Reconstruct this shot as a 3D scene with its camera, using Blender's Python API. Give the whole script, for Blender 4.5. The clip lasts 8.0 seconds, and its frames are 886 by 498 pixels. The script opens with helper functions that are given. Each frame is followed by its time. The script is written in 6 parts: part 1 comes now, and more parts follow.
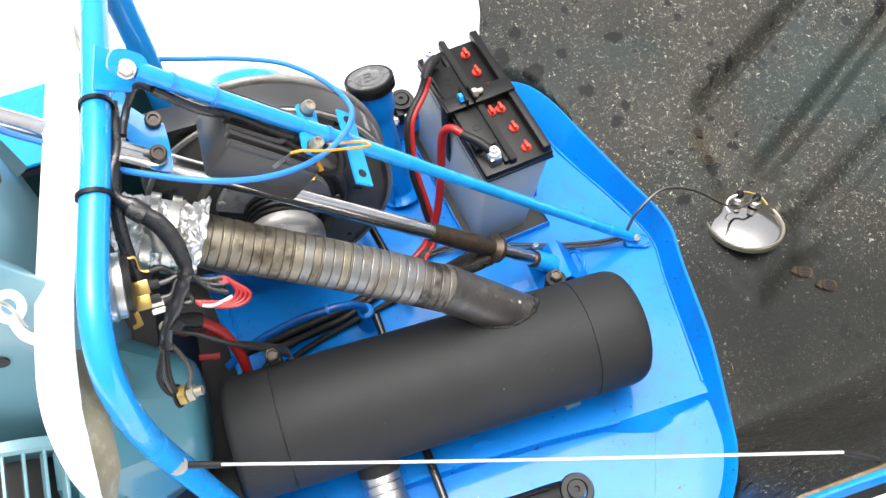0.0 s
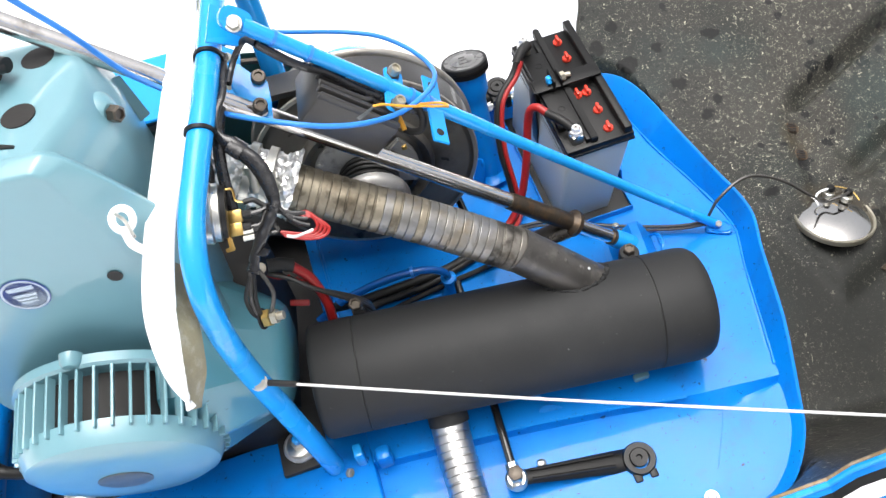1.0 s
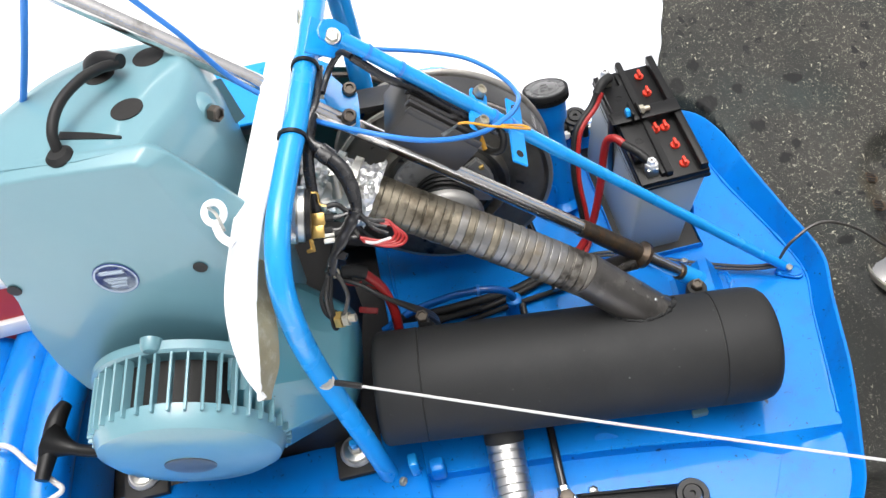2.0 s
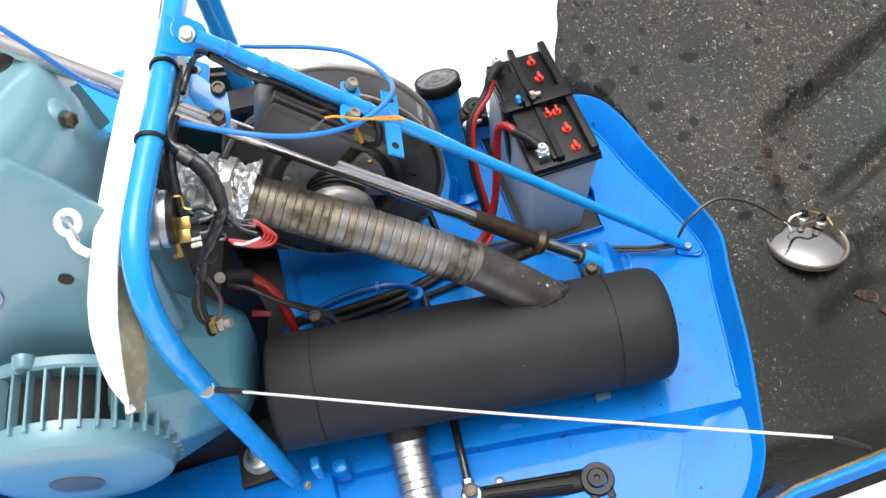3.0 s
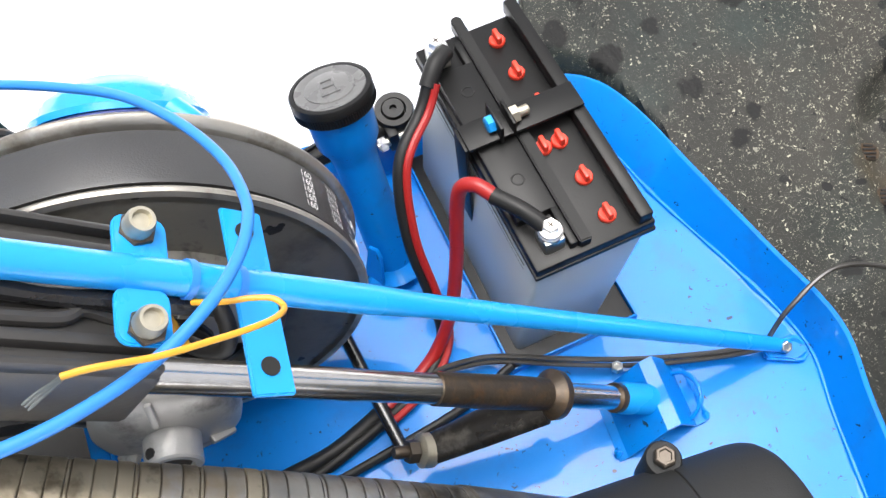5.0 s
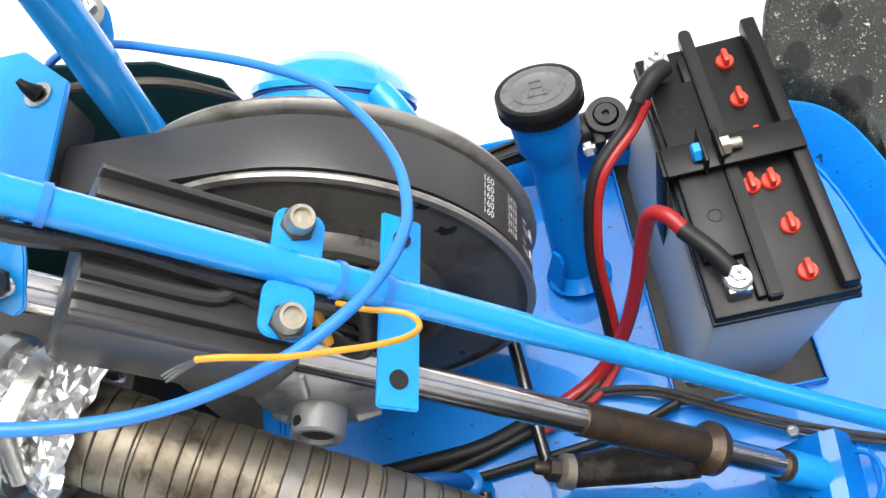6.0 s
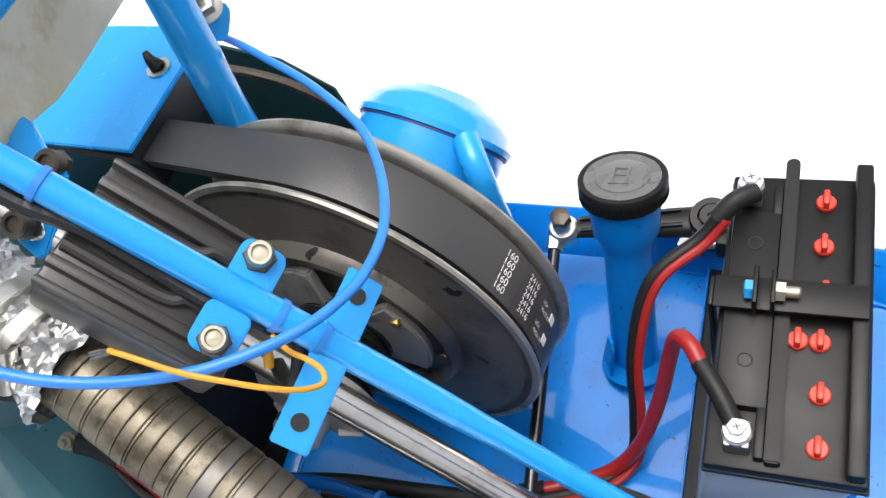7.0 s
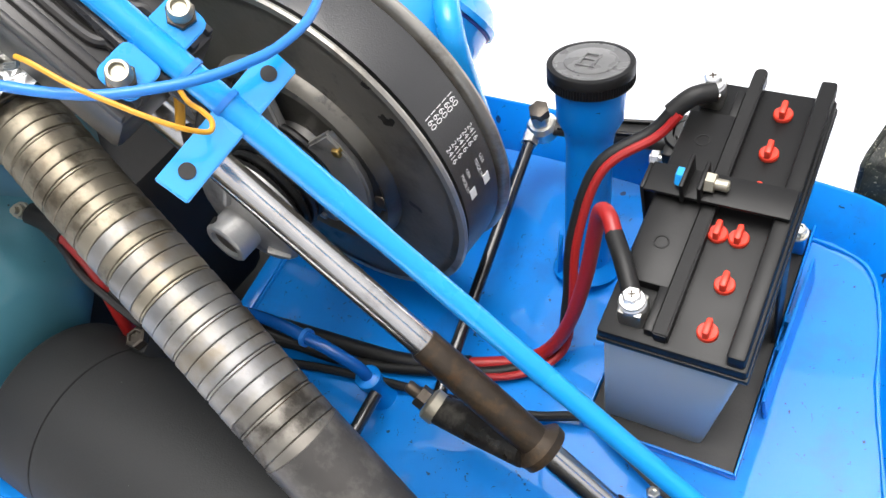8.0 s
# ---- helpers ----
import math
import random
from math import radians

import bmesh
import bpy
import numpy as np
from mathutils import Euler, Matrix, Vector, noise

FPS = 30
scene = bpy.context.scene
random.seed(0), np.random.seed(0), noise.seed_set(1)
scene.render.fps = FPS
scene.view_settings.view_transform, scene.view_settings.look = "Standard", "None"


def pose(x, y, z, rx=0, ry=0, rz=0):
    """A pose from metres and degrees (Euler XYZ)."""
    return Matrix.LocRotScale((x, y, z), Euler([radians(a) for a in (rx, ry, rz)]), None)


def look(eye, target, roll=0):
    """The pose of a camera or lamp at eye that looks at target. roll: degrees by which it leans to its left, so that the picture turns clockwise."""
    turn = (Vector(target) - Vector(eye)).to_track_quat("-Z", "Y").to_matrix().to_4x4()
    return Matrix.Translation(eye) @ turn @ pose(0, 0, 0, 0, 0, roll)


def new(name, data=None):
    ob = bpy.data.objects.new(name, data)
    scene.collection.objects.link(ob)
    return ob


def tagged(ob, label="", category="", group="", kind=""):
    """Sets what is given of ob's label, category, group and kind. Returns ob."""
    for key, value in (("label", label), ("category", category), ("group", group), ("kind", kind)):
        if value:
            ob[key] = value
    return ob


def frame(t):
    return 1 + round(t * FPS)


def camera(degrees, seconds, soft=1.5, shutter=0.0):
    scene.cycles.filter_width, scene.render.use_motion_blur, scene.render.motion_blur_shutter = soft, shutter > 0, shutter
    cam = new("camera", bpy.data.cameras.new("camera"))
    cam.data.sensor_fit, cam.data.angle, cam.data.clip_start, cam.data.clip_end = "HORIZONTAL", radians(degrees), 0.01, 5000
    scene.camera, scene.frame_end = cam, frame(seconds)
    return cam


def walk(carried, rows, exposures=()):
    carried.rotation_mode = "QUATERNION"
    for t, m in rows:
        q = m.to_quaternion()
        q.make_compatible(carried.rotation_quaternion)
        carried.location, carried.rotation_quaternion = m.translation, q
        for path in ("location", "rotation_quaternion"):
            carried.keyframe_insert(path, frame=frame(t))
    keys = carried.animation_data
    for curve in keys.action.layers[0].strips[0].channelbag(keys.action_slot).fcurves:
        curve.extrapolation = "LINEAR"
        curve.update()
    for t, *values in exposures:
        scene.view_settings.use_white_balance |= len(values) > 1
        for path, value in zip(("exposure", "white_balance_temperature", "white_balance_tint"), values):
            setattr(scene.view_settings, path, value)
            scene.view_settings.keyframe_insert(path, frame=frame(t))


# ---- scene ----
cam = camera(54.1, 8.0)
PATH = [
    (0, (0.111, 0.163, 1.433), (0.463, 1.147, -0.273), -5.2),
    (0.5, (0.087, 0.089, 1.427), (0.357, 1.143, -0.251), -10.3),
    (1, (0.13, 0.047, 1.44), (0.236, 1.186, -0.201), -14.2),
    (1.5, (0.124, 0.027, 1.454), (0.126, 1.235, -0.14), -14.6),
    (1.7, (0.11, 0.03, 1.457), (0.105, 1.252, -0.127), -14.1),
    (2.8, (0.157, 0.009, 1.434), (0.202, 1.22, -0.157), -14.1),
    (3, (0.195, 0.013, 1.425), (0.274, 1.212, -0.174), -14.2),
    (3.5, (0.299, 0.124, 1.271), (0.366, 1.294, -0.35), -16.7),
    (4, (0.281, 0.305, 1.164), (0.511, 1.384, -0.504), -12.4),
    (4.5, (0.251, 0.45, 1.124), (0.666, 1.402, -0.585), -5.6),
    (5, (0.26, 0.513, 1.103), (0.495, 1.403, -0.672), -10.0),
    (5.2, (0.265, 0.523, 1.096), (0.363, 1.402, -0.697), -15.1),
    (6.3, (0.317, 0.544, 1.107), (0.006, 1.516, -0.613), -26.6),
    (6.5, (0.335, 0.558, 1.109), (-0.002, 1.515, -0.615), -26.5),
    (7, (0.425, 0.568, 1.106), (-0.314, 1.487, -0.509), -28.8),
    (7.5, (0.483, 0.534, 1.087), (-0.39, 1.403, -0.489), -27.4),
    (8, (0.526, 0.514, 1.047), (-0.341, 1.34, -0.554), -24.4),
]
EXPOSURES = [(0.0, 1.19), (0.5, 0.99), (1.0, 0.98), (1.5, 0.84), (3.0, 0.71), (3.5, 0.85), (4.0, 1.03), (4.5, 1.11), (5.0, 1.13), (6.5, 0.74), (7.0, 0.67), (7.5, 0.71), (8.0, 0.97)]
walk(cam, [(t, look(eye, target, roll)) for t, eye, target, roll in PATH], EXPOSURES)

# ---- world, sun ----
world = bpy.data.worlds.new("overcast_sky")
scene.world = world
world.use_nodes = True
wn = world.node_tree.nodes
sky = wn.new("ShaderNodeTexSky")
sky.sky_type = 'NISHITA'
sky.sun_disc = False
SUN_EL, SUN_AZ = radians(86), radians(35)
sky.sun_elevation, sky.sun_rotation = SUN_EL, SUN_AZ
sky.dust_density, sky.air_density, sky.ozone_density = 7.0, 0.5, 0.2
wn["Background"].inputs["Strength"].default_value = 0.15
cloud = wn.new("ShaderNodeHueSaturation")
cloud.inputs["Saturation"].default_value = 0.28
world.node_tree.links.new(sky.outputs[0], cloud.inputs["Color"])
world.node_tree.links.new(cloud.outputs[0], wn["Background"].inputs["Color"])
sun = new("sun", bpy.data.lights.new("sun", 'SUN'))
sun.data.energy, sun.data.angle, sun.data.color = 0.7, radians(50), (1.0, 0.985, 0.955)
sun_dir = Vector((math.sin(SUN_AZ) * math.cos(SUN_EL), math.cos(SUN_AZ) * math.cos(SUN_EL), math.sin(SUN_EL)))
sun.matrix_world = look(sun_dir * 20, (0, 0, 0))


# ---- materials ----
def mat(name, color, rough=0.5, metal=0.0, var=0.12, scale=30.0, bump=0.0, bump_scale=200.0, coat=0.0, dirt=None, dirt_amt=0.0, dirt_scale=9.0, random_amt=0.0, spec=0.5, rough_var=0.12, coat_rough=0.06):
    m = bpy.data.materials.new(name)
    m.use_nodes = True
    nt = m.node_tree
    n, l = nt.nodes, nt.links
    b = n["Principled BSDF"]
    co = n.new("ShaderNodeTexCoord")
    big = n.new("ShaderNodeTexNoise")
    big.inputs["Scale"].default_value, big.inputs["Detail"].default_value = scale, 5
    l.new(co.outputs["Object"], big.inputs["Vector"])
    mix = n.new("ShaderNodeMix")
    mix.data_type = 'RGBA'
    c = Vector(color)
    mix.inputs[6].default_value = (*[min(1, v * (1 - var)) for v in c], 1)
    mix.inputs[7].default_value = (*[min(1, v * (1 + var)) for v in c], 1)
    l.new(big.outputs["Fac"], mix.inputs[0])
    out = mix.outputs[2]
    if dirt:
        d = n.new("ShaderNodeTexNoise")
        d.inputs["Scale"].default_value, d.inputs["Detail"].default_value, d.inputs["Roughness"].default_value = dirt_scale, 8, 0.65
        l.new(co.outputs["Object"], d.inputs["Vector"])
        r = n.new("ShaderNodeMapRange")
        r.inputs[1].default_value, r.inputs[2].default_value = 0.52, 0.68
        r.inputs[4].default_value = dirt_amt
        l.new(d.outputs["Fac"], r.inputs[0])
        m2 = n.new("ShaderNodeMix")
        m2.data_type = 'RGBA'
        l.new(r.outputs[0], m2.inputs[0])
        l.new(out, m2.inputs[6])
        m2.inputs[7].default_value = (*dirt, 1)
        out = m2.outputs[2]
    if random_amt:
        oi = n.new("ShaderNodeObjectInfo")
        hs = n.new("ShaderNodeHueSaturation")
        mr = n.new("ShaderNodeMapRange")
        mr.inputs[3].default_value, mr.inputs[4].default_value = 1 - random_amt, 1 + random_amt
        l.new(oi.outputs["Random"], mr.inputs[0])
        l.new(mr.outputs[0], hs.inputs["Value"])
        l.new(out, hs.inputs["Color"])
        out = hs.outputs[0]
    l.new(out, b.inputs["Base Color"])
    rr = n.new("ShaderNodeMapRange")
    rr.inputs[3].default_value, rr.inputs[4].default_value = max(0.02, rough - rough_var), min(1, rough + rough_var)
    l.new(big.outputs["Fac"], rr.inputs[0])
    l.new(rr.outputs[0], b.inputs["Roughness"])
    b.inputs["Metallic"].default_value = metal
    b.inputs["Specular IOR Level"].default_value = spec
    b.inputs["Coat Weight"].default_value = coat
    b.inputs["Coat Roughness"].default_value = coat_rough
    if bump:
        f = n.new("ShaderNodeTexNoise")
        f.inputs["Scale"].default_value, f.inputs["Detail"].default_value = bump_scale, 4
        l.new(co.outputs["Object"], f.inputs["Vector"])
        bp = n.new("ShaderNodeBump")
        bp.inputs["Strength"].default_value, bp.inputs["Distance"].default_value = bump, 0.002
        l.new(f.outputs["Fac"], bp.inputs["Height"])
        l.new(bp.outputs[0], b.inputs["Normal"])
    return m


def speckle(m, scale, lo, hi, color, rough=None, detail=0):
    """Adds small specks of another colour over a material."""
    nt = m.node_tree
    n, l = nt.nodes, nt.links
    b = n["Principled BSDF"]
    src = b.inputs["Base Color"].links[0].from_socket
    v = n.new("ShaderNodeTexVoronoi")
    v.inputs["Scale"].default_value, v.inputs["Randomness"].default_value = scale, 1
    co = n.new("ShaderNodeTexCoord")
    w = n.new("ShaderNodeTexNoise")
    w.inputs["Scale"].default_value, w.inputs["Detail"].default_value = scale * 1.5, 2
    add = n.new("ShaderNodeMix")
    add.data_type = 'RGBA'
    add.inputs[0].default_value = 0.02
    l.new(co.outputs["Object"], w.inputs["Vector"])
    l.new(co.outputs["Object"], add.inputs[6])
    l.new(w.outputs["Color"], add.inputs[7])
    l.new(add.outputs[2], v.inputs["Vector"])
    sep = n.new("ShaderNodeSeparateColor")
    l.new(v.outputs["Color"], sep.inputs[0])
    size = n.new("ShaderNodeMapRange")
    size.inputs[1].default_value, size.inputs[2].default_value = 0.3, 1.0
    size.inputs[3].default_value, size.inputs[4].default_value = 0.0, hi
    l.new(sep.outputs[0], size.inputs[0])
    lt = n.new("ShaderNodeMath")
    lt.operation = 'LESS_THAN'
    l.new(v.outputs["Distance"], lt.inputs[0])
    l.new(size.outputs[0], lt.inputs[1])
    mx = n.new("ShaderNodeMix")
    mx.data_type = 'RGBA'
    l.new(lt.outputs[0], mx.inputs[0])
    l.new(src, mx.inputs[6])
    mx.inputs[7].default_value = (*color, 1)
    l.new(mx.outputs[2], b.inputs["Base Color"])
    return m


BLUE = mat("blue_paint", (0.0015, 0.192, 0.63), 0.36, spec=0.15, var=0.12, scale=14, bump=0.10, bump_scale=40, coat=0.42, coat_rough=0.03, dirt=(0.02, 0.10, 0.35), dirt_amt=0.35, dirt_scale=25)
BLUE_TUBE = mat("blue_tube_paint", (0.012, 0.31, 0.78), 0.26, spec=0.3, var=0.06, scale=20, bump=0.06, bump_scale=110, coat=0.6)
speckle(BLUE, 60, 0, 0.13, (0.012, 0.04, 0.09))
speckle(BLUE, 22, 0, 0.07, (0.008, 0.05, 0.16))
speckle(BLUE, 130, 0, 0.19, (0.010, 0.035, 0.08))
TEAL = mat("teal_paint", (0.155, 0.315, 0.362), 0.36, var=0.06, scale=18, bump=0.03, bump_scale=400, coat=0.6, dirt=(0.12, 0.265, 0.31), dirt_amt=0.3)
# the teal again, darker and more saturated, for the starter housing
TEAL_DEEP = mat("darker_teal", (0.080, 0.250, 0.305), 0.34, var=0.08, scale=18, bump=0.03, bump_scale=400, coat=0.6, dirt=(0.05, 0.17, 0.21), dirt_amt=0.4)
speckle(TEAL_DEEP, 70, 0, 0.10, (0.02, 0.03, 0.03))
MATT = mat("heat_proof_black", (0.019, 0.0196, 0.0198), 0.62, spec=0.30, var=0.2, scale=8, bump=0.12, bump_scale=700, dirt=(0.040, 0.041, 0.041), dirt_amt=0.35, dirt_scale=5)
BLACK = mat("black_plastic", (0.0065, 0.0065, 0.0065), 0.42, var=0.25, scale=40, bump=0.04, bump_scale=500, spec=0.3)
RIB = mat("black_ribbed_plastic", (0.040, 0.038, 0.036), 0.36, var=0.35, scale=12, bump=0.06, bump_scale=300)
RUBBER = mat("black_rubber", (0.011, 0.011, 0.011), 0.5, spec=0.35, var=0.25, scale=30, bump=0.08, bump_scale=400)
TAPE = mat("black_tape", (0.013, 0.013, 0.014), 0.28, var=0.2, scale=60, bump=0.9, bump_scale=60, coat=0.2)
BELT = mat("belt_rubber", (0.046, 0.046, 0.047), 0.34, var=0.2, scale=20, bump=0.15, bump_scale=900)
DISC = mat("dark_steel", (0.140, 0.130, 0.110), 0.34, metal=0.35, var=0.35, scale=9, bump=0.08, bump_scale=250, dirt=(0.02, 0.018, 0.016), dirt_amt=0.7, dirt_scale=14)
speckle(DISC, 42, 0, 0.20, (0.010, 0.009, 0.008))
RIM = mat("worn_steel_edge", (0.40, 0.38, 0.34), 0.36, metal=0.7, var=0.3, scale=30, bump=0.1, bump_scale=200, dirt=(0.10, 0.072, 0.045), dirt_amt=0.7, dirt_scale=20)
CHROME = mat("chromed_shaft", (0.80, 0.78, 0.75), 0.21, metal=1, var=0.10, scale=20, rough_var=0.05, dirt=(0.30, 0.26, 0.22), dirt_amt=0.45, dirt_scale=38)
BLACKSHAFT = mat("oily_black_steel", (0.05, 0.046, 0.042), 0.3, metal=0.7, var=0.4, scale=30, bump=0.1, bump_scale=200, dirt=(0.25, 0.23, 0.2), dirt_amt=0.5, dirt_scale=40)
RUST = mat("rusty_dark_steel", (0.070, 0.054, 0.040), 0.38, metal=0.6, var=0.4, scale=40, bump=0.25, bump_scale=250, dirt=(0.16, 0.10, 0.05), dirt_amt=0.6, dirt_scale=60)
CAST = mat("cast_aluminium", (0.47, 0.465, 0.45), 0.42, metal=0.5, var=0.2, scale=20, bump=0.15, bump_scale=350, dirt=(0.1, 0.09, 0.08), dirt_amt=0.5, dirt_scale=25)
DARKCAST = mat("oiled_cast_steel", (0.42, 0.41, 0.39), 0.38, metal=0.6, var=0.3, scale=20, bump=0.1, bump_scale=300, dirt=(0.03, 0.027, 0.024), dirt_amt=0.7, dirt_scale=25)
FLEX = mat("bare_flex_steel", (0.275, 0.265, 0.245), 0.50, metal=1, var=0.35, scale=26, bump=0.22, bump_scale=160, dirt=(0.16, 0.125, 0.085), dirt_amt=0.7, dirt_scale=18, random_amt=0.14)
FLEXHOT = mat("heat_tinted_steel", (0.265, 0.235, 0.18), 0.50, metal=1, var=0.4, scale=26, bump=0.18, bump_scale=220, dirt=(0.12, 0.088, 0.055), dirt_amt=0.85, dirt_scale=18, random_amt=0.22)


def stain(m, scale, lo, hi, amount, color):
    """Lays cloudy patches of another tint over a material."""
    nt = m.node_tree
    n, l = nt.nodes, nt.links
    b = n["Principled BSDF"]
    src = b.inputs["Base Color"].links[0].from_socket
    co = n.new("ShaderNodeTexCoord")
    mp = n.new("ShaderNodeMapping")
    mp.inputs["Location"].default_value = (scale * 0.37, scale * 0.11, amount)
    w = n.new("ShaderNodeTexNoise")
    w.inputs["Scale"].default_value, w.inputs["Detail"].default_value, w.inputs["Roughness"].default_value = scale, 6, 0.6
    mr = n.new("ShaderNodeMapRange")
    mr.inputs[1].default_value, mr.inputs[2].default_value, mr.inputs[4].default_value = lo, hi, amount
    mx = n.new("ShaderNodeMix")
    mx.data_type = 'RGBA'
    mx.inputs[7].default_value = (*color, 1)
    l.new(co.outputs["Object"], mp.inputs[0])
    l.new(mp.outputs[0], w.inputs["Vector"])
    l.new(w.outputs["Fac"], mr.inputs[0])
    l.new(mr.outputs[0], mx.inputs[0])
    l.new(src, mx.inputs[6])
    l.new(mx.outputs[2], b.inputs["Base Color"])


stain(FLEX, 15, 0.48, 0.62, 0.7, (0.29, 0.295, 0.305))
stain(FLEX, 19, 0.50, 0.64, 0.75, (0.235, 0.185, 0.115))
stain(FLEX, 60, 0.62, 0.74, 0.6, (0.06, 0.052, 0.042))
FLEXEND = mat("sooty_flex_steel", (0.23, 0.215, 0.19), 0.52, metal=1, var=0.4, scale=26, bump=0.2, bump_scale=200, dirt=(0.10, 0.08, 0.055), dirt_amt=0.8, dirt_scale=20, random_amt=0.2)
stain(FLEXEND, 40, 0.50, 0.64, 0.8, (0.030, 0.026, 0.022))
stain(FLEXHOT, 52, 0.52, 0.64, 0.8, (0.10, 0.085, 0.06))
stain(FLEXHOT, 60, 0.62, 0.74, 0.6, (0.06, 0.052, 0.042))
stain(DISC, 5, 0.50, 0.66, 0.7, (0.090, 0.080, 0.060))
stain(DISC, 26, 0.60, 0.68, 0.9, (0.010, 0.010, 0.012))
stain(RUST, 60, 0.58, 0.68, 0.55, (0.15, 0.075, 0.030))
speckle(MATT, 34, 0, 0.055, (0.11, 0.11, 0.108))
speckle(MATT, 75, 0, 0.08, (0.08, 0.08, 0.078))
FLEX2 = mat("galvanised_flex", (0.58, 0.58, 0.57), 0.33, metal=1, var=0.15, scale=30, bump=0.1, bump_scale=200, random_amt=0.08)
WELDED = mat("welded_grey_steel", (0.10, 0.094, 0.088), 0.4, metal=0.7, var=0.35, scale=25, bump=0.2, bump_scale=200, dirt=(0.3, 0.28, 0.25), dirt_amt=0.4, dirt_scale=35)
FOIL = mat("crumpled_foil", (0.74, 0.74, 0.73), 0.38, metal=1, var=0.06, scale=40, bump=0.22, bump_scale=160)
CASE = mat("milky_battery_plastic", (0.43, 0.48, 0.485), 0.35, var=0.12, scale=6, bump=0.03, bump_scale=300)
CASE.node_tree.nodes["Principled BSDF"].inputs["Subsurface Weight"].default_value = 0.15
CASE.node_tree.nodes["Principled BSDF"].inputs["Subsurface Radius"].default_value = (0.01, 0.01, 0.01)
RED = mat("red_plastic", (0.72, 0.05, 0.025), 0.35, var=0.1, scale=60)
REDCABLE = mat("red_rubber", (0.32, 0.014, 0.013), 0.38, var=0.15, scale=40, bump=0.05)
YELLOW = mat("yellow_wire", (0.66, 0.32, 0.022), 0.4, var=0.1, scale=60)
CABLE = mat("blue_cable_sheath", (0.03, 0.22, 0.68), 0.35, var=0.08, scale=40)
BRASS = mat("brass", (0.62, 0.42, 0.14), 0.35, metal=1, var=0.2, scale=60, bump=0.1)
ZINC = mat("zinc_bolt", (0.60, 0.59, 0.54), 0.32, metal=1, var=0.2, scale=90, bump=0.1, bump_scale=500)
ZINCY = mat("yellow_zinc_bolt", (0.43, 0.40, 0.32), 0.45, metal=0.75, var=0.25, scale=90, bump=0.1, bump_scale=500)
DARKBOLT = mat("blackened_bolt", (0.10, 0.085, 0.07), 0.45, metal=0.8, var=0.35, scale=90, bump=0.2, bump_scale=400)
WHITE = mat("white_gelcoat", (0.86, 0.86, 0.86), 0.55, var=0.02, scale=10, spec=0.3)
RAWD = mat("raw_olive_fibreglass", (0.26, 0.23, 0.14), 0.55, var=0.4, scale=30, bump=0.6, bump_scale=120, dirt=(0.5, 0.48, 0.40), dirt_amt=0.6, dirt_scale=40)
BRIGHT = mat("bright_zinc", (0.86, 0.86, 0.85), 0.3, metal=0.9, var=0.1, scale=80, bump=0.1, bump_scale=400)
RAW = mat("raw_fibreglass", (0.55, 0.53, 0.42), 0.5, var=0.3, scale=14, bump=0.5, bump_scale=60, dirt=(0.62, 0.63, 0.58), dirt_amt=0.7, dirt_scale=9)
stain(RAW, 9, 0.46, 0.60, 0.6, (0.44, 0.41, 0.24))
stain(RAW, 22, 0.54, 0.66, 0.6, (0.30, 0.25, 0.11))
EDGE = mat("cut_fibreglass_edge", (0.24, 0.17, 0.085), 0.75, var=0.5, scale=80, bump=0.6, bump_scale=300, dirt=(0.45, 0.42, 0.35), dirt_amt=0.6, dirt_scale=50)
HOOD = mat("dark_grey_fibreglass", (0.034, 0.0328, 0.028), 0.52, var=0.75, scale=3, bump=0.5, bump_scale=150, dirt=(0.009, 0.016, 0.015), dirt_amt=0.95, dirt_scale=3.2, rough_var=0.2, spec=0.22)
speckle(HOOD, 260, 0, 0.34, (0.15, 0.15, 0.125))
speckle(HOOD, 115, 0, 0.15, (0.42, 0.41, 0.33))
speckle(HOOD, 170, 0, 0.27, (0.38, 0.37, 0.29))
speckle(HOOD, 30, 0, 0.25, (0.010, 0.010, 0.010))
speckle(HOOD, 13, 0, 0.18, (0.008, 0.009, 0.009))


def ragged_patch(m, centre, radius, color, rag=0.45, soft=0.20, scale=7, amount=0.85):
    """A patch of another colour with a ragged outline on a material."""
    nt = m.node_tree
    n, l = nt.nodes, nt.links
    b = n["Principled BSDF"]
    src = b.inputs["Base Color"].links[0].from_socket
    co = n.new("ShaderNodeTexCoord")
    w = n.new("ShaderNodeTexNoise")
    w.inputs["Scale"].default_value, w.inputs["Detail"].default_value = scale, 6
    dist = n.new("ShaderNodeVectorMath")
    dist.operation = 'DISTANCE'
    dist.inputs[1].default_value = centre
    l.new(co.outputs["Object"], w.inputs["Vector"])
    l.new(co.outputs["Object"], dist.inputs[0])
    add = n.new("ShaderNodeMath")
    add.operation = 'MULTIPLY_ADD'
    add.inputs[1].default_value = rag
    l.new(w.outputs["Fac"], add.inputs[0])
    l.new(dist.outputs["Value"], add.inputs[2])
    mr = n.new("ShaderNodeMapRange")
    mr.inputs[1].default_value, mr.inputs[2].default_value = radius + rag * 0.22, radius + rag * 0.22 + soft
    mr.inputs[3].default_value, mr.inputs[4].default_value = amount, 0.0
    l.new(add.outputs[0], mr.inputs[0])
    mx = n.new("ShaderNodeMix")
    mx.data_type = 'RGBA'
    l.new(mr.outputs[0], mx.inputs[0])
    l.new(src, mx.inputs[6])
    mx.inputs[7].default_value = (*color, 1)
    l.new(mx.outputs[2], b.inputs["Base Color"])


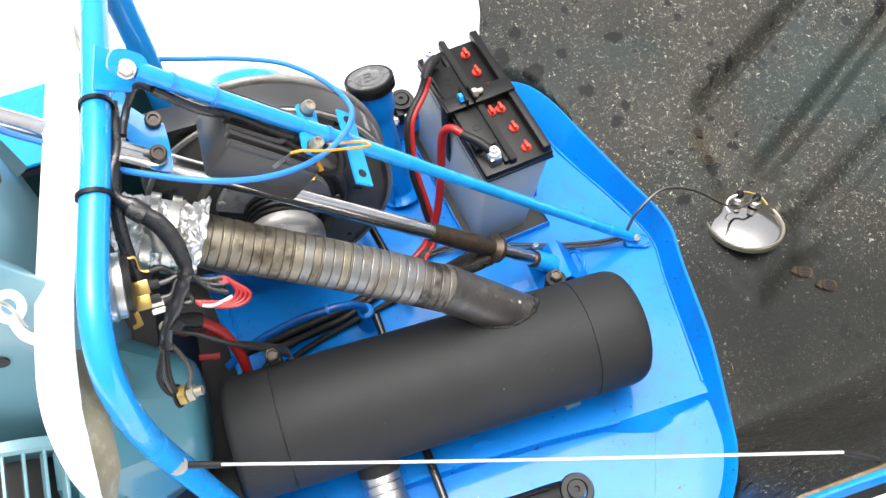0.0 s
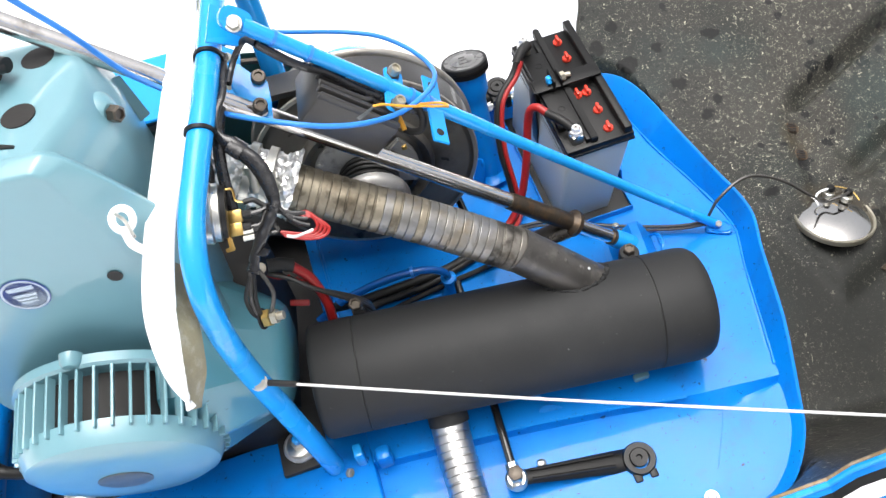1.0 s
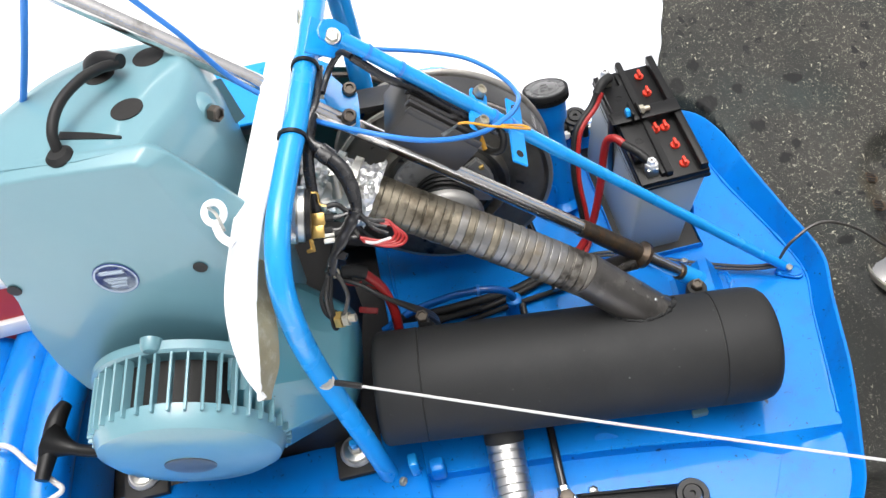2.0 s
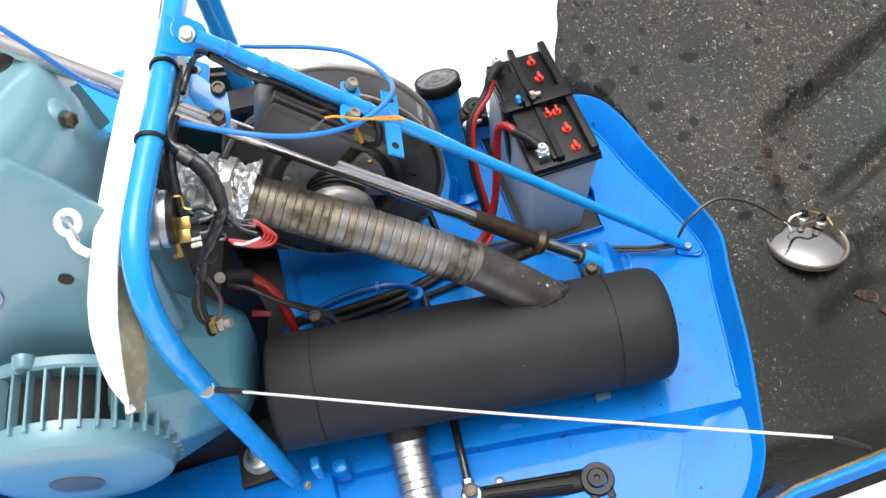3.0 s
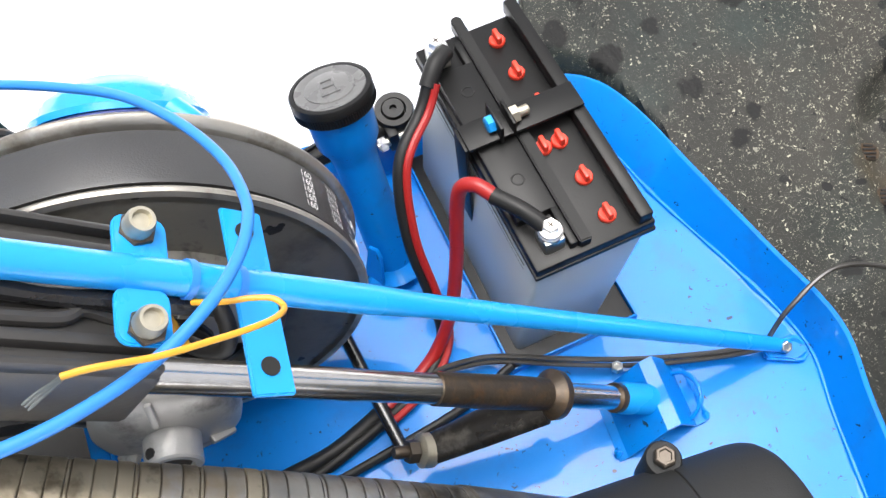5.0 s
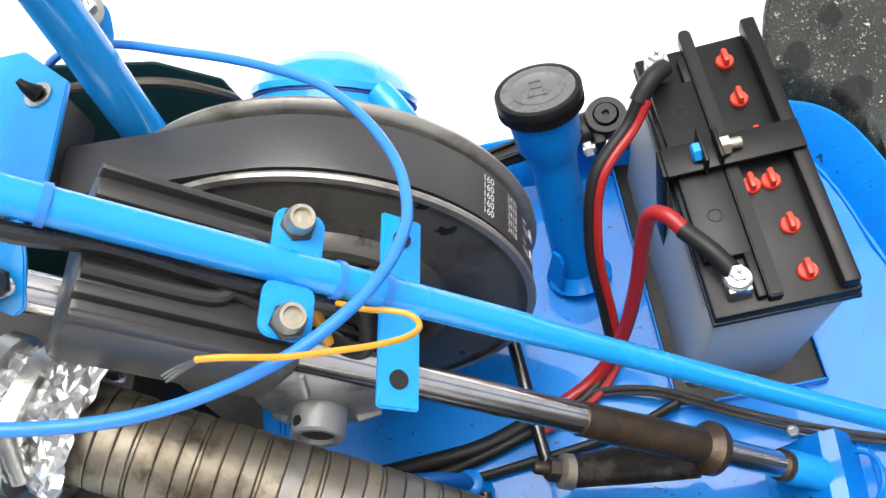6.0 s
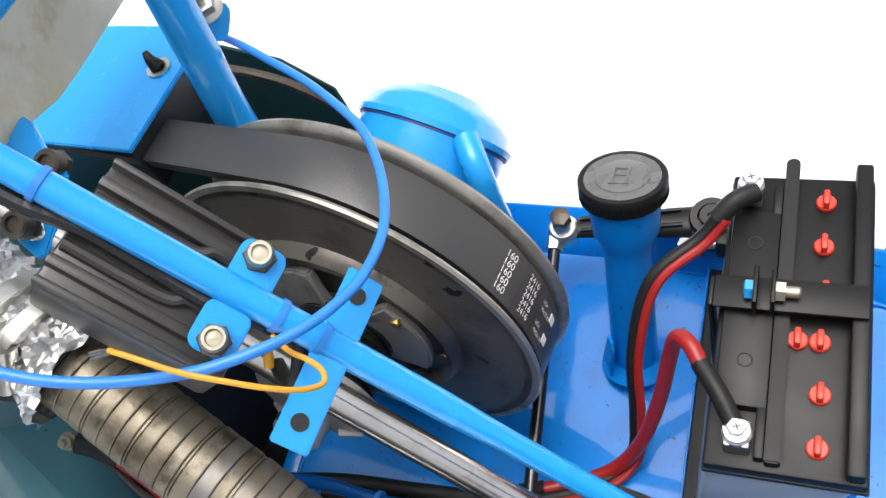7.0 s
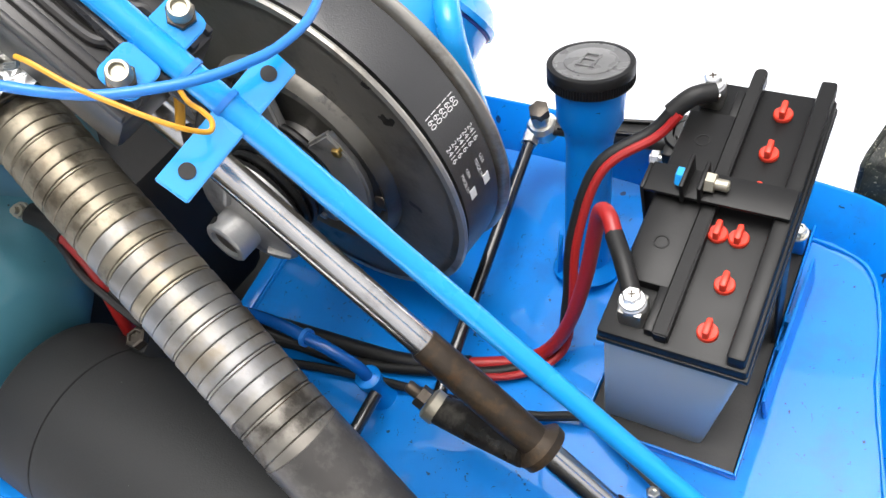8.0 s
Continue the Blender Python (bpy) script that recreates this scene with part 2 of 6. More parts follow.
# patches of other tones at chosen spots, mostly darker areas of the hood
ragged_patch(HOOD, (0.67, 0.56, 0.34), 0.16, (0.012, 0.013, 0.012))
ragged_patch(DISC, (0.205, 0.793, 0.583), 0.030, (0.014, 0.014, 0.016), 0.05, 0.025, 25, 0.8)
ragged_patch(HOOD, (0.62, 0.98, 0.40), 0.13, (0.020, 0.021, 0.019))
ragged_patch(HOOD, (1.0, 0.84, 0.36), 0.03, (0.026, 0.046, 0.046))
ragged_patch(HOOD, (0.560, 1.010, 0.455), 0.02, (0.016, 0.017, 0.016))
ragged_patch(HOOD, (0.760, 0.640, 0.37), 0.055, (0.075, 0.055, 0.032), 0.09, 0.035, 25, 0.7)
ragged_patch(HOOD, (0.768, 0.770, 0.38), 0.028, (0.060, 0.046, 0.026), 0.06, 0.025, 40, 0.7)
speckle(HOOD, 17, 0, 0.26, (0.009, 0.009, 0.009))
speckle(HOOD, 120, 0, 0.24, (0.20, 0.195, 0.16))
speckle(HOOD, 300, 0, 0.36, (0.075, 0.074, 0.066))
speckle(HOOD, 70, 0, 0.20, (0.010, 0.010, 0.010))
stain(HOOD, 2.6, 0.52, 0.66, 0.55, (0.026, 0.044, 0.042))
speckle(HOOD, 150, 0, 0.28, (0.22, 0.21, 0.17))
speckle(HOOD, 85, 0, 0.17, (0.40, 0.385, 0.30))
speckle(HOOD, 24, 0, 0.20, (0.012, 0.012, 0.012))
# two more darker areas of the hood, laid over the specks
ragged_patch(HOOD, (0.80, 0.46, 0.33), 0.20, (0.016, 0.018, 0.016), amount=0.62)
ragged_patch(HOOD, (0.68, 0.44, 0.33), 0.19, (0.016, 0.016, 0.014), amount=0.62)
for blot, size in (((0.568, 0.960, 0.445), 0.013), ((0.569, 1.027, 0.463), 0.008), ((0.533, 0.996, 0.459), 0.008), ((0.719, 0.981, 0.433), 0.009), ((0.633, 0.907, 0.423), 0.009), ((0.652, 0.849, 0.405), 0.006), ((0.679, 0.868, 0.407), 0.006), ((0.626, 0.977, 0.443), 0.005), ((0.682, 0.702, 0.362), 0.008)):
    ragged_patch(HOOD, blot, size + 0.009, (0.006, 0.006, 0.006), 0.026, 0.004, 70, 0.95)
SNOW = mat("snow", (0.86, 0.87, 0.89), 0.7, var=0.015, scale=2, bump=0.3, bump_scale=30)
SNOW.node_tree.nodes["Principled BSDF"].inputs["Subsurface Weight"].default_value = 0.0
MIRROR = mat("lamp_reflector", (0.56, 0.55, 0.53), 0.11, metal=1, var=0.06, scale=30, rough_var=0.05, bump=0.05, bump_scale=60)
ROPE = mat("white_rope", (0.60, 0.60, 0.59), 0.7, var=0.1, scale=150, bump=0.5, bump_scale=900)
# worn black cap plastic, the sky's sheen put into a grey base
CAPTOP = mat("worn_cap_sheen_grey", (0.13, 0.13, 0.13), 0.28, var=0.2, scale=60, bump=0.08, bump_scale=300, dirt=(0.09, 0.09, 0.088), dirt_amt=0.5, dirt_scale=60)
PAINTMARK = mat("white_print", (0.75, 0.75, 0.74), 0.6, var=0.1, scale=200)
NAVY = mat("navy_print", (0.03, 0.06, 0.28), 0.45, var=0.1, scale=100)
SILVER = mat("silver_print", (0.42, 0.50, 0.58), 0.4, var=0.1, scale=100)
STRIPE = mat("red_stripe_paint", (0.50, 0.04, 0.04), 0.35, var=0.1, scale=20)
BADGE = mat("grey_badge", (0.09, 0.10, 0.10), 0.4, var=0.2, scale=60)
GLOSSBLACK = mat("glossy_black_paint", (0.010, 0.010, 0.011), 0.22, var=0.3, scale=60, bump=0.05, bump_scale=150, coat=0.4)
speckle(GLOSSBLACK, 130, 0, 0.14, (0.10, 0.10, 0.095))
HOSE = mat("clear_blue_hose", (0.006, 0.105, 0.42), 0.20, var=0.15, scale=60, coat=0.5)
GREYWIRE = mat("grey_brown_wire", (0.034, 0.032, 0.029), 0.32, var=0.25, scale=50, coat=0.3)
# dirty black, also for holes and gaps whose shade is put into the colour
DARK = mat("dirty_black_and_hollows", (0.012, 0.011, 0.010), 0.6, var=0.4, scale=20, bump=0.2, bump_scale=60)
GREENDARK = mat("dark_green_paint", (0.012, 0.05, 0.05), 0.35, var=0.4, scale=8, dirt=(0.02, 0.02, 0.015), dirt_amt=0.8, dirt_scale=10)


# ---- mesh helpers ----
def V(*a):
    return Vector(a)


def smooth_path(pts, steps=8):
    p = [Vector(q) for q in pts]
    if len(p) < 3:
        return p
    p = [2 * p[0] - p[1]] + p + [2 * p[-1] - p[-2]]
    out = []
    for i in range(1, len(p) - 2):
        a, b, c, d = p[i - 1], p[i], p[i + 1], p[i + 2]
        for k in range(steps):
            t = k / steps
            out.append(0.5 * ((2 * b) + (c - a) * t + (2 * a - 5 * b + 4 * c - d) * t * t + (3 * b - a - 3 * c + d) * t ** 3))
    out.append(p[-2])
    return out


def finish(bm, smooth=True, angle=35):
    bmesh.ops.recalc_face_normals(bm, faces=bm.faces[:])
    for f in bm.faces:
        f.smooth = smooth
    if smooth:
        for e in bm.edges:
            if len(e.link_faces) == 2 and e.calc_face_angle(0) > radians(angle):
                e.smooth = False
    return bm


def sweep(path, radii, seg=12, bm=None, cap=True, flat=1.0):
    """A tube along a path; radii: one number or one for each point."""
    bm = bm or bmesh.new()
    n = len(path)
    if not hasattr(radii, "__len__"):
        radii = [radii] * n
    side = None
    rings = []
    for i, p in enumerate(path):
        d = (path[min(i + 1, n - 1)] - path[max(i - 1, 0)])
        d = d.normalized() if d.length > 1e-9 else Vector((0, 0, 1))
        if side is None:
            side = d.cross(Vector((0, 0, 1)) if abs(d.z) < 0.9 else Vector((0, 1, 0))).normalized()
        else:
            side = (side - d * side.dot(d)).normalized()
        up = d.cross(side)
        rings.append([bm.verts.new(p + (side * math.cos(a) + up * math.sin(a) * flat) * radii[i]) for a in (2 * math.pi * k / seg for k in range(seg))])
    for a, b in zip(rings, rings[1:]):
        for k in range(seg):
            bm.faces.new((a[k], a[(k + 1) % seg], b[(k + 1) % seg], b[k]))
    if cap:
        bm.faces.new(rings[0][::-1])
        bm.faces.new(rings[-1])
    return bm


def tube(pts, r, steps=8, seg=12, bm=None, flat=1.0):
    return finish(sweep(smooth_path(pts, steps), r, seg, bm, flat=flat))


def lathe(origin, axis, profile, seg=32, bm=None, caps=True):
    """Turned form: profile of (along, radius) from origin along axis."""
    o, a = Vector(origin), Vector(axis).normalized()
    s = a.cross(Vector((0, 0, 1)) if abs(a.z) < 0.9 else Vector((0, 1, 0))).normalized()
    u = a.cross(s)
    bm = bm or bmesh.new()
    rings = []
    for h, r in profile:
        rings.append([bm.verts.new(o + a * h + (s * math.cos(t) + u * math.sin(t)) * max(r, 1e-5)) for t in (2 * math.pi * k / seg for k in range(seg))])
    for p, q in zip(rings, rings[1:]):
        for k in range(seg):
            bm.faces.new((p[k], p[(k + 1) % seg], q[(k + 1) % seg], q[k]))
    if caps:
        bm.faces.new(rings[0][::-1])
        bm.faces.new(rings[-1])
    return finish(bm)


def block(lo, hi, bevel=0.002, m=None, bm=None, segments=2, top=None):
    """A bevelled box between two corners; top: (dx, dy) by which the lower end is drawn in."""
    own = bmesh.new()
    bmesh.ops.create_cube(own, size=1)
    lo, hi = Vector(lo), Vector(hi)
    for v in own.verts:
        k = (v.co.z < 0)
        v.co = Vector([lo[i] + (v.co[i] + 0.5) * (hi[i] - lo[i]) for i in range(3)])
        if top and k:
            c = (lo + hi) / 2
            v.co.x = c.x + (v.co.x - c.x) * top[0]
            v.co.y = c.y + (v.co.y - c.y) * top[1]
    if bevel:
        bmesh.ops.bevel(own, geom=own.edges[:], offset=bevel, segments=segments, affect='EDGES', profile=0.5)
    if m:
        bmesh.ops.transform(own, matrix=m, verts=own.verts)
    finish(own)
    if bm is None:
        return own
    join(bm, own)
    return bm


def join(bm, other):
    me = bpy.data.meshes.new("tmp")
    other.to_mesh(me)
    bm.from_mesh(me)
    bpy.data.meshes.remove(me)
    other.free()
    return bm


def plate(outline, thick, m=None, bevel=0.0008, holes=0):
    """A sheet cut to an outline in its own xy plane, of some thickness downwards, laid by the pose m."""
    bm = bmesh.new()
    f = bm.faces.new([bm.verts.new((x, y, 0)) for x, y in outline])
    r = bmesh.ops.extrude_face_region(bm, geom=[f])
    bmesh.ops.translate(bm, verts=[v for v in r["geom"] if isinstance(v, bmesh.types.BMVert)], vec=(0, 0, -thick))
    bmesh.ops.recalc_face_normals(bm, faces=bm.faces[:])
    if bevel:
        bmesh.ops.bevel(bm, geom=[e for e in bm.edges if e.calc_face_angle(0) > 0.6], offset=bevel, segments=2, affect='EDGES')
    if m:
        bmesh.ops.transform(bm, matrix=m, verts=bm.verts)
    return finish(bm)


def frame_of(origin, xdir, zdir):
    """A pose with its x along xdir and its z near zdir."""
    x = Vector(xdir).normalized()
    z = Vector(zdir)
    z = (z - x * z.dot(x)).normalized()
    y = z.cross(x)
    m = Matrix((x, y, z)).transposed().to_4x4()
    m.translation = origin
    return m


def rounded(w, h, r, n=4):
    pts = []
    for cx, cy, a0 in ((w / 2 - r, h / 2 - r, 0), (-w / 2 + r, h / 2 - r, 90), (-w / 2 + r, -h / 2 + r, 180), (w / 2 - r, -h / 2 + r, 270)):
        for k in range(n + 1):
            a = radians(a0 + 90 * k / n)
            pts.append((cx + r * math.cos(a), cy + r * math.sin(a)))
    return pts


def thing(name, label, category, group="", kind="", at=(0, 0, 0)):
    ob = new(name)
    ob.location = at
    ob.empty_display_size = 0.02
    return tagged(ob, label, category, group, kind)


SHIFT = [None]


def part(name, bm, material, parent=None, label=""):
    if SHIFT[0]:
        bmesh.ops.transform(bm, matrix=SHIFT[0], verts=bm.verts)
    me = bpy.data.meshes.new(name)
    bm.to_mesh(me)
    bm.free()
    me.materials.append(material)
    ob = new(name, me)
    if parent:
        ob.parent = parent
        ob.matrix_parent_inverse = Matrix.Translation(-parent.location)
    else:
        lo = Vector([min(v.co[i] for v in me.vertices) for i in range(3)])
        hi = Vector([max(v.co[i] for v in me.vertices) for i in range(3)])
        base = Vector(((lo.x + hi.x) / 2, (lo.y + hi.y) / 2, lo.z))
        me.transform(Matrix.Translation(-base))
        ob.location = base
    if label:
        ob["label"] = label
    return ob


def solo(name, bm, material, label, category, group="", kind=""):
    return tagged(part(name, bm, material), label, category, group, kind)


def hexbolt(parent, p, axis, size=0.006, h=0.006, washer=0.0, material=None, washer_mat=None, name="bolt", recess=True, label=""):
    """A hex head on an axis, with a dished top; size: radius over corners."""
    a = Vector(axis).normalized()
    bm = bmesh.new()
    lathe(Vector(p), a, [(0, size), (h * 0.85, size), (h, size * 0.82)] + ([(h, size * 0.62), (h * 0.75, size * 0.55)] if recess else []), 6, bm)
    for f in bm.faces:
        f.smooth = False
    b = part(name, bm, material or ZINCY, parent, label)
    if washer:
        part("washer", lathe(Vector(p) - a * 0.0018, a, [(0, washer), (0.0012, washer), (0.0018, washer * 0.93)], 20), washer_mat or ZINC, b)
    return b

# ---- ground, hood, pan ----
def smoothstep(a, b, x):
    t = min(1, max(0, (x - a) / (b - a)))
    return t * t * (3 - 2 * t)


def snow_ground():
    bm = bmesh.new()
    bmesh.ops.create_grid(bm, x_segments=80, y_segments=80, size=1)
    for v in bm.verts:
        x, y = v.co.x, v.co.y
        v.co.x = math.copysign(abs(x) ** 3, x) * 400 + 0.3
        v.co.y = math.copysign(abs(y) ** 3, y) * 400 + 0.7
        d = max(0, math.hypot(v.co.x - 0.5, v.co.y - 0.65) - 1.2)
        v.co.z = 0.236 - 0.09 * smoothstep(0, 2.5, d) + 0.05 * smoothstep(0, 2.0, d) * noise.noise(Vector((v.co.x * 0.8, v.co.y * 0.8, 0)))
    solo("ground", finish(bm), SNOW, "white trampled snow on open ground", "snow", kind="structure")


snow_ground()

PAN_Z = 0.395


# outline of the blue pan, seen from above, from the far back round the nose to the near side
PAN_OUT = [(-0.75, 1.014), (0.16, 1.008), (0.30, 1.000), (0.46, 0.985), (0.520, 0.974), (0.552, 0.950), (0.570, 0.905), (0.583, 0.83), (0.599, 0.735), (0.612, 0.650), (0.594, 0.58), (0.566, 0.465), (0.546, 0.39), (0.528, 0.345), (0.49, 0.30), (0.44, 0.278), (0.30, 0.270), (0.0, 0.270), (-0.60, 0.270)]


def pan_distance(x, y):
    """Signed distance from the pan's outline: negative inside it."""
    best, inside = 9.0, False
    for (x0, y0), (x1, y1) in zip(PAN_OUT, PAN_OUT[1:] + PAN_OUT[:1]):
        dx, dy = x1 - x0, y1 - y0
        k = min(1, max(0, ((x - x0) * dx + (y - y0) * dy) / (dx * dx + dy * dy)))
        best = min(best, math.hypot(x - x0 - dx * k, y - y0 - dy * k))
        if (y0 > y) != (y1 > y) and x < x0 + dx * (y - y0) / dy:
            inside = not inside
    return -best if inside else best


def near_edge(x):
    """Where the hood's near wall ends."""
    return max(0.19, 0.245 - 0.30 * max(0, x - 0.48))


def rim_height(x):
    """Height of the near wall's rim, rising towards the front."""
    return min(0.84, max(0.56, 0.612 + 1.40 * (x - 0.50)))


def hood_height(x, y):
    """Inner face of the upturned hood: a tub with raised side walls, a lamp bulge and two stiffening channels."""
    z = 0.352 - 0.12 * (x - 0.76) * (1 - smoothstep(0.9, 1.5, x)) + 0.27 * (y - 0.70)
    near = max(0, 0.40 - y) / (0.40 - near_edge(x))
    z += (rim_height(x) - z) * near ** 1.6
    if x < 0.66:
        z -= 0.20 * (1 - smoothstep(-0.014, 0.012, pan_distance(x, y)))
    u, w = (x - 0.765) * 0.93 + (y - 0.643) * 0.36, (y - 0.643) * 0.93 - (x - 0.765) * 0.36
    z += 0.012 * (1 - smoothstep(0.066, 0.100, max(abs(u), abs(w))))
    c = (x - 0.775) * 0.42 - (y - 0.835) * 0.90
    # sunken channel with a groove along its near side
    z -= 0.020 * (1 - smoothstep(0.003, 0.017, abs(c - 0.006))) * smoothstep(0.775, 0.80, x)
    z -= 0.011 * smoothstep(0.0, 0.010, c) * (1 - smoothstep(0.138, 0.152, c)) * smoothstep(0.758, 0.782, x + 0.25 * c)
    z -= 0.020 * (1 - smoothstep(0.006, 0.026, abs(c - 0.140))) * smoothstep(0.80, 0.86, x)
    c3 = (x - 0.70) * 0.35 - (y - 0.555) * 0.93
    z -= 0.016 * (1 - smoothstep(0.004, 0.030, abs(c3))) * smoothstep(0.80, 0.83, x)
    z += 0.005 * noise.noise(Vector((x * 6, y * 6, 1.0)))
    return z


def make_hood():
    hood = thing("hood", "opened fibreglass hood tipped forward, speckled dark grey inside", "hood", at=(0.9, 0.66, 0.2))
    nx, ny = 170, 170
    verts, faces = [], []

    def edge_x(y):
        return 0.50 + 0.055 * smoothstep(0.97, 1.16, y) + 0.05 * smoothstep(1.1, 1.3, y) - 0.10 * (1 - smoothstep(0.26, 0.36, y)) + 0.004 * noise.noise(Vector((y * 20, 0, 0)))

    def taper(x, y):
        return 0.70 + (y - 0.70) * (1 - 0.42 * smoothstep(1.25, 1.8, x))
    for j in range(ny + 1):
        y = 0.262 + (1.30 - 0.262) * j / ny
        for i in range(nx + 1):
            x = edge_x(y) + (1.75 - edge_x(y)) * i / nx
            w = y + (near_edge(x) - 0.262) * (1 - j / ny) ** 4
            verts.append((x, taper(x, w), hood_height(x, w)))
    for j in range(ny):
        for i in range(nx):
            a = j * (nx + 1) + i
            faces.append((a, a + 1, a + nx + 2, a + nx + 1))
    me = bpy.data.meshes.new("shell")
    me.from_pydata(verts, [], faces)
    bm = bmesh.new()
    bm.from_mesh(me)
    bpy.data.meshes.remove(me)
    part("inner_shell", finish(bm, angle=60), HOOD, hood, "rough speckled grey inside of the hood")
    outer = bmesh.new()
    for j in range(ny + 1):
        for i in range(nx + 1):
            x, y, z = verts[j * (nx + 1) + i]
            outer.verts.new((x, y, z - 0.006 - (0.05 if x < 0.64 and pan_distance(x, y) < 0.02 else 0)))
    outer.verts.ensure_lookup_table()
    for f in faces:
        outer.faces.new([outer.verts[k] for k in f][::-1])
    part("outer_skin", finish(outer, angle=60), BLUE, hood, "glossy blue outside of the hood")
    rim = [V(x, taper(x, near_edge(x)), rim_height(x)) for x in [edge_x(0.262) + 0.02 * k for k in range(60)]]
    part("near_rim", finish(sweep(rim, 0.0035, 8)), BLUE_TUBE, hood, "blue painted rim of the hood")
    lip = [p + V(0, 0.004, 0.002) for p in rim]
    part("trim_edge", finish(sweep(lip, 0.0020, 8)), EDGE, hood, "raw brown cut edge")
    # painted outer side below the near rim, with black and white stripes
    for nm, d0, d1, mt in (("painted_side", 0.002, 0.009, BLUE), ("black_stripe", 0.009, 0.018, BLACK), ("white_stripe", 0.018, 0.032, WHITE), ("blue_stripe", 0.032, 0.039, BLUE), ("white_stripe", 0.039, 0.12, WHITE)):
        st = bmesh.new()
        cols = [[st.verts.new(p + V(0, -d * 0.9, -d * (0.45 + 2.2 * d))) for d in (d0, d1)] for p in rim]
        for a, b in zip(cols, cols[1:]):
            st.faces.new((a[0], a[1], b[1], b[0]))
        part(nm, finish(st), mt, hood)
    # the dark inside the hole is a flat black disc laid on the side
    hole = rim[0] + V(0.006, -0.014, -0.007)
    part("latch_hole", lathe(hole, V(0, -0.5, 0.86), [(0, 0.0135), (0.002, 0.0135), (0.0022, 0.012)], 24), BLACK, hood, "black latch hole with broken edge")
    edge = [V(edge_x(y), y, hood_height(edge_x(y), y)) for y in [0.98 + 0.008 * k for k in range(40)]]
    part("back_rim", finish(sweep(edge, 0.0022, 8)), HOOD, hood, "rough raw cut edge")
    return hood


hood = make_hood()


def make_headlight():
    lampn = Vector((0.17, 0.18, 1.0)).normalized()
    c = Vector((0.750, 0.637, hood_height(0.750, 0.637) + 0.001))
    lamp = thing("headlight", "round headlight with bright bare reflector back in the hood", "headlight", at=c)
    part("ring", lathe(c, lampn, [(-0.005, 0.0575), (0.003, 0.0582), (0.005, 0.0568), (0.004, 0.0545), (-0.004, 0.054)], 48), ZINCY, lamp, "tarnished yellowish retaining ring")
    part("reflector", lathe(c, lampn, [(-0.004, 0.055), (0.000, 0.0545), (0.005, 0.045), (0.009, 0.030), (0.011, 0.018), (0.0115, 0.001)], 48), MIRROR, lamp, "bright silvered reflector back")
    s = c + lampn * 0.004 + V(0.029, 0.018, 0)
    for q in (s, c + lampn * 0.004 + V(0.010, 0.034, 0)):
        k = part("socket", lathe(q, lampn, [(0, 0.0085), (0.007, 0.0080), (0.008, 0.0065), (0.012, 0.006)], 20), ZINC, lamp)
        part("connector", lathe(q + lampn * 0.011, lampn, [(0, 0.0062), (0.006, 0.0058), (0.008, 0.004)], 14), BLACK, k)
    part("tarnished_clip", tube([s + V(0.012, -0.012, 0.008), s + V(0.010, 0.004, 0.010), s + V(0.0, 0.018, 0.009), s + V(-0.010, 0.026, 0.006)], 0.0011, 8, 6), BRASS, lamp)
    part("white_wire", tube([c + lampn * 0.016 + V(0.010, 0.034, 0.004), c + V(-0.006, 0.036, 0.020), c + V(-0.018, 0.026, 0.022), c + V(-0.020, 0.014, 0.021)], 0.0016, 8, 8), WHITE, lamp)
    wire = tube([s + V(0.0, 0.0, 0.018), s + V(-0.016, -0.004, 0.022), s + V(-0.042, -0.002, 0.020), V(0.706, 0.647, 0.412), V(0.668, 0.672, 0.438), V(0.622, 0.685, 0.452), V(0.578, 0.674, 0.44), V(0.558, 0.664, 0.415)], 0.0022, 10, 8)
    part("wire", wire, GREYWIRE, lamp)
    return lamp


make_headlight()


def hood_slots():
    for i, (x, y, a) in enumerate(((0.768, 0.795, 40), (0.762, 0.752, 40), (0.805, 0.545, 20), (0.83, 0.515, 20))):
        z = hood_height(x, y)
        t = thing("hood_clip", "small oval metal clip showing through a slot in the hood", "clip", group="hood clips", at=(x, y, z))
        m = frame_of(V(x, y, z + 0.004), V(math.cos(radians(a)), math.sin(radians(a)) - 0.8, -0.3), V(-0.2, -0.2, 1))
        part("plate", plate(rounded(0.026, 0.017, 0.0083, 6), 0.006, m), RUST, t)
        part("rust_edge", plate([(-0.024, -0.003), (-0.012, -0.008), (-0.0135, 0.002), (-0.012, 0.007), (-0.018, 0.005)], 0.003, m), RUST, t)
        for k in (-1.4, -0.5, 0.5, 1.4):
            w = 0.009 - 0.0025 * abs(k)
            part("slat", block((-w, k * 0.004 - 0.0011, -0.001), (w, k * 0.004 + 0.0011, 0.0012), 0.0004, m), DARK, t)


hood_slots()


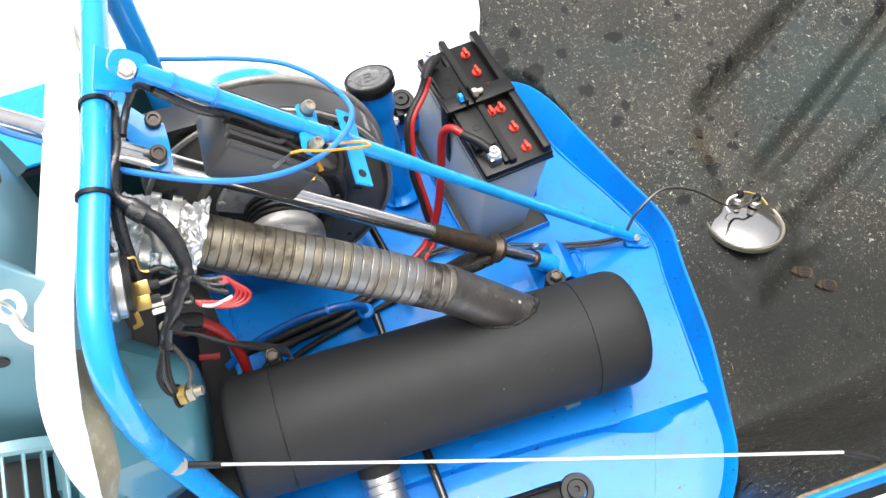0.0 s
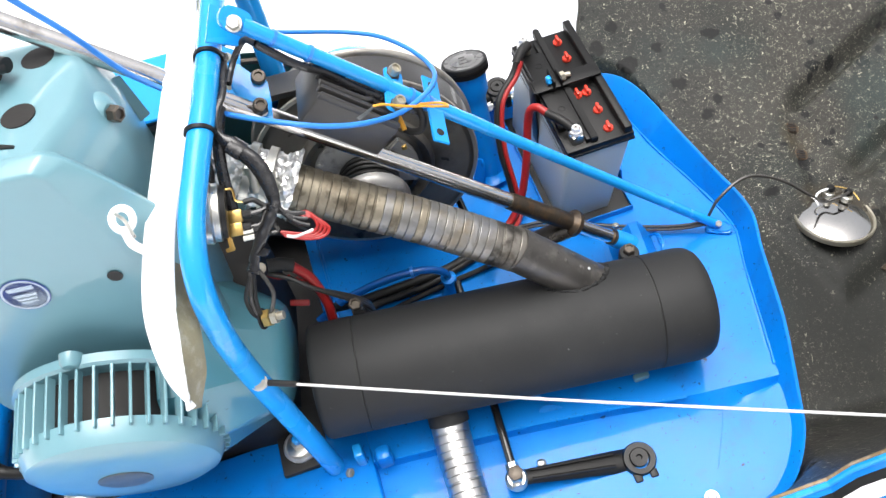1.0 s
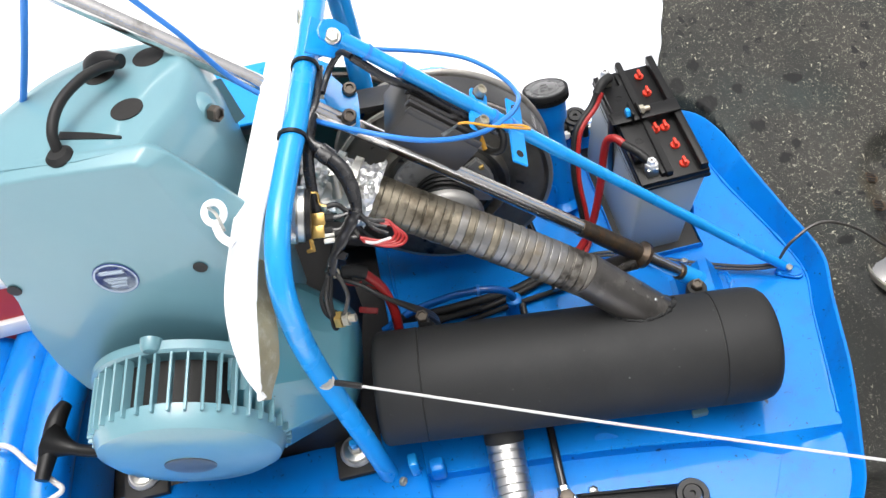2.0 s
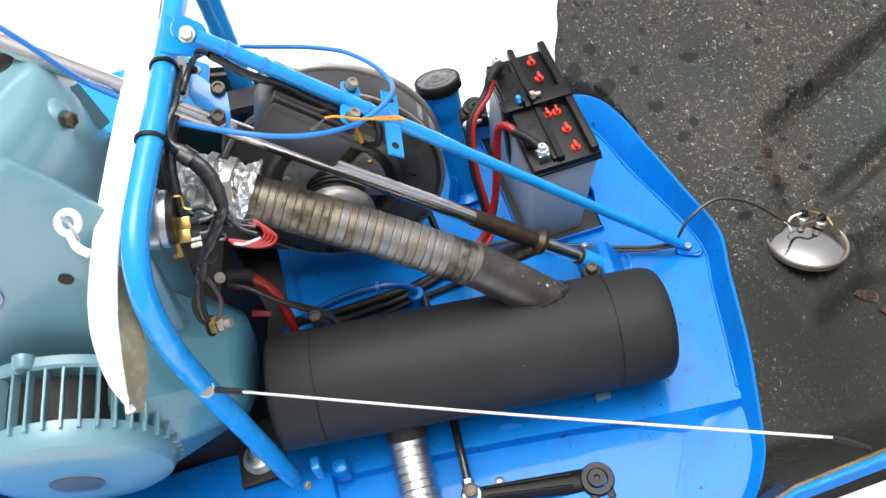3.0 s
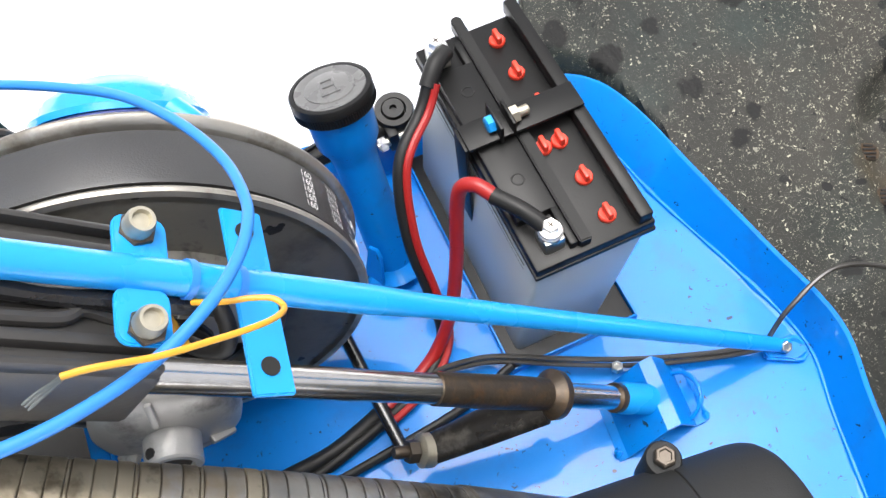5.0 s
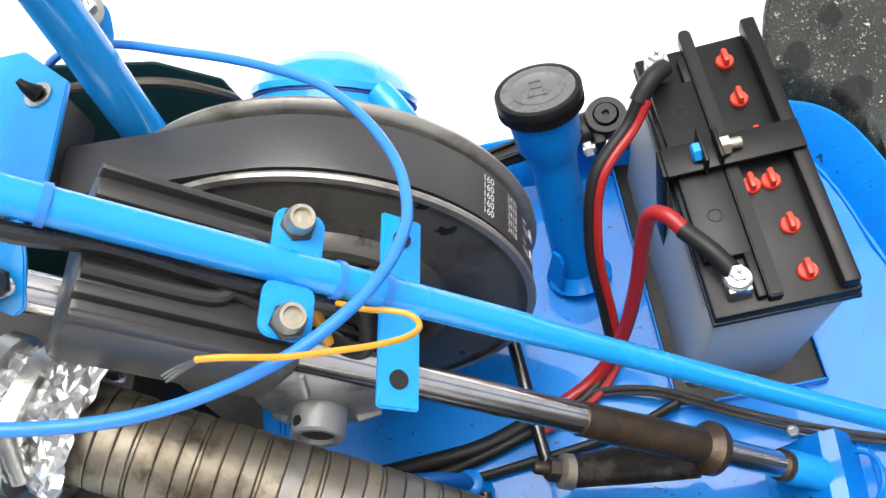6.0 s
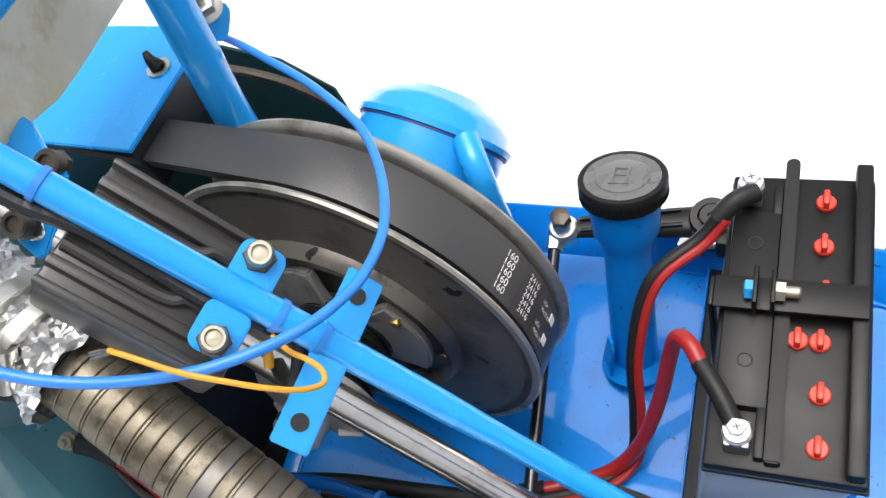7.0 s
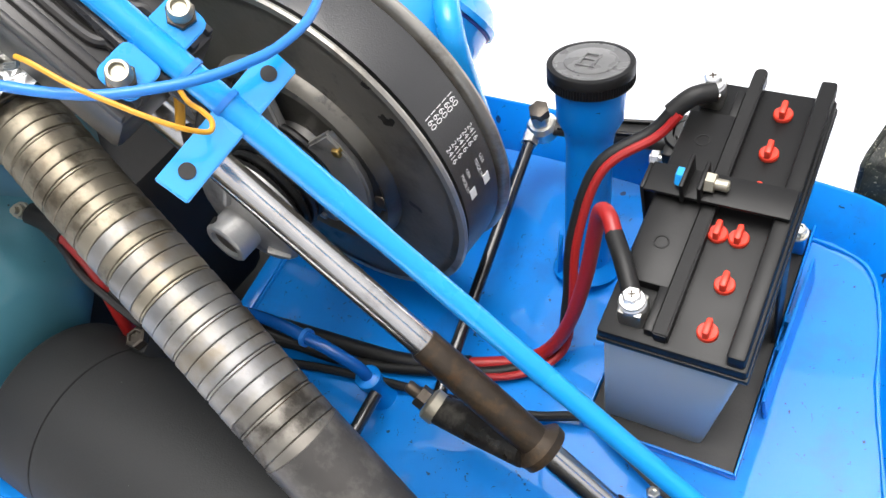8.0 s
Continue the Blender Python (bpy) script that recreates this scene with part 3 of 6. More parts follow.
def make_pan():
    pan = thing("engine_pan", "glossy blue sheet metal engine pan with raised lip", "engine pan", at=(0.2, 0.64, 0.36))
    out = smooth_path([V(x, y, 0) for x, y in PAN_OUT], 6)
    c = Vector((0.2, 0.66, 0))
    n = len(out)

    def ring(shrink, z):
        pts = []
        for i, p in enumerate(out):
            d = (out[min(i + 1, n - 1)] - out[max(i - 1, 0)]).normalized()
            inward = Vector((d.y, -d.x, 0))
            if inward.dot(c - p) < 0:
                inward = -inward
            pts.append(p + inward * (shrink(p) if callable(shrink) else shrink) + V(0, 0, z(p)))
        return pts
    wide = lambda p: 0.018 + 0.012 * smoothstep(0.70, 0.86, p.y)
    lipz = lambda p: 0.432 - 0.035 * smoothstep(0.50, 0.36, p.y)
    flz = lambda p: PAN_Z - 0.016 * smoothstep(0.432, 0.405, p.y)
    rows = [ring(-0.002, lambda p: flz(p) - 0.02), ring(-0.001, lipz), ring(0.0012, lambda p: lipz(p) + 0.001), ring(0.003, lipz), ring(wide, flz), ring(lambda p: wide(p) + 0.006, lambda p: flz(p) - 0.0005)]
    bm = bmesh.new()
    vr = [[bm.verts.new(p) for p in r] for r in rows]
    for a, b in zip(vr, vr[1:]):
        for i in range(n - 1):
            bm.faces.new((a[i], a[i + 1], b[i + 1], b[i]))
    part("lip", finish(bm, angle=25), BLUE, pan)
    bead = [p + V(0, 0, 0.0008) for p in ring(lambda p: wide(p) + 0.0005, flz) if p.x > 0.30 and 0.43 < p.y < 0.985]
    part("lip_weld", finish(sweep(bead, [0.0013 + 0.0030 * abs(noise.noise(q * 210)) for q in bead], 6)), BLUE, pan)
    # floor as a grid clipped to the lip by a sheet spanning the two long sides
    fl = bmesh.new()
    inner = ring(lambda p: wide(p) - 0.007, flz)
    pts = [p for p in inner if p.x > 0.012]
    half = max(range(len(pts)), key=lambda i: pts[i].x)
    far, near = pts[:half + 1], pts[half:][::-1]

    def at_x(side, x):
        for a, b in zip(side, side[1:]):
            if min(a.x, b.x) <= x <= max(a.x, b.x) and abs(b.x - a.x) > 1e-6:
                return a.y + (b.y - a.y) * (x - a.x) / (b.x - a.x)
        return side[0].y if x < side[0].x else side[-1].y
    xs = [0.015 + (pts[half].x - 0.0155) * (1 - (1 - k / 90) ** 1.6) for k in range(91)]
    grid = []
    for x in xs:
        y0, y1 = at_x(near, x), at_x(far, x)
        row = []
        ridge = max(float(np.interp(x, (0, 0.20, 0.33, 0.425, 0.549), (0.494, 0.474, 0.456, 0.438, 0.424))), y0 + 0.020)
        foot = ridge - float(np.interp(x, (0.40, 0.458, 0.555), (0.004, 0.024, 0.003)))
        for k in range(71):
            # lower shelf, step, upper floor
            if k < 20:
                y = y0 + (foot - y0) * k / 19
                z = PAN_Z - 0.016 + min(0.006, 0.11 * max(0, (x - 0.459) * 0.85 - (y - 0.4125) * 0.53))
            elif k < 24:
                j = (k - 19) / 4
                y, z = foot + (ridge - foot) * j, PAN_Z - 0.016 * (1 - j)
            else:
                y, z = ridge + (y1 - ridge) * (k - 23) / 47, PAN_Z
            z += 0.0016 * noise.noise(Vector((x * 9, y * 9, 3)))
            row.append(fl.verts.new((x, y, z)))
        grid.append(row)
    for a, b in zip(grid, grid[1:]):
        for k in range(70):
            fl.faces.new((a[k], a[k + 1], b[k + 1], b[k]))
    part("floor", finish(fl, angle=22), BLUE, pan)
    part("cross_member", block((0.005, 0.56, 0.245), (0.022, 0.985, 0.398), 0.003), BLUE, pan)
    part("side_rail", block((-0.60, 0.31, 0.36), (0.02, 0.565, 0.398), 0.006), BLUE, pan)
    # welded seams
    for path in ([(0.03, 0.490, 0.394), (0.20, 0.473, 0.394), (0.33, 0.4545, 0.394), (0.42, 0.4375, 0.394)], [(0.024, 0.70, 0.396), (0.024, 0.80, 0.396), (0.024, 0.93, 0.396)]):
        pp = smooth_path(path, 40)
        part("weld_seam", finish(sweep(pp, [0.0014 + 0.0030 * abs(noise.noise(q * 230)) for q in pp], 6)), BLUE, pan)
    crack = smooth_path([V(0.459, 0.4125, 0.3795), V(0.440, 0.380, 0.3795), V(0.4175, 0.345, 0.3795)], 40)
    part("crease_seam", finish(sweep(crack, [0.0004 + 0.0016 * abs(noise.noise(q * 260)) for q in crack], 6)), BLUE, pan)
    sc = part("screw", lathe(V(0.395, 0.316, 0.380), (0, -0.1, 1), [(0, 0.006), (0.003, 0.006), (0.004, 0.0055), (0.005, 0.004), (0.005, 0.002), (0.004, 0.0015)], 24), BRIGHT, pan)
    part("washer", lathe(V(0.395, 0.316, 0.379), (0, -0.1, 1), [(0, 0.0085), (0.0015, 0.0085)], 24), ZINC, sc)
    m = frame_of(V(0.238, 0.470, 0.381), V(1, -0.10, 0), V(-0.05, -0.80, 0.60))
    part("rounded_tab", plate([(0, 0), (0.0, 0.024), (0.006, 0.0275), (0.016, 0.027), (0.028, 0.021), (0.038, 0.011), (0.043, 0.0)], 0.0025, m, 0.0008), BLUE, pan)
    part("weld_spatter", lathe(V(0.2195, 0.4247, 0.377), (0.1, -0.2, 1), [(0, 0.007), (0.003, 0.0062), (0.005, 0.003)], 7), ZINC, pan)
    return pan


pan = make_pan()
# unseen black floor and wall, added to keep the hole below the engine dark
solo("undertray", block((-0.75, 0.996, 0.24), (0.03, 1.006, 0.425), 0.002, bm=block((-0.75, 0.50, 0.24), (0.030, 1.0, 0.262), 0.003)), DARK, "black floor and far wall standing for the dark below the engine", "undertray", kind="structure")


# ---- frame ----
HOOP = [(-0.029, 0.503, 0.4), (-0.0366, 0.5018, 0.5387), (-0.0471, 0.5056, 0.6797), (-0.0481, 0.5077, 0.7615), (-0.0454, 0.5269, 0.8154), (-0.0355, 0.5659, 0.8467), (-0.0187, 0.6249, 0.859), (0.0007, 0.6881, 0.8686), (0.0195, 0.7603, 0.8763), (0.036, 0.835, 0.881), (0.045, 0.88, 0.881), (0.053, 0.902, 0.876), (0.059, 0.912, 0.852), (0.06, 0.901, 0.78), (0.058, 0.89, 0.7), (0.054, 0.882, 0.55), (0.05, 0.873, 0.39)]


def make_hoop():
    f = thing("frame_hoop", "bent blue painted tubular steel frame hoop over the engine bay", "frame", at=(0, 0.7, 0.39))
    part("tube", finish(sweep(smooth_path(HOOP, 10), [0.0125 + 0.0015 * smoothstep(100, 125, k) for k in range(10 * (len(HOOP) - 1) + 1)], 18)), BLUE_TUBE, f)
    hexbolt(f, (-0.014, 0.488, 0.402), (0.7, -0.6, 0.4), 0.006, 0.005)
    lug = plate([(-0.028, 0.026), (-0.014, 0.022), (0.006, 0.010), (0.012, -0.001), (0.004, -0.010), (-0.028, -0.012)], 0.004, frame_of(V(0.050, 0.746, 0.891), V(0.85, -0.1, -0.52), V(0.2, -0.6, 0.7)))
    part("strut_lug", lug, BLUE_TUBE, f)
    # gusset with two bolts
    g = frame_of(V(0.038, 0.757, 0.803), V(0.9, -0.20, -0.30), V(0.20, -0.45, 0.85))
    part("gusset", plate([(-0.024, 0.036), (-0.016, 0.035), (-0.010, 0.031), (0.000, 0.024), (0.016, 0.018), (0.021, -0.003), (0.024, -0.027), (0.020, -0.031), (0.003, -0.027), (-0.011, -0.006), (-0.026, 0.014)], 0.004, g, 0.001), BLUE_TUBE, f)
    for p in (V(0.0490, 0.7750, 0.8035), V(0.0430, 0.7390, 0.7975)):
        nut = part("nut", lathe(p, (0.2, -0.45, 0.85), [(0, 0.0088), (0.003, 0.0088), (0.004, 0.0080)], 6), DARKBOLT, f)
        part("bolt_end", lathe(p + V(0.0008, -0.0018, 0.0034), (0.2, -0.45, 0.85), [(0, 0.0078), (0.008, 0.0078), (0.0095, 0.0066), (0.0095, 0.0046), (0.0070, 0.0040), (0.0072, 0.001)], 24), DARKBOLT, nut)
    # rear tab with bolt on the far leg
    m = frame_of(V(0.060, 0.921, 0.768), V(0.3, 0.5, -0.75), V(0.5, -0.5, 0.6))
    part("leg_tab", plate(rounded(0.038, 0.026, 0.008), 0.004, m), BLUE_TUBE, f)
    hexbolt(f, V(0.058, 0.926, 0.776), (0.45, -0.4, 0.75), 0.0105, 0.009, 0.0140, ZINC)
    part("bolt_end", lathe(V(0.060, 0.924, 0.782), (0.45, -0.4, 0.75), [(0, 0.0045), (0.010, 0.0045), (0.011, 0.0035)], 14), ZINC, f)
    # foot bracket beside the near leg
    part("foot", block((0.0, 0.492, 0.39), (0.012, 0.510, 0.43), 0.003), BLUE_TUBE, f)
    part("foot", block((0.025, 0.48, 0.39), (0.045, 0.50, 0.425), 0.006), BLUE, f)
    # cable ties
    for q, d in ((V(0.0161, 0.7459, 0.8751), V(0.2, 1, 0.08)), (V(-0.0082, 0.6599, 0.8648), V(0.2, 1, 0.2))):
        part("cable_tie", lathe(q - d.normalized() * 0.002, d, [(0, 0.0135), (0, 0.0150), (0.004, 0.0150), (0.004, 0.0135)], 24), BLACK, f)
    return f


make_hoop()

STRUT_A, STRUT_B = V(0.060, 0.735, 0.909), V(0.577, 0.657, 0.396)


def make_strut():
    s = thing("frame_strut", "light blue painted tubular strut bolted between hoop and pan nose", "strut", at=STRUT_B)
    d = (STRUT_B - STRUT_A).normalized()
    path = [STRUT_A + (STRUT_B - STRUT_A) * k / 20 for k in range(21)]
    part("tube", finish(sweep(path, [0.0080] * 9 + [0.0068] * 10 + [0.0066, 0.0060], 18)), BLUE_TUBE, s)
    part("eye", plate(rounded(0.034, 0.024, 0.011), 0.006, frame_of(STRUT_A - d * 0.004 + V(0, 0, 0.004), d, V(0.1, -0.6, 0.8))), BLUE_TUBE, s)
    hexbolt(s, STRUT_A + V(-0.006, -0.004, 0.008), (0.1, -0.6, 0.8), 0.0068, 0.006, 0.0085, ZINC)
    part("nose_tab", plate(rounded(0.036, 0.016, 0.007), 0.004, frame_of(STRUT_B + V(-0.004, -0.002, 0.004), d + V(0, 0, 0.45), V(0.3, -0.5, 0.8))), BLUE_TUBE, s)
    part("nose_foot", plate([(-0.016, -0.007), (0.010, -0.010), (0.020, -0.004), (0.021, 0.004), (0.010, 0.009), (-0.016, 0.007)], 0.006, frame_of(V(0.570, 0.654, 0.402), V(1, -0.4, -0.05), V(0, 0, 1)), 0.002), BLUE, s)
    weld = [V(0.581 + 0.008 * math.cos(k * 0.6), 0.651 + 0.010 * math.sin(k * 0.6), 0.3985) for k in range(11)]
    part("foot_weld", finish(sweep(weld, [0.0016 + 0.0028 * abs(noise.noise(q * 260)) for q in weld], 7)), BLUE, s)
    hexbolt(s, STRUT_B + d * -0.010 + V(0, -0.004, 0.006), (0.1, -0.55, 0.85), 0.005, 0.004, 0, ZINC)
    # cross plate with holes welded under the strut
    m = frame_of(V(0.221, 0.7035, 0.7525), V(-0.147, -0.987, -0.05), V(0.62, -0.1, 0.78))
    part("cross_plate", plate([(-0.047, -0.0100), (-0.045, 0.0100), (0.047, 0.0100), (0.047, -0.0100)], 0.003, m), BLUE_TUBE, s)
    # bolt holes painted as dark discs on the plate
    for x, y, z in ((0.216, 0.670, 0.7512), (0.226, 0.737, 0.7545)):
        part("hole", lathe(V(x, y, z), m.col[2].to_3d(), [(0.0, 0.0045), (0.0006, 0.0045)], 18), DARK, s)
    # two lugs with bolts
    for p, q in ((V(0.1875, 0.736, 0.7885), 1), (V(0.180, 0.691, 0.787), -1)):
        mm = frame_of(p + V(0.0, -q * 0.006, 0), d, V(0.55, -0.15, 0.8))
        part("lug", plate(rounded(0.024, 0.026, 0.006), 0.003, mm), BLUE_TUBE, s)
        cb = part("bolt", lathe(p + V(0.001, 0, 0.003), (0.55, -0.25, 0.80), [(0, 0.0066), (0.006, 0.0066), (0.009, 0.0056), (0.009, 0.0042), (0.0065, 0.0036), (0.0068, 0.001)], 24), ZINCY, s)
        part("washer", lathe(p + V(0, 0, 0.001), (0.55, -0.25, 0.80), [(0, 0.0084), (0.002, 0.0084), (0.0026, 0.0078)], 6), DARKBOLT, cb)
    for k in (0.045, 0.10, 0.268, 0.300):
        c = STRUT_A + (STRUT_B - STRUT_A) * k
        part("cable_tie", lathe(c - d * 0.0025, d, [(0, 0.0076), (0, 0.0090), (0.0035, 0.0090), (0.0035, 0.0076)], 20), CABLE, s)
    return s


make_strut()


# ---- steering ----
SH_B, SH_T = V(0.414, 0.665, 0.450), V(-0.42, 0.840, 1.202)


def make_shaft():
    d = (SH_T - SH_B).normalized()
    s = thing("steering_shaft", "polished steel steering shaft with rusty lower end and collar", "steering shaft", at=SH_B)
    at = lambda k: SH_B + d * k
    part("upper_shaft", lathe(at(0.175), d, [(0, 0.0100), (0.42, 0.0100), (0.95, 0.0100)], 24), CHROME, s)
    part("rusty_sleeve", lathe(at(0.072), d, [(0, 0.0118), (0.05, 0.0120), (0.103, 0.0112)], 24), RUST, s)
    part("collar", lathe(at(0.062), d, [(0, 0.013), (0.002, 0.018), (0.008, 0.0185), (0.011, 0.015), (0.014, 0.012)], 28), RUST, s)
    part("lower_pin", lathe(at(0.0), d, [(0, 0.0095), (0.062, 0.0095)], 20), CHROME, s, "worn bright steel pin")
    part("bush", lathe(at(-0.004), d, [(0, 0.0115), (0.003, 0.0118), (0.006, 0.0115)], 20), RUST, s)
    # arm with ball joint, welded to the sleeve
    a0, a1 = at(0.080) + V(0.0, -0.004, -0.010), V(0.267, 0.686, 0.459)
    part("arm", finish(sweep([a0, a0 + (a1 - a0) * 0.5, a1], [0.016, 0.0145, 0.012], 16, flat=0.6)), BLACKSHAFT, s, "dark oily steering arm")
    j = thing("ball_joint", "greasy steel ball joint on the steering arm", "ball joint", at=a1)
    e = V(0.243, 0.691, 0.473)
    ax = (e - a1).normalized()
    part("housing", lathe(a1 + ax * -0.006, ax, [(0, 0.010), (0.003, 0.013), (0.012, 0.013), (0.014, 0.010)], 24), ZINCY, j)
    part("nut", lathe(a1 + ax * 0.009, ax, [(0, 0.009), (0.008, 0.009)], 6), DARKBOLT, j)
    part("stud", lathe(a1 + ax * 0.016, ax, [(0, 0.005), (0.010, 0.005), (0.012, 0.004)], 12), RUST, j)
    return s


make_shaft()


def make_bracket():
    b = thing("shaft_bracket", "folded blue steel bracket holding the lower steering bearing", "bracket", at=(0.46, 0.65, PAN_Z))
    d = (SH_T - SH_B).normalized()
    part("bearing_tube", lathe(SH_B - d * 0.052, d, [(0, 0.0125), (0.044, 0.0125), (0.048, 0.0115)], 24), BLUE_TUBE, b)
    # folded channel across the pan, open at its ends
    ch = bmesh.new()
    outer = [(0.409, 0.396), (0.416, 0.3985), (0.446, 0.4325), (0.4575, 0.4335), (0.4780, 0.3995), (0.4885, 0.3985)]
    inner = [(x - 0.0006, z - 0.0028) for x, z in outer]
    ends = []
    for y, k in ((0.629, -0.004), (0.6365, -0.003), (0.679, 0.002), (0.687, 0.003)):
        ends.append([ch.verts.new((x + k, y, z)) for x, z in outer + inner[::-1]])
    for p, q in zip(ends, ends[1:]):
        for i in range(len(p)):
            j = (i + 1) % len(p)
            ch.faces.new((p[i], p[j], q[j], q[i]))
    ch.faces.new(ends[0][::-1])
    ch.faces.new(ends[-1])
    part("channel", finish(ch, angle=20), BLUE, b)
    for x0, x1, y0, y1 in ((0.485, 0.489, 0.630, 0.686), (0.404, 0.409, 0.632, 0.640)):
        w = [V(x0 + (x1 - x0) * k / 24, y0 + (y1 - y0) * k / 24, 0.3985) for k in range(25)]
        part("foot_weld", finish(sweep(w, [0.0012 + 0.0034 * abs(noise.noise(q * 260)) for q in w], 7)), BLUE, b)
    a = SH_B - d * 0.046
    s = d.cross(V(0, 0, 1)).normalized()
    u = s.cross(d)
    for o, r in ((a, 0.0135), (a + V(0.024, -0.004, -0.014), 0.020)):
        w = [o + (s * math.cos(k * 0.3) + u * math.sin(k * 0.3)) * r for k in range(22)]
        part("weld_bead", finish(sweep(w, [0.0013 + 0.0030 * abs(noise.noise(q * 240)) for q in w], 7)), BLUE, b)
    hexbolt(b, (0.432, 0.690, 0.430), (0, 0.3, 1), 0.005, 0.005, 0, ZINC)
    hexbolt(b, (0.438, 0.640, 0.412), (-0.3, -0.6, 0.4), 0.005, 0.005, 0, DARKBOLT)


make_bracket()


def tie_rod(name, a, b, r=0.0055, mat_=None):
    t = thing(name, "black painted steering tie rod with threaded end", "tie rod", group="tie rods", at=b)
    part("rod", tube([a, b], r, 2, 14), mat_ or GLOSSBLACK, t)
    d = (Vector(b) - Vector(a)).normalized()
    part("lock_nut", lathe(Vector(a) - d * 0.012, d, [(0, 0.0078), (0.012, 0.0078)], 6), ZINC, t)
    part("joint", lathe(Vector(a) - d * 0.030, d, [(0, 0.006), (0.018, 0.006)], 14), CAST, t)
    return t


tie_rod("tie_rod", V(0.232, 0.945, 0.455), V(0.250, 0.70, 0.425))
tie_rod("tie_rod", V(0.182, 0.425, 0.412), V(0.198, 0.690, 0.425))


def spindle_arm(a, p, r):
    t = thing("spindle_arm", "forged black ski spindle arm clamped on a splined shaft", "steering arm", group="spindle arms", at=(p.x, p.y, p.z - 0.02))
    d = p - a
    part("arm", finish(sweep([a, a + d * 0.25, a + d * 0.8, p], [0.009, 0.011, 0.015, 0.016], 14, flat=0.55)), BLACK, t)
    for q in (-0.006, 0.006):
        s = d.normalized().cross(V(0, 0, 1)) * q
        part("rib", finish(sweep([a + d * 0.12 + s + V(0, 0, 0.006), a + d * 0.8 + s * 1.3 + V(0, 0, 0.009)], 0.002, 8)), BLACK, t)
    part("clamp", lathe(p - V(0, 0, 0.018), V(0.0, -0.15, 1), [(0, r), (0.030, r), (0.034, r * 0.92), (0.034, r * 0.62), (0.028, r * 0.58), (0.010, r * 0.58)], 28, caps=False), BLACK, t)
    part("spline", lathe(p - V(0, 0, 0.01), V(0.0, -0.15, 1), [(0, r * 0.52), (0.026, r * 0.52), (0.026, r * 0.18), (0.022, r * 0.15)], 20), RUBBER, t)
    for q in (-1, 1):
        part("clamp_lug", block(p + V(q * 0.010 - 0.005, -r - 0.010, -0.014), p + V(q * 0.010 + 0.005, -r + 0.006, 0.010), 0.002), BLACK, t)
    by = p + V(0, -r - 0.004, -0.002)
    part("clamp_bolt", finish(sweep([by + V(-0.026, -0.003, 0), by + V(0.026, 0.003, 0)], 0.0042, 12)), ZINC, t)
    for q in (-1, 1):
        part("bolt_head", lathe(by + V(q * 0.018, q * 0.002, 0), V(q, q * 0.1, 0), [(0, 0.0072), (0.006, 0.0072), (0.007, 0.006)], 6), ROPE, t, "pale worn bolt head")
    part("ball_joint", lathe(a - V(0, 0, 0.008), (0, -0.1, 1), [(0, 0.014), (0.010, 0.014), (0.014, 0.011), (0.014, 0.008), (0.022, 0.008), (0.026, 0.006)], 24), ZINC, t)
    part("joint_nut", lathe(a + V(0, 0, 0.014), (0, -0.1, 1), [(0, 0.0095), (0.009, 0.0095), (0.010, 0.007)], 6), DARKBOLT, t)
    return t


spindle_arm(V(0.182, 0.408, 0.405), V(0.334, 0.392, 0.372), 0.021)
spindle_arm(V(0.238, 0.965, 0.460), V(0.362, 0.992, 0.445), 0.019)

# ---- exhaust ----
MUF_L, MUF_R, MUF_RAD = V(-0.011, 0.573, 0.496), V(0.475, 0.523, 0.466), 0.0715


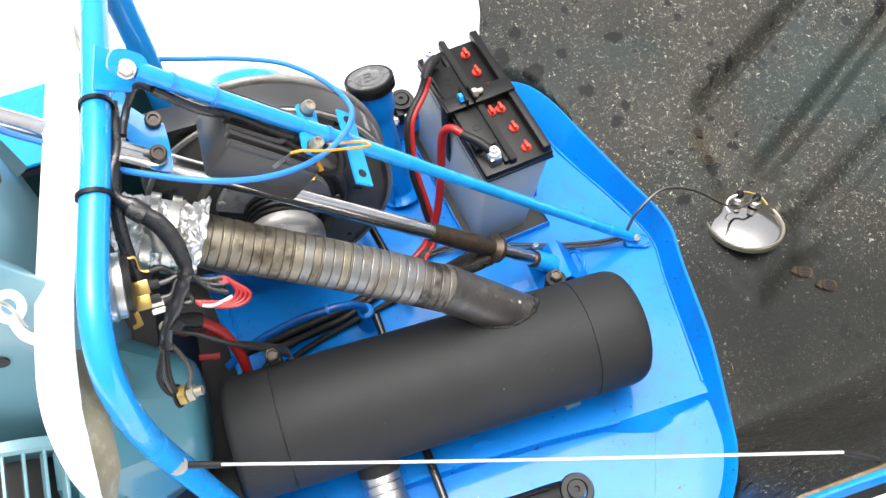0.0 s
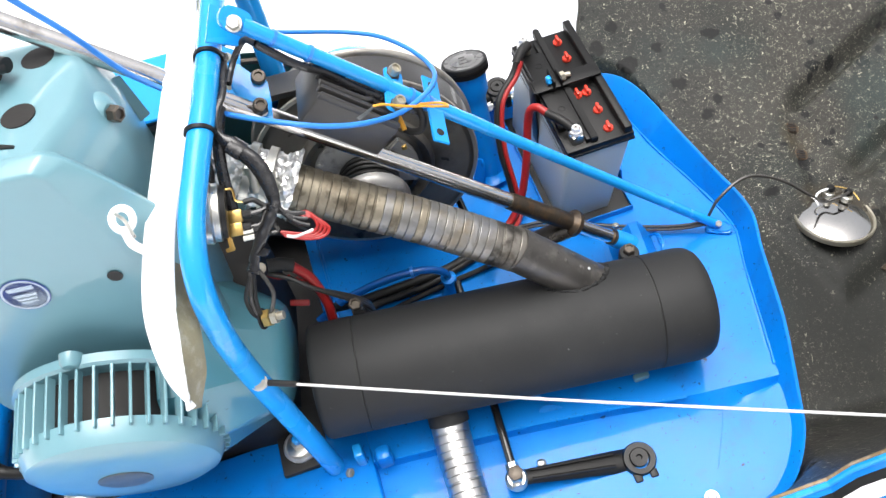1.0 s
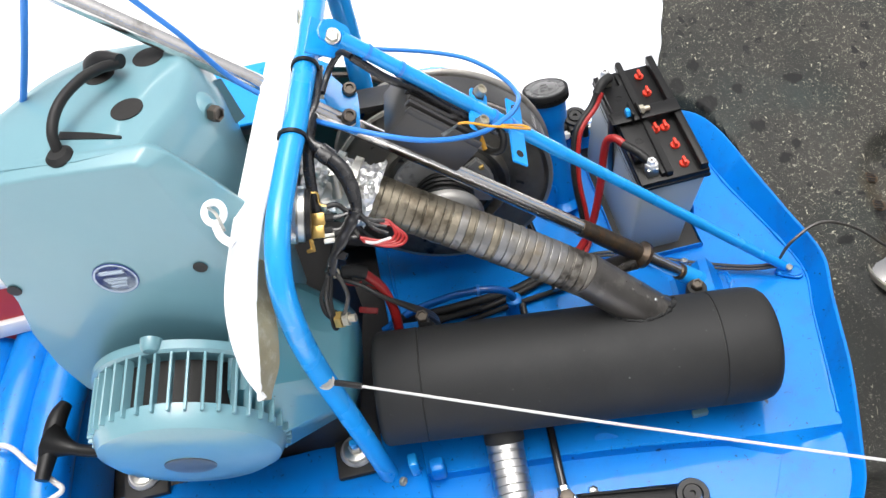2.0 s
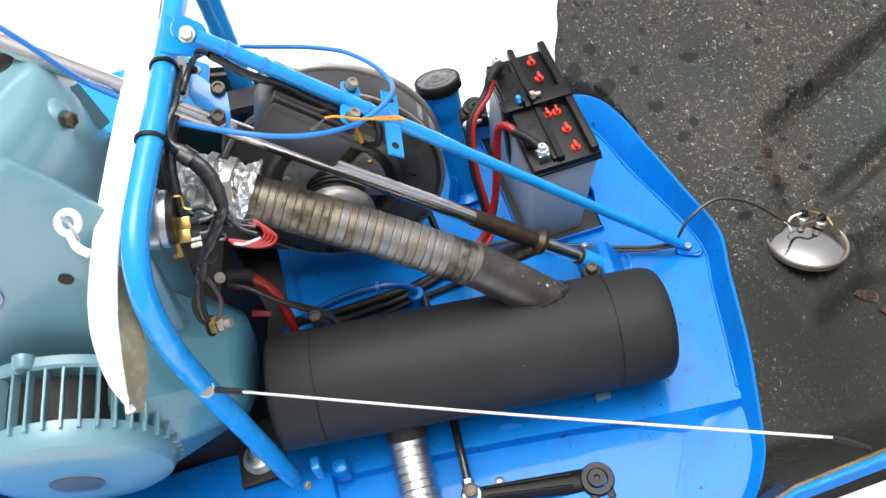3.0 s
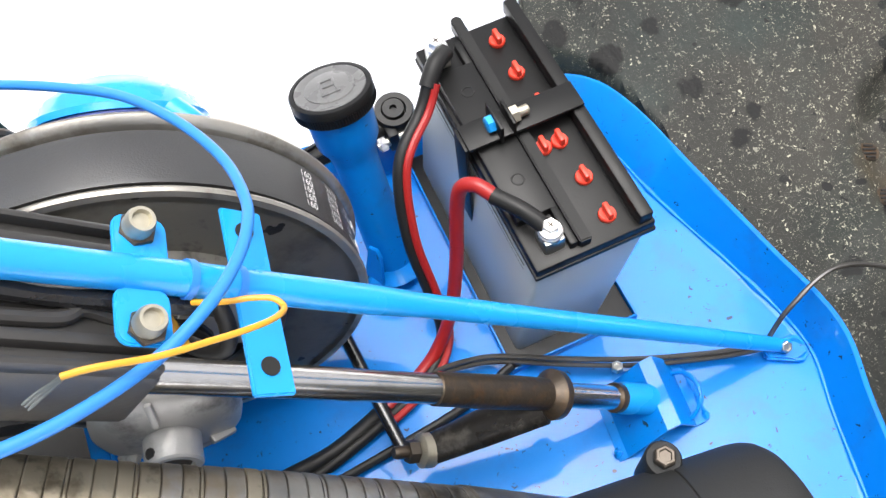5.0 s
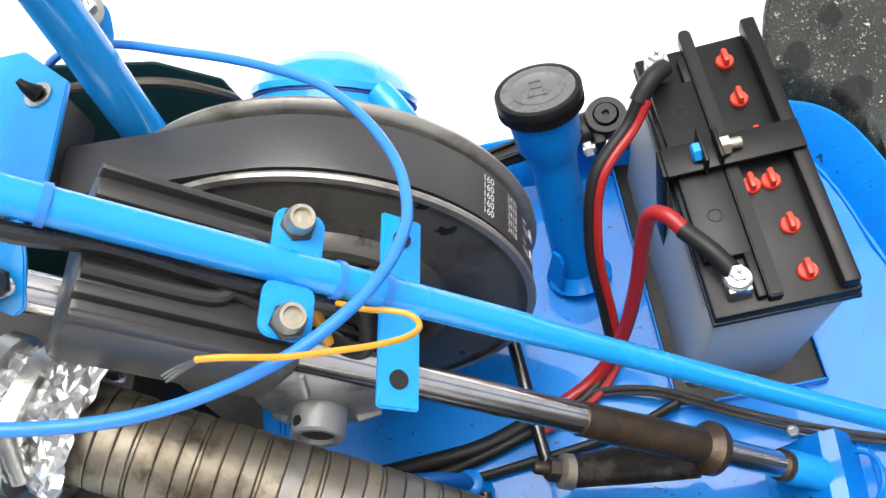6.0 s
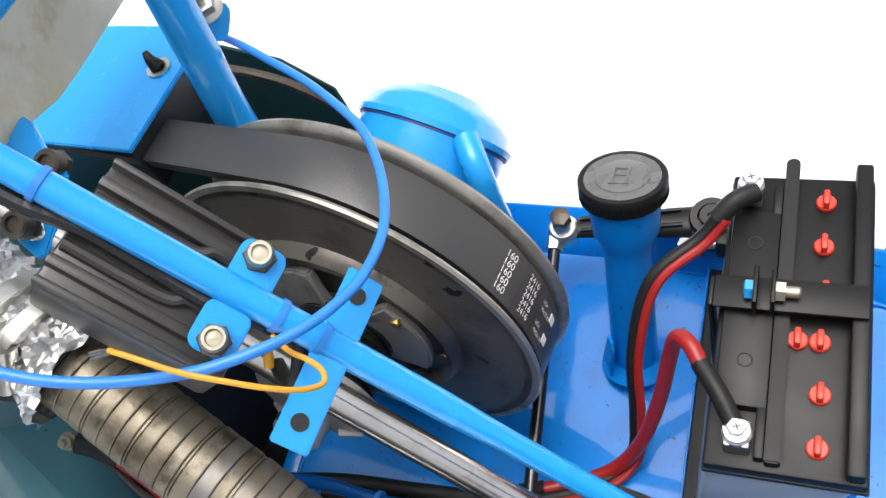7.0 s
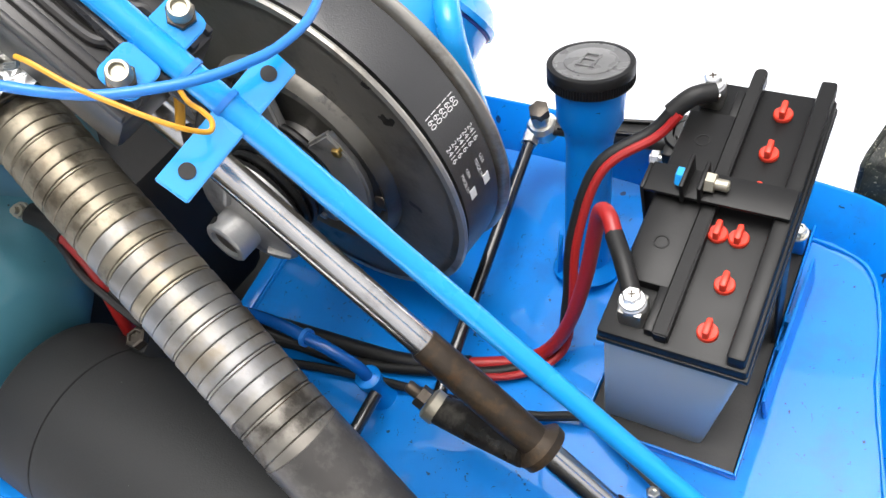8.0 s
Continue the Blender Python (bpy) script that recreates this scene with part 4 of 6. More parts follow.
def make_muffler():
    d = (MUF_R - MUF_L)
    ln = d.length
    d = d.normalized()
    m = thing("muffler", "large matt black cylindrical muffler lying on the blue pan", "muffler", at=(0.23, 0.56, PAN_Z))
    R = MUF_RAD
    part("body", lathe(MUF_L + d * 0.0566, d, [(0, R * 0.988), (0.0006, R), (ln - 0.1298, R), (ln - 0.1292, R * 0.988)], 72), MATT, m)
    part("end_cap", lathe(MUF_L, d, [(0, 0.02), (0, R * 0.92), (0.0015, R * 0.955), (0.004, R * 0.985), (0.008, R * 1.0), (0.0552, R * 1.0), (0.0558, R * 0.988)], 72), MATT, m)
    part("end_cap", lathe(MUF_R, -d, [(0, 0.02), (0, R * 0.74), (0.002, R * 0.83), (0.005, R * 0.90), (0.010, R * 0.955), (0.016, R * 0.985), (0.024, R * 1.0), (0.0710, R * 1.0), (0.0716, R * 0.988)], 72), MATT, m)
    for k in (0.0545, ln - 0.0735):
        part("seam", lathe(MUF_L + d * k, d, [(0, R * 0.97), (0, R * 0.984), (0.003, R * 0.984), (0.003, R * 0.97)], 72), DARK, m)
    # inlet stub, cut at an angle into the body, with a weld bead
    a, b = V(0.262, 0.598, 0.602), V(0.372, 0.556, 0.492)
    part("inlet_stub", finish(sweep([a, a + (b - a) * 0.5, b], 0.0265, 32)), WELDED, m, "bare grey welded inlet stub")
    bead = []
    e = (b - a).normalized()
    s = e.cross(V(0, 0, 1)).normalized()
    u = s.cross(e)
    for k in range(161):
        t = math.pi * 2.0 * k / 160
        o = a + (s * math.cos(t) + u * math.sin(t)) * 0.0272
        # meet the body: march along the stub to the cylinder
        h = 0.0
        while h < 0.19:
            q = o + e * h
            ax = MUF_L + d * (q - MUF_L).dot(d)
            if (q - ax).length < R + 0.0005:
                break
            h += 0.001
        bead.append(o + e * (h + 0.0035 * noise.noise(o * 300)) + u * 0.002 * noise.noise(o * 420))
    part("weld_bead", finish(sweep(bead, [0.0014 + 0.0034 * abs(noise.noise(p * 330)) for p in bead], 8)), MATT, m)
    for k in range(7):
        q = a + e * (0.045 + 0.012 * k) + u * 0.0262 + s * (0.008 * math.sin(k * 2.3))
        part("spatter", lathe(q, u, [(0, 0.0022 + 0.001 * (k % 2)), (0.0010, 0.0016), (0.0014, 0.0006)], 8), BRIGHT if k == 4 else WELDED, m)
    # lugs
    lug = V(0.410, 0.601, 0.500)
    part("lug", lathe(lug - V(0, 0, 0.05), (0, 0, 1), [(0, 0.0135), (0.052, 0.0130), (0.055, 0.0115), (0.056, 0.006)], 28), MATT, m)
    part("lug_web", block(lug - V(0.0115, 0.030, 0.05), lug + V(0.0115, 0.0, 0.002), 0.003), MATT, m)
    hexbolt(m, lug + V(0, 0, 0.006), (0, 0, 1), 0.008, 0.008, 0, DARKBOLT)
    part("clamp_tab", block((0.368, 0.478, 0.392), (0.388, 0.486, 0.404), 0.0015), TEAL, m)
    # outlet on the near side
    part("outlet_stub", finish(sweep([V(0.131, 0.545, 0.462), V(0.126, 0.495, 0.428)], 0.0255, 24)), MATT, m)
    post = V(0.063, 0.630, 0.545)
    part("mount_post", block(V(0.056, 0.622, PAN_Z), post + V(0.008, 0.009, -0.002), 0.003), MATT, m)
    hexbolt(m, post, (0, -0.1, 1), 0.0085, 0.007, 0, DARKBOLT)
    return m


make_muffler()


def flex_pipe(name, label, path, r, rings, material, hot=None):
    """Strip-wound metal hose: one band a turn, each lapping over the next."""
    t = thing(name, label, "exhaust pipe", at=path[-1])
    pts = smooth_path(path, 60)
    lens = [0.0]
    for a, b in zip(pts, pts[1:]):
        lens.append(lens[-1] + (b - a).length)

    def at(s):
        for i in range(len(pts) - 1):
            if lens[i + 1] >= s:
                return pts[i] + (pts[i + 1] - pts[i]) * ((s - lens[i]) / max(1e-9, lens[i + 1] - lens[i]))
        return pts[-1]
    total = lens[-1]
    step = total / rings
    part("core", finish(sweep([at(total * k / 40) for k in range(41)], r - 0.0014, 28)), RUST, t)
    for k in range(rings):
        skin = hot if hot and (k < 12 or k in (13, 16)) else material
        if hot and k >= rings - 4:
            skin = FLEXEND
        s0 = k * step
        ss = [s0 + step * 0.006, s0 + step * 0.025, s0 + step * 0.08, s0 + step * 0.90, s0 + step * 0.965, s0 + step * 0.992]
        if k % 3 == 1:
            ss[3], ss[4] = s0 + step * 0.70, s0 + step * 0.76
            part("seam_bead", finish(sweep([at(s0 + step * q) for q in (0.79, 0.82, 0.95, 0.99)], [r - 0.0018, r - 0.0007, r - 0.0007, r - 0.0018], 32, cap=False), angle=14), skin, t)
            ss[5] = s0 + step * 0.79
        rr = [r - 0.0012, r - 0.0002, r + 0.0001, r - 0.0001, r - 0.0004, r - 0.0012]
        part("band", finish(sweep([at(q) for q in ss], rr, 32, cap=False), angle=14), skin, t)
    return t


flex_pipe("exhaust_flex_pipe", "strip-wound flexible steel exhaust pipe with heat tints", [V(0.029, 0.696, 0.731), V(0.088, 0.670, 0.700), V(0.179, 0.633, 0.650), V(0.268, 0.5955, 0.5955)], 0.0262, 29, FLEX, hot=FLEXHOT)
flex_pipe("tail_flex_pipe", "shiny galvanised flexible tail pipe below the muffler", [V(0.126, 0.500, 0.430), V(0.122, 0.45, 0.415), V(0.120, 0.38, 0.400), V(0.119, 0.32, 0.398)], 0.0235, 18, FLEX2)


def make_foil():
    t = thing("foil_wrap", "crumpled aluminium foil wrapped round the exhaust joint under hose clamps", "foil wrap", at=(0.03, 0.69, 0.70))
    bm = bmesh.new()
    path = smooth_path([V(-0.046, 0.725, 0.760), V(-0.012, 0.713, 0.748), V(0.019, 0.700, 0.735), V(0.048, 0.687, 0.720)], 14)
    sweep(path, [0.0318 + 0.0045 * smoothstep(0.75, 1, i / (len(path) - 1)) for i in range(len(path))], 58, bm, cap=False)
    rnd = random.Random(4)
    for v in bm.verts:
        k = noise.noise(v.co * 60) * 0.0060 + noise.noise(v.co * 150) * 0.0045 + rnd.uniform(-0.0012, 0.0012)
        c = min(path, key=lambda p: (p - v.co).length)
        v.co += (v.co - c).normalized() * k + V(rnd.uniform(-1, 1), rnd.uniform(-1, 1), rnd.uniform(-1, 1)) * 0.0011
    bmesh.ops.triangulate(bm, faces=bm.faces[:])
    for f in bm.faces:
        f.smooth = False
    part("foil", bm, FOIL, t)
    for p in (V(0.024, 0.697, 0.732), V(0.007, 0.704, 0.740)):
        d = V(0.9, -0.4, -0.4).normalized()
        part("hose_clamp", lathe(p - d * 0.005, d, [(0, 0.0365), (0, 0.0385), (0.009, 0.0385), (0.009, 0.0365)], 40), ZINC, t)
        part("clamp_screw", lathe(p + V(0.004, -0.034, 0.012), V(0.1, 0.62, 0.75), [(0, 0.006), (0.020, 0.006), (0.020, 0.0085), (0.027, 0.0085)], 12), ZINC, t)


make_foil()


# ---- battery ----
BX0, BX1, BY0, BY1, BZ0, BZ1 = 0.384, 0.478, 0.742, 0.962, 0.396, 0.545


def make_battery():
    b = thing("battery", "car battery with milky case, black lid and red caps", "battery", at=((BX0 + BX1) / 2, (BY0 + BY1) / 2, BZ0))
    case = part("case", block((BX0 + 0.002, BY0 + 0.002, BZ0), (BX1 - 0.002, BY1 - 0.002, BZ1), 0.006, top=(1.0, 0.97), segments=3), CASE, b, "milky translucent plastic case")
    for v in case.data.vertices:
        k = min(1, max(0, (BZ1 - v.co.z) / (BZ1 - BZ0)))
        v.co.x += k * (-0.016 - (v.co.x - BX0) / (BX1 - BX0) * 0.013)
    for dz in (0.004, 0.011):
        part("moulded_line", block((BX0 - 0.0005, BY0 + 0.02, BZ1 - 0.012 - dz), (BX0 + 0.002, BY1 - 0.02, BZ1 - 0.0105 - dz), 0.0004), BADGE, case)
    part("lid", block((BX0, BY0, BZ1), (BX1, BY1, BZ1 + 0.010), 0.0018), BLACK, b)
    part("lid_rim", block((BX0 - 0.001, BY0 - 0.001, BZ1 - 0.004), (BX1 + 0.001, BY1 + 0.001, BZ1 + 0.001), 0.001), BLACK, b)
    deck = part("raised_deck", block((BX0 + 0.003, BY0 + 0.038, BZ1 + 0.009), (0.4190, BY1 - 0.036, BZ1 + 0.0180), 0.0015), BLACK, b)
    for y0, y1 in ((BY0 + 0.006, BY0 + 0.041), (BY1 - 0.039, BY1 - 0.012)):
        part("deck_step", block((0.4130, y0, BZ1 + 0.009), (0.4190, y1, BZ1 + 0.0176), 0.0012), BLACK, deck)
    for y in (0.812, 0.900):
        part("moulded_ring", lathe(V(0.4035, y, BZ1 + 0.0178), (0, 0, 1), [(0, 0.0055), (0.0006, 0.0053), (0.0006, 0.0042), (0.0002, 0.0040)], 24), BLACK, deck)
    tongue = [(0.4194, BY0 + 0.004), (0.4288, BY0 + 0.004), (0.4288, BY1 + 0.006)] + [(0.4241 + 0.0047 * math.cos(radians(k)), BY1 + 0.006 + 0.0047 * math.sin(radians(k))) for k in range(15, 166, 15)] + [(0.4194, BY1 + 0.006)]
    part("tongue", plate(tongue, 0.0115, pose(0, 0, BZ1 + 0.0195), 0.0010), BLACK, b)
    part("bar", block((BX1 - 0.013, BY0 + 0.002, BZ1 + 0.008), (BX1 - 0.002, BY1 + 0.006, BZ1 + 0.0215), 0.0020), BLACK, b)
    for x, y in ((0.447, 0.940), (0.447, 0.904), (0.449, 0.868), (0.4475, 0.832), (0.4340, 0.832), (0.449, 0.796), (0.449, 0.761)):
        c = part("vent_cap", lathe(V(x, y, BZ1 + 0.0095), (0, 0, 1), [(0, 0.0066), (0.003, 0.0066), (0.004, 0.0058)], 24), RED, b)
        part("cap_grip", block((x - 0.0021, y - 0.006, BZ1 + 0.012), (x + 0.0021, y + 0.006, BZ1 + 0.0205), 0.0014), RED, c)
    for x, y in ((0.403, 0.760), (0.397, 0.944)):
        part("terminal_post", block((x - 0.008, y - 0.009, BZ1 + 0.008), (x + 0.008, y + 0.009, BZ1 + 0.024), 0.002), ZINC, b)
        part("clamp", lathe(V(x, y, BZ1 + 0.020), (0, 0, 1), [(0, 0.009), (0.006, 0.009), (0.007, 0.008)], 20), BRIGHT, b)
        w = part("terminal_bolt", lathe(V(x, y, BZ1 + 0.027), (0, 0, 1), [(0, 0.0082), (0.0015, 0.0082), (0.002, 0.0078)], 24), BRIGHT, b)
        part("hex_head", lathe(V(x, y, BZ1 + 0.029), (0, 0, 1), [(0, 0.0064), (0.005, 0.0064), (0.0062, 0.0052)], 6), BRIGHT, w)
        for k in (0, 90):
            mm = pose(x, y, BZ1 + 0.0352, 0, 0, k + 20)
            part("cross_slot", block((-0.0026, -0.0006, -0.0006), (0.0026, 0.0006, 0.0004), 0.0002, mm), DARKBOLT, w)
    return b


make_battery()


def make_strap():
    t = thing("battery_strap", "black steel hold-down strap over the battery with clamp bolt", "strap", at=(0.43, 0.857, BZ0))
    z = BZ1 + 0.0250
    part("top_band", block((BX0 - 0.004, 0.845, BZ1 + 0.0225), (BX1 - 0.003, 0.869, BZ1 + 0.0255), 0.001), BLACK, t)
    for x in (BX0 - 0.007, BX1 - 0.006):
        part("side_band", block((x, 0.846, 0.40), (x + 0.003, 0.868, z), 0.001), BLACK, t)
    part("ear", block((0.405, 0.843, z - 0.004), (0.408, 0.871, z + 0.014), 0.001), BLACK, t)
    part("ear", block((0.416, 0.845, z - 0.004), (0.419, 0.869, z + 0.012), 0.001), BLACK, t)
    part("bolt_head", lathe(V(0.405, 0.857, z + 0.005), (-1, 0, 0), [(0, 0.007), (0.005, 0.007), (0.006, 0.005)], 6), BLUE_TUBE, t)
    part("nut", lathe(V(0.419, 0.857, z + 0.005), (1, 0, 0), [(0, 0.007), (0.006, 0.007)], 6), ZINCY, t)
    part("thread", lathe(V(0.425, 0.857, z + 0.005), (1, 0, 0), [(0, 0.004), (0.008, 0.004), (0.009, 0.003)], 12), ZINCY, t)


make_strap()


def make_tray():
    t = thing("battery_tray", "blue steel battery tray with black rubber mat welded in the pan", "tray", at=(0.44, 0.86, PAN_Z))
    part("base", block((0.361, 0.733, PAN_Z), (0.4755, 0.972, PAN_Z + 0.003), 0.001), BLUE, t)
    part("mat", block((0.3612, 0.7345, PAN_Z + 0.002), (0.4752, 0.9715, PAN_Z + 0.006), 0.001), RUBBER, t)
    for lo, hi in (((0.3590, 0.7320), (0.3608, 0.9740)), ((0.4760, 0.7320), (0.4778, 0.9740)), ((0.3608, 0.7320), (0.4760, 0.7338)), ((0.3608, 0.9722), (0.4760, 0.9740))):
        part("edge", block((*lo, PAN_Z), (*hi, PAN_Z + 0.010), 0.0006), BLUE, t)
    part("side_plate", plate([(0, 0), (0.130, 0), (0.130, 0.034), (0, 0.030)], 0.0025, frame_of(V(0.4850, 0.785, PAN_Z), V(0.03, 1, 0), V(1, 0, 0.08))), BLUE, t)
    for y in (0.80, 0.835, 0.86):
        part("weld_lug", block((0.477, y, PAN_Z + 0.006), (0.484, y + 0.009, PAN_Z + 0.018), 0.002), BLUE, t)
    part("clamp_foot", block((0.461, 0.930, PAN_Z + 0.006), (0.475, 0.944, 0.424), 0.002), BLUE, t)
    hexbolt(t, (0.468, 0.937, 0.424), (0, 0, 1), 0.0065, 0.006, 0.0085, ZINC)


make_tray()


def make_cables():
    c = thing("battery_cable", "thick red battery cable with black shrink sleeve and lug", "cable", group="battery cables", at=(0.35, 0.78, PAN_Z))
    z = BZ1 + 0.028
    part("sleeve", tube([V(0.401, 0.764, z), V(0.391, 0.780, z + 0.005), V(0.3775, 0.799, z + 0.006)], 0.0062, 8, 14), RUBBER, c)
    part("cable", tube([V(0.379, 0.797, z + 0.006), V(0.370, 0.810, z + 0.009), V(0.361, 0.817, z + 0.001), V(0.355, 0.815, z - 0.024), V(0.346, 0.803, 0.50), V(0.332, 0.789, 0.45), V(0.314, 0.778, 0.415), V(0.290, 0.765, 0.402), V(0.25, 0.748, 0.402)], 0.0056, 8, 14), REDCABLE, c)
    part("floor_sleeve", tube([V(0.252, 0.749, 0.402), V(0.20, 0.733, 0.402), V(0.15, 0.728, 0.404), V(0.07, 0.722, 0.41), V(0.02, 0.70, 0.45)], 0.0070, 8, 14), RUBBER, c)
    d = thing("battery_cable", "black battery cable with red stripe from the rear terminal", "cable", group="battery cables", at=(0.35, 0.82, PAN_Z))
    part("sleeve", tube([V(0.401, 0.936, z), V(0.388, 0.926, z + 0.002), V(0.376, 0.915, z - 0.006)], 0.0072, 8, 14), RUBBER, d)
    p = [V(0.378, 0.917, z - 0.004), V(0.365, 0.905, z - 0.018), V(0.333, 0.876, 0.54), V(0.320, 0.842, 0.49), V(0.321, 0.812, 0.44), V(0.318, 0.785, 0.408), V(0.29, 0.757, 0.402), V(0.24, 0.737, 0.402), V(0.15, 0.715, 0.402), V(0.06, 0.710, 0.41)]
    part("cable", tube(p, 0.0052, 8, 12), RUBBER, d)
    part("red_lead", tube([q + V(0.005, -0.004, 0.001) for q in p[:-2]], 0.0036, 8, 10), REDCABLE, d)


make_cables()


# ---- fuel filler ----
def make_filler():
    f = thing("fuel_filler", "blue painted filler neck with black screw cap welded to the pan", "fuel filler", at=(0.308, 0.872, PAN_Z))
    a, b = V(0.308, 0.872, PAN_Z), V(0.307, 0.938, 0.566)
    d = (b - a).normalized()
    ln = (b - a).length
    part("pipe", lathe(a, d, [(0, 0.0195), (ln - 0.058, 0.0185), (ln - 0.046, 0.0205), (ln - 0.036, 0.0258), (ln - 0.008, 0.0275), (ln, 0.0275)], 40), BLUE, f)
    part("base_weld", lathe(a + V(0, 0, 0.001), d, [(0, 0.029), (0.003, 0.026), (0.006, 0.0225), (0.010, 0.0195)], 30), BLUE, f)
    up = V(0.0, 0.30, 0.95).normalized()
    cap = part("cap", lathe(b - up * 0.004, up, [(0, 0.0322), (0.001, 0.0328), (0.008, 0.0328), (0.0085, 0.0334), (0.0150, 0.0334), (0.0162, 0.0326), (0.0166, 0.0295), (0.0156, 0.0288), (0.0152, 0.001)], 64), BLACK, f, "black plastic screw cap")
    part("cap_top", lathe(b + up * 0.0114, up, [(0, 0.0288), (0.0008, 0.0287), (0.0012, 0.0276), (0.0008, 0.0255), (0.0007, 0.0012)], 56), CAPTOP, cap, "worn cap top with sky sheen put into its grey")
    g = bmesh.new()
    s = up.cross(V(1, 0, 0)).normalized()
    u = up.cross(s)
    for k in range(90):
        t = 2 * math.pi * k / 90
        r = (s * math.cos(t) + u * math.sin(t))
        p = b + r * 0.0328 - up * 0.003
        sweep([p, p + up * 0.0068], 0.0007, 4, g)
    part("grip_ribs", finish(g), BLACK, cap)
    mark = frame_of(b + up * 0.0142, V(1, 0, 0), up)
    part("raised_disc", lathe(b + up * 0.0118, up, [(0, 0.0205), (0.0011, 0.0202), (0.0014, 0.0196), (0.0014, 0.001)], 48), CAPTOP, cap)
    for lo, hi in (((-0.0075, -0.009), (-0.0055, 0.009)), ((0.0035, -0.009), (0.0055, 0.009)), ((-0.0055, 0.007), (0.0035, 0.009)), ((-0.0055, -0.001), (0.0035, 0.001)), ((-0.0085, -0.011), (0.0065, -0.009))):
        part("cap_mark", block((*lo, -0.0012), (*hi, 0.0002), 0.0003, mark), CAPTOP, cap)
    m = frame_of(V(0.286, 0.865, PAN_Z), V(0.2, 0, 1), V(1, 0.4, 0))
    part("stay", plate([(0, -0.012), (0.05, -0.010), (0.056, 0.0), (0.05, 0.006), (0, 0.014)], 0.003, m), BLUE, f)


make_filler()


# ---- belt drive ----
PC, PR = V(0.131, 0.808, 0.583), 0.147
PAX = V(0.15, 1.0, -0.08).normalized()
END = V(0.006, -0.008, 0.002)  # the shaft end sits a little off the sheave axis


def make_pulley():
    p = thing("driven_pulley", "large dark steel driven pulley of the belt transmission with worn rims", "pulley", at=(PC.x, PC.y, PC.z - PR))
    R = PR
    part("front_sheave", lathe(PC, PAX, [(0.0, 0.075), (-0.004, 0.082), (-0.003, 0.09), (-0.004, R - 0.012), (-0.004, R - 0.004)], 96), DISC, p)
    part("front_rim", lathe(PC - PAX * 0.005, PAX, [(0, R - 0.006), (0.0, R - 0.001), (0.002, R), (0.004, R - 0.001), (0.008, R - 0.010)], 96, caps=False), RIM, p)
    part("rear_sheave", lathe(PC + PAX * 0.048, PAX, [(0, 0.05), (-0.004, R - 0.03), (-0.003, R - 0.003), (-0.001, R), (0.0015, R + 0.0015), (0.0035, R + 0.001), (0.0045, R - 0.003), (0.0045, 0.05)], 96), RIM, p)
    part("dish", lathe(PC - PAX * 0.008, PAX, [(0.006, 0.066), (-0.001, 0.067), (0.001, 0.074), (-0.004, 0.080), (-0.006, 0.084), (-0.001, 0.088), (0.006, 0.090)], 72, caps=False), DISC, p)
    part("dish_floor", lathe(PC - PAX * 0.003, PAX, [(0, 0.02), (0, 0.070), (0.002, 0.070)], 48), DARKBOLT, p)
    hub = part("hub", lathe(PC - PAX * 0.040, PAX, [(0, 0.010), (0.0, 0.023), (0.006, 0.025), (0.036, 0.029)], 48), DARKCAST, p, "dark cast cam hub")
    s = PAX.cross(V(0, 0, 1)).normalized()
    u = PAX.cross(s)
    for k in range(3):
        a = 2 * math.pi * k / 3 + 1.95
        r = s * math.cos(a) + u * math.sin(a)
        t = PAX.cross(r)
        m = frame_of(PC - PAX * 0.017 + r * 0.050, r + PAX * 0.12, -PAX)
        fan = [(0.026 * math.cos(w) - 0.050, 0.026 * math.sin(w)) for w in [radians(q) for q in (-48, -24, 0, 24, 48)]]
        fan += [(0.069 * math.cos(w) - 0.050, 0.069 * math.sin(w)) for w in [radians(q) for q in (36, 24, 12, 0, -12, -24, -36)]]
        part("spider_arm", plate(fan, 0.008, m, 0.002), DARKCAST, hub, "oily grey cast cam sector")
        part("cam_shoe", block((0.005, 0.021, -0.006), (0.012, 0.028, 0.003), 0.0015, m), BRASS if r.x > 0.3 else DARKCAST, hub)
        part("rivet", lathe(PC - PAX * 0.0100 + (r * 0.92 + t * 0.38) * 0.078, -PAX, [(0, 0.0085), (0.0012, 0.0080), (0.002, 0.006)], 20), DARKBOLT, hub)
    spring = []
    for k in range(140):
        a = 2 * math.pi * k / 20
        spring.append(PC - PAX * (0.010 + 0.054 * k / 140) + END * (0.6 * k / 140) + (s * math.cos(a) + u * math.sin(a)) * 0.036)
    part("spring", finish(sweep(spring, 0.0034, 8)), BLACK, p)
    part("spring_cup", lathe(PC - PAX * 0.080 + END * 0.7, PAX, [(0, 0.014), (0.0, 0.024), (0.003, 0.033), (0.006, 0.041), (0.010, 0.045), (0.016, 0.0465), (0.022, 0.0465), (0.023, 0.043), (0.014, 0.040), (0.012, 0.020)], 56), DARKCAST, p, "dull grey cast spring cup")
    for k in range(3):
        a = 2 * math.pi * k / 3 + 0.6
        r = s * math.cos(a) + u * math.sin(a)
        part("cup_rib", block((-0.008, -0.0025, -0.003), (0.010, 0.0025, 0.003), 0.0015, frame_of(PC - PAX * 0.078 + END * 0.7 + r * 0.033, r + PAX * 0.5, -PAX)), DARKCAST, p)
    part("shaft_end", lathe(PC - PAX * 0.097 + END, PAX, [(0.004, 0.002), (0.003, 0.0115), (0.0, 0.0125), (0.0, 0.0160), (0.0015, 0.0175), (0.026, 0.0175), (0.040, 0.013)], 40), CAST, p)
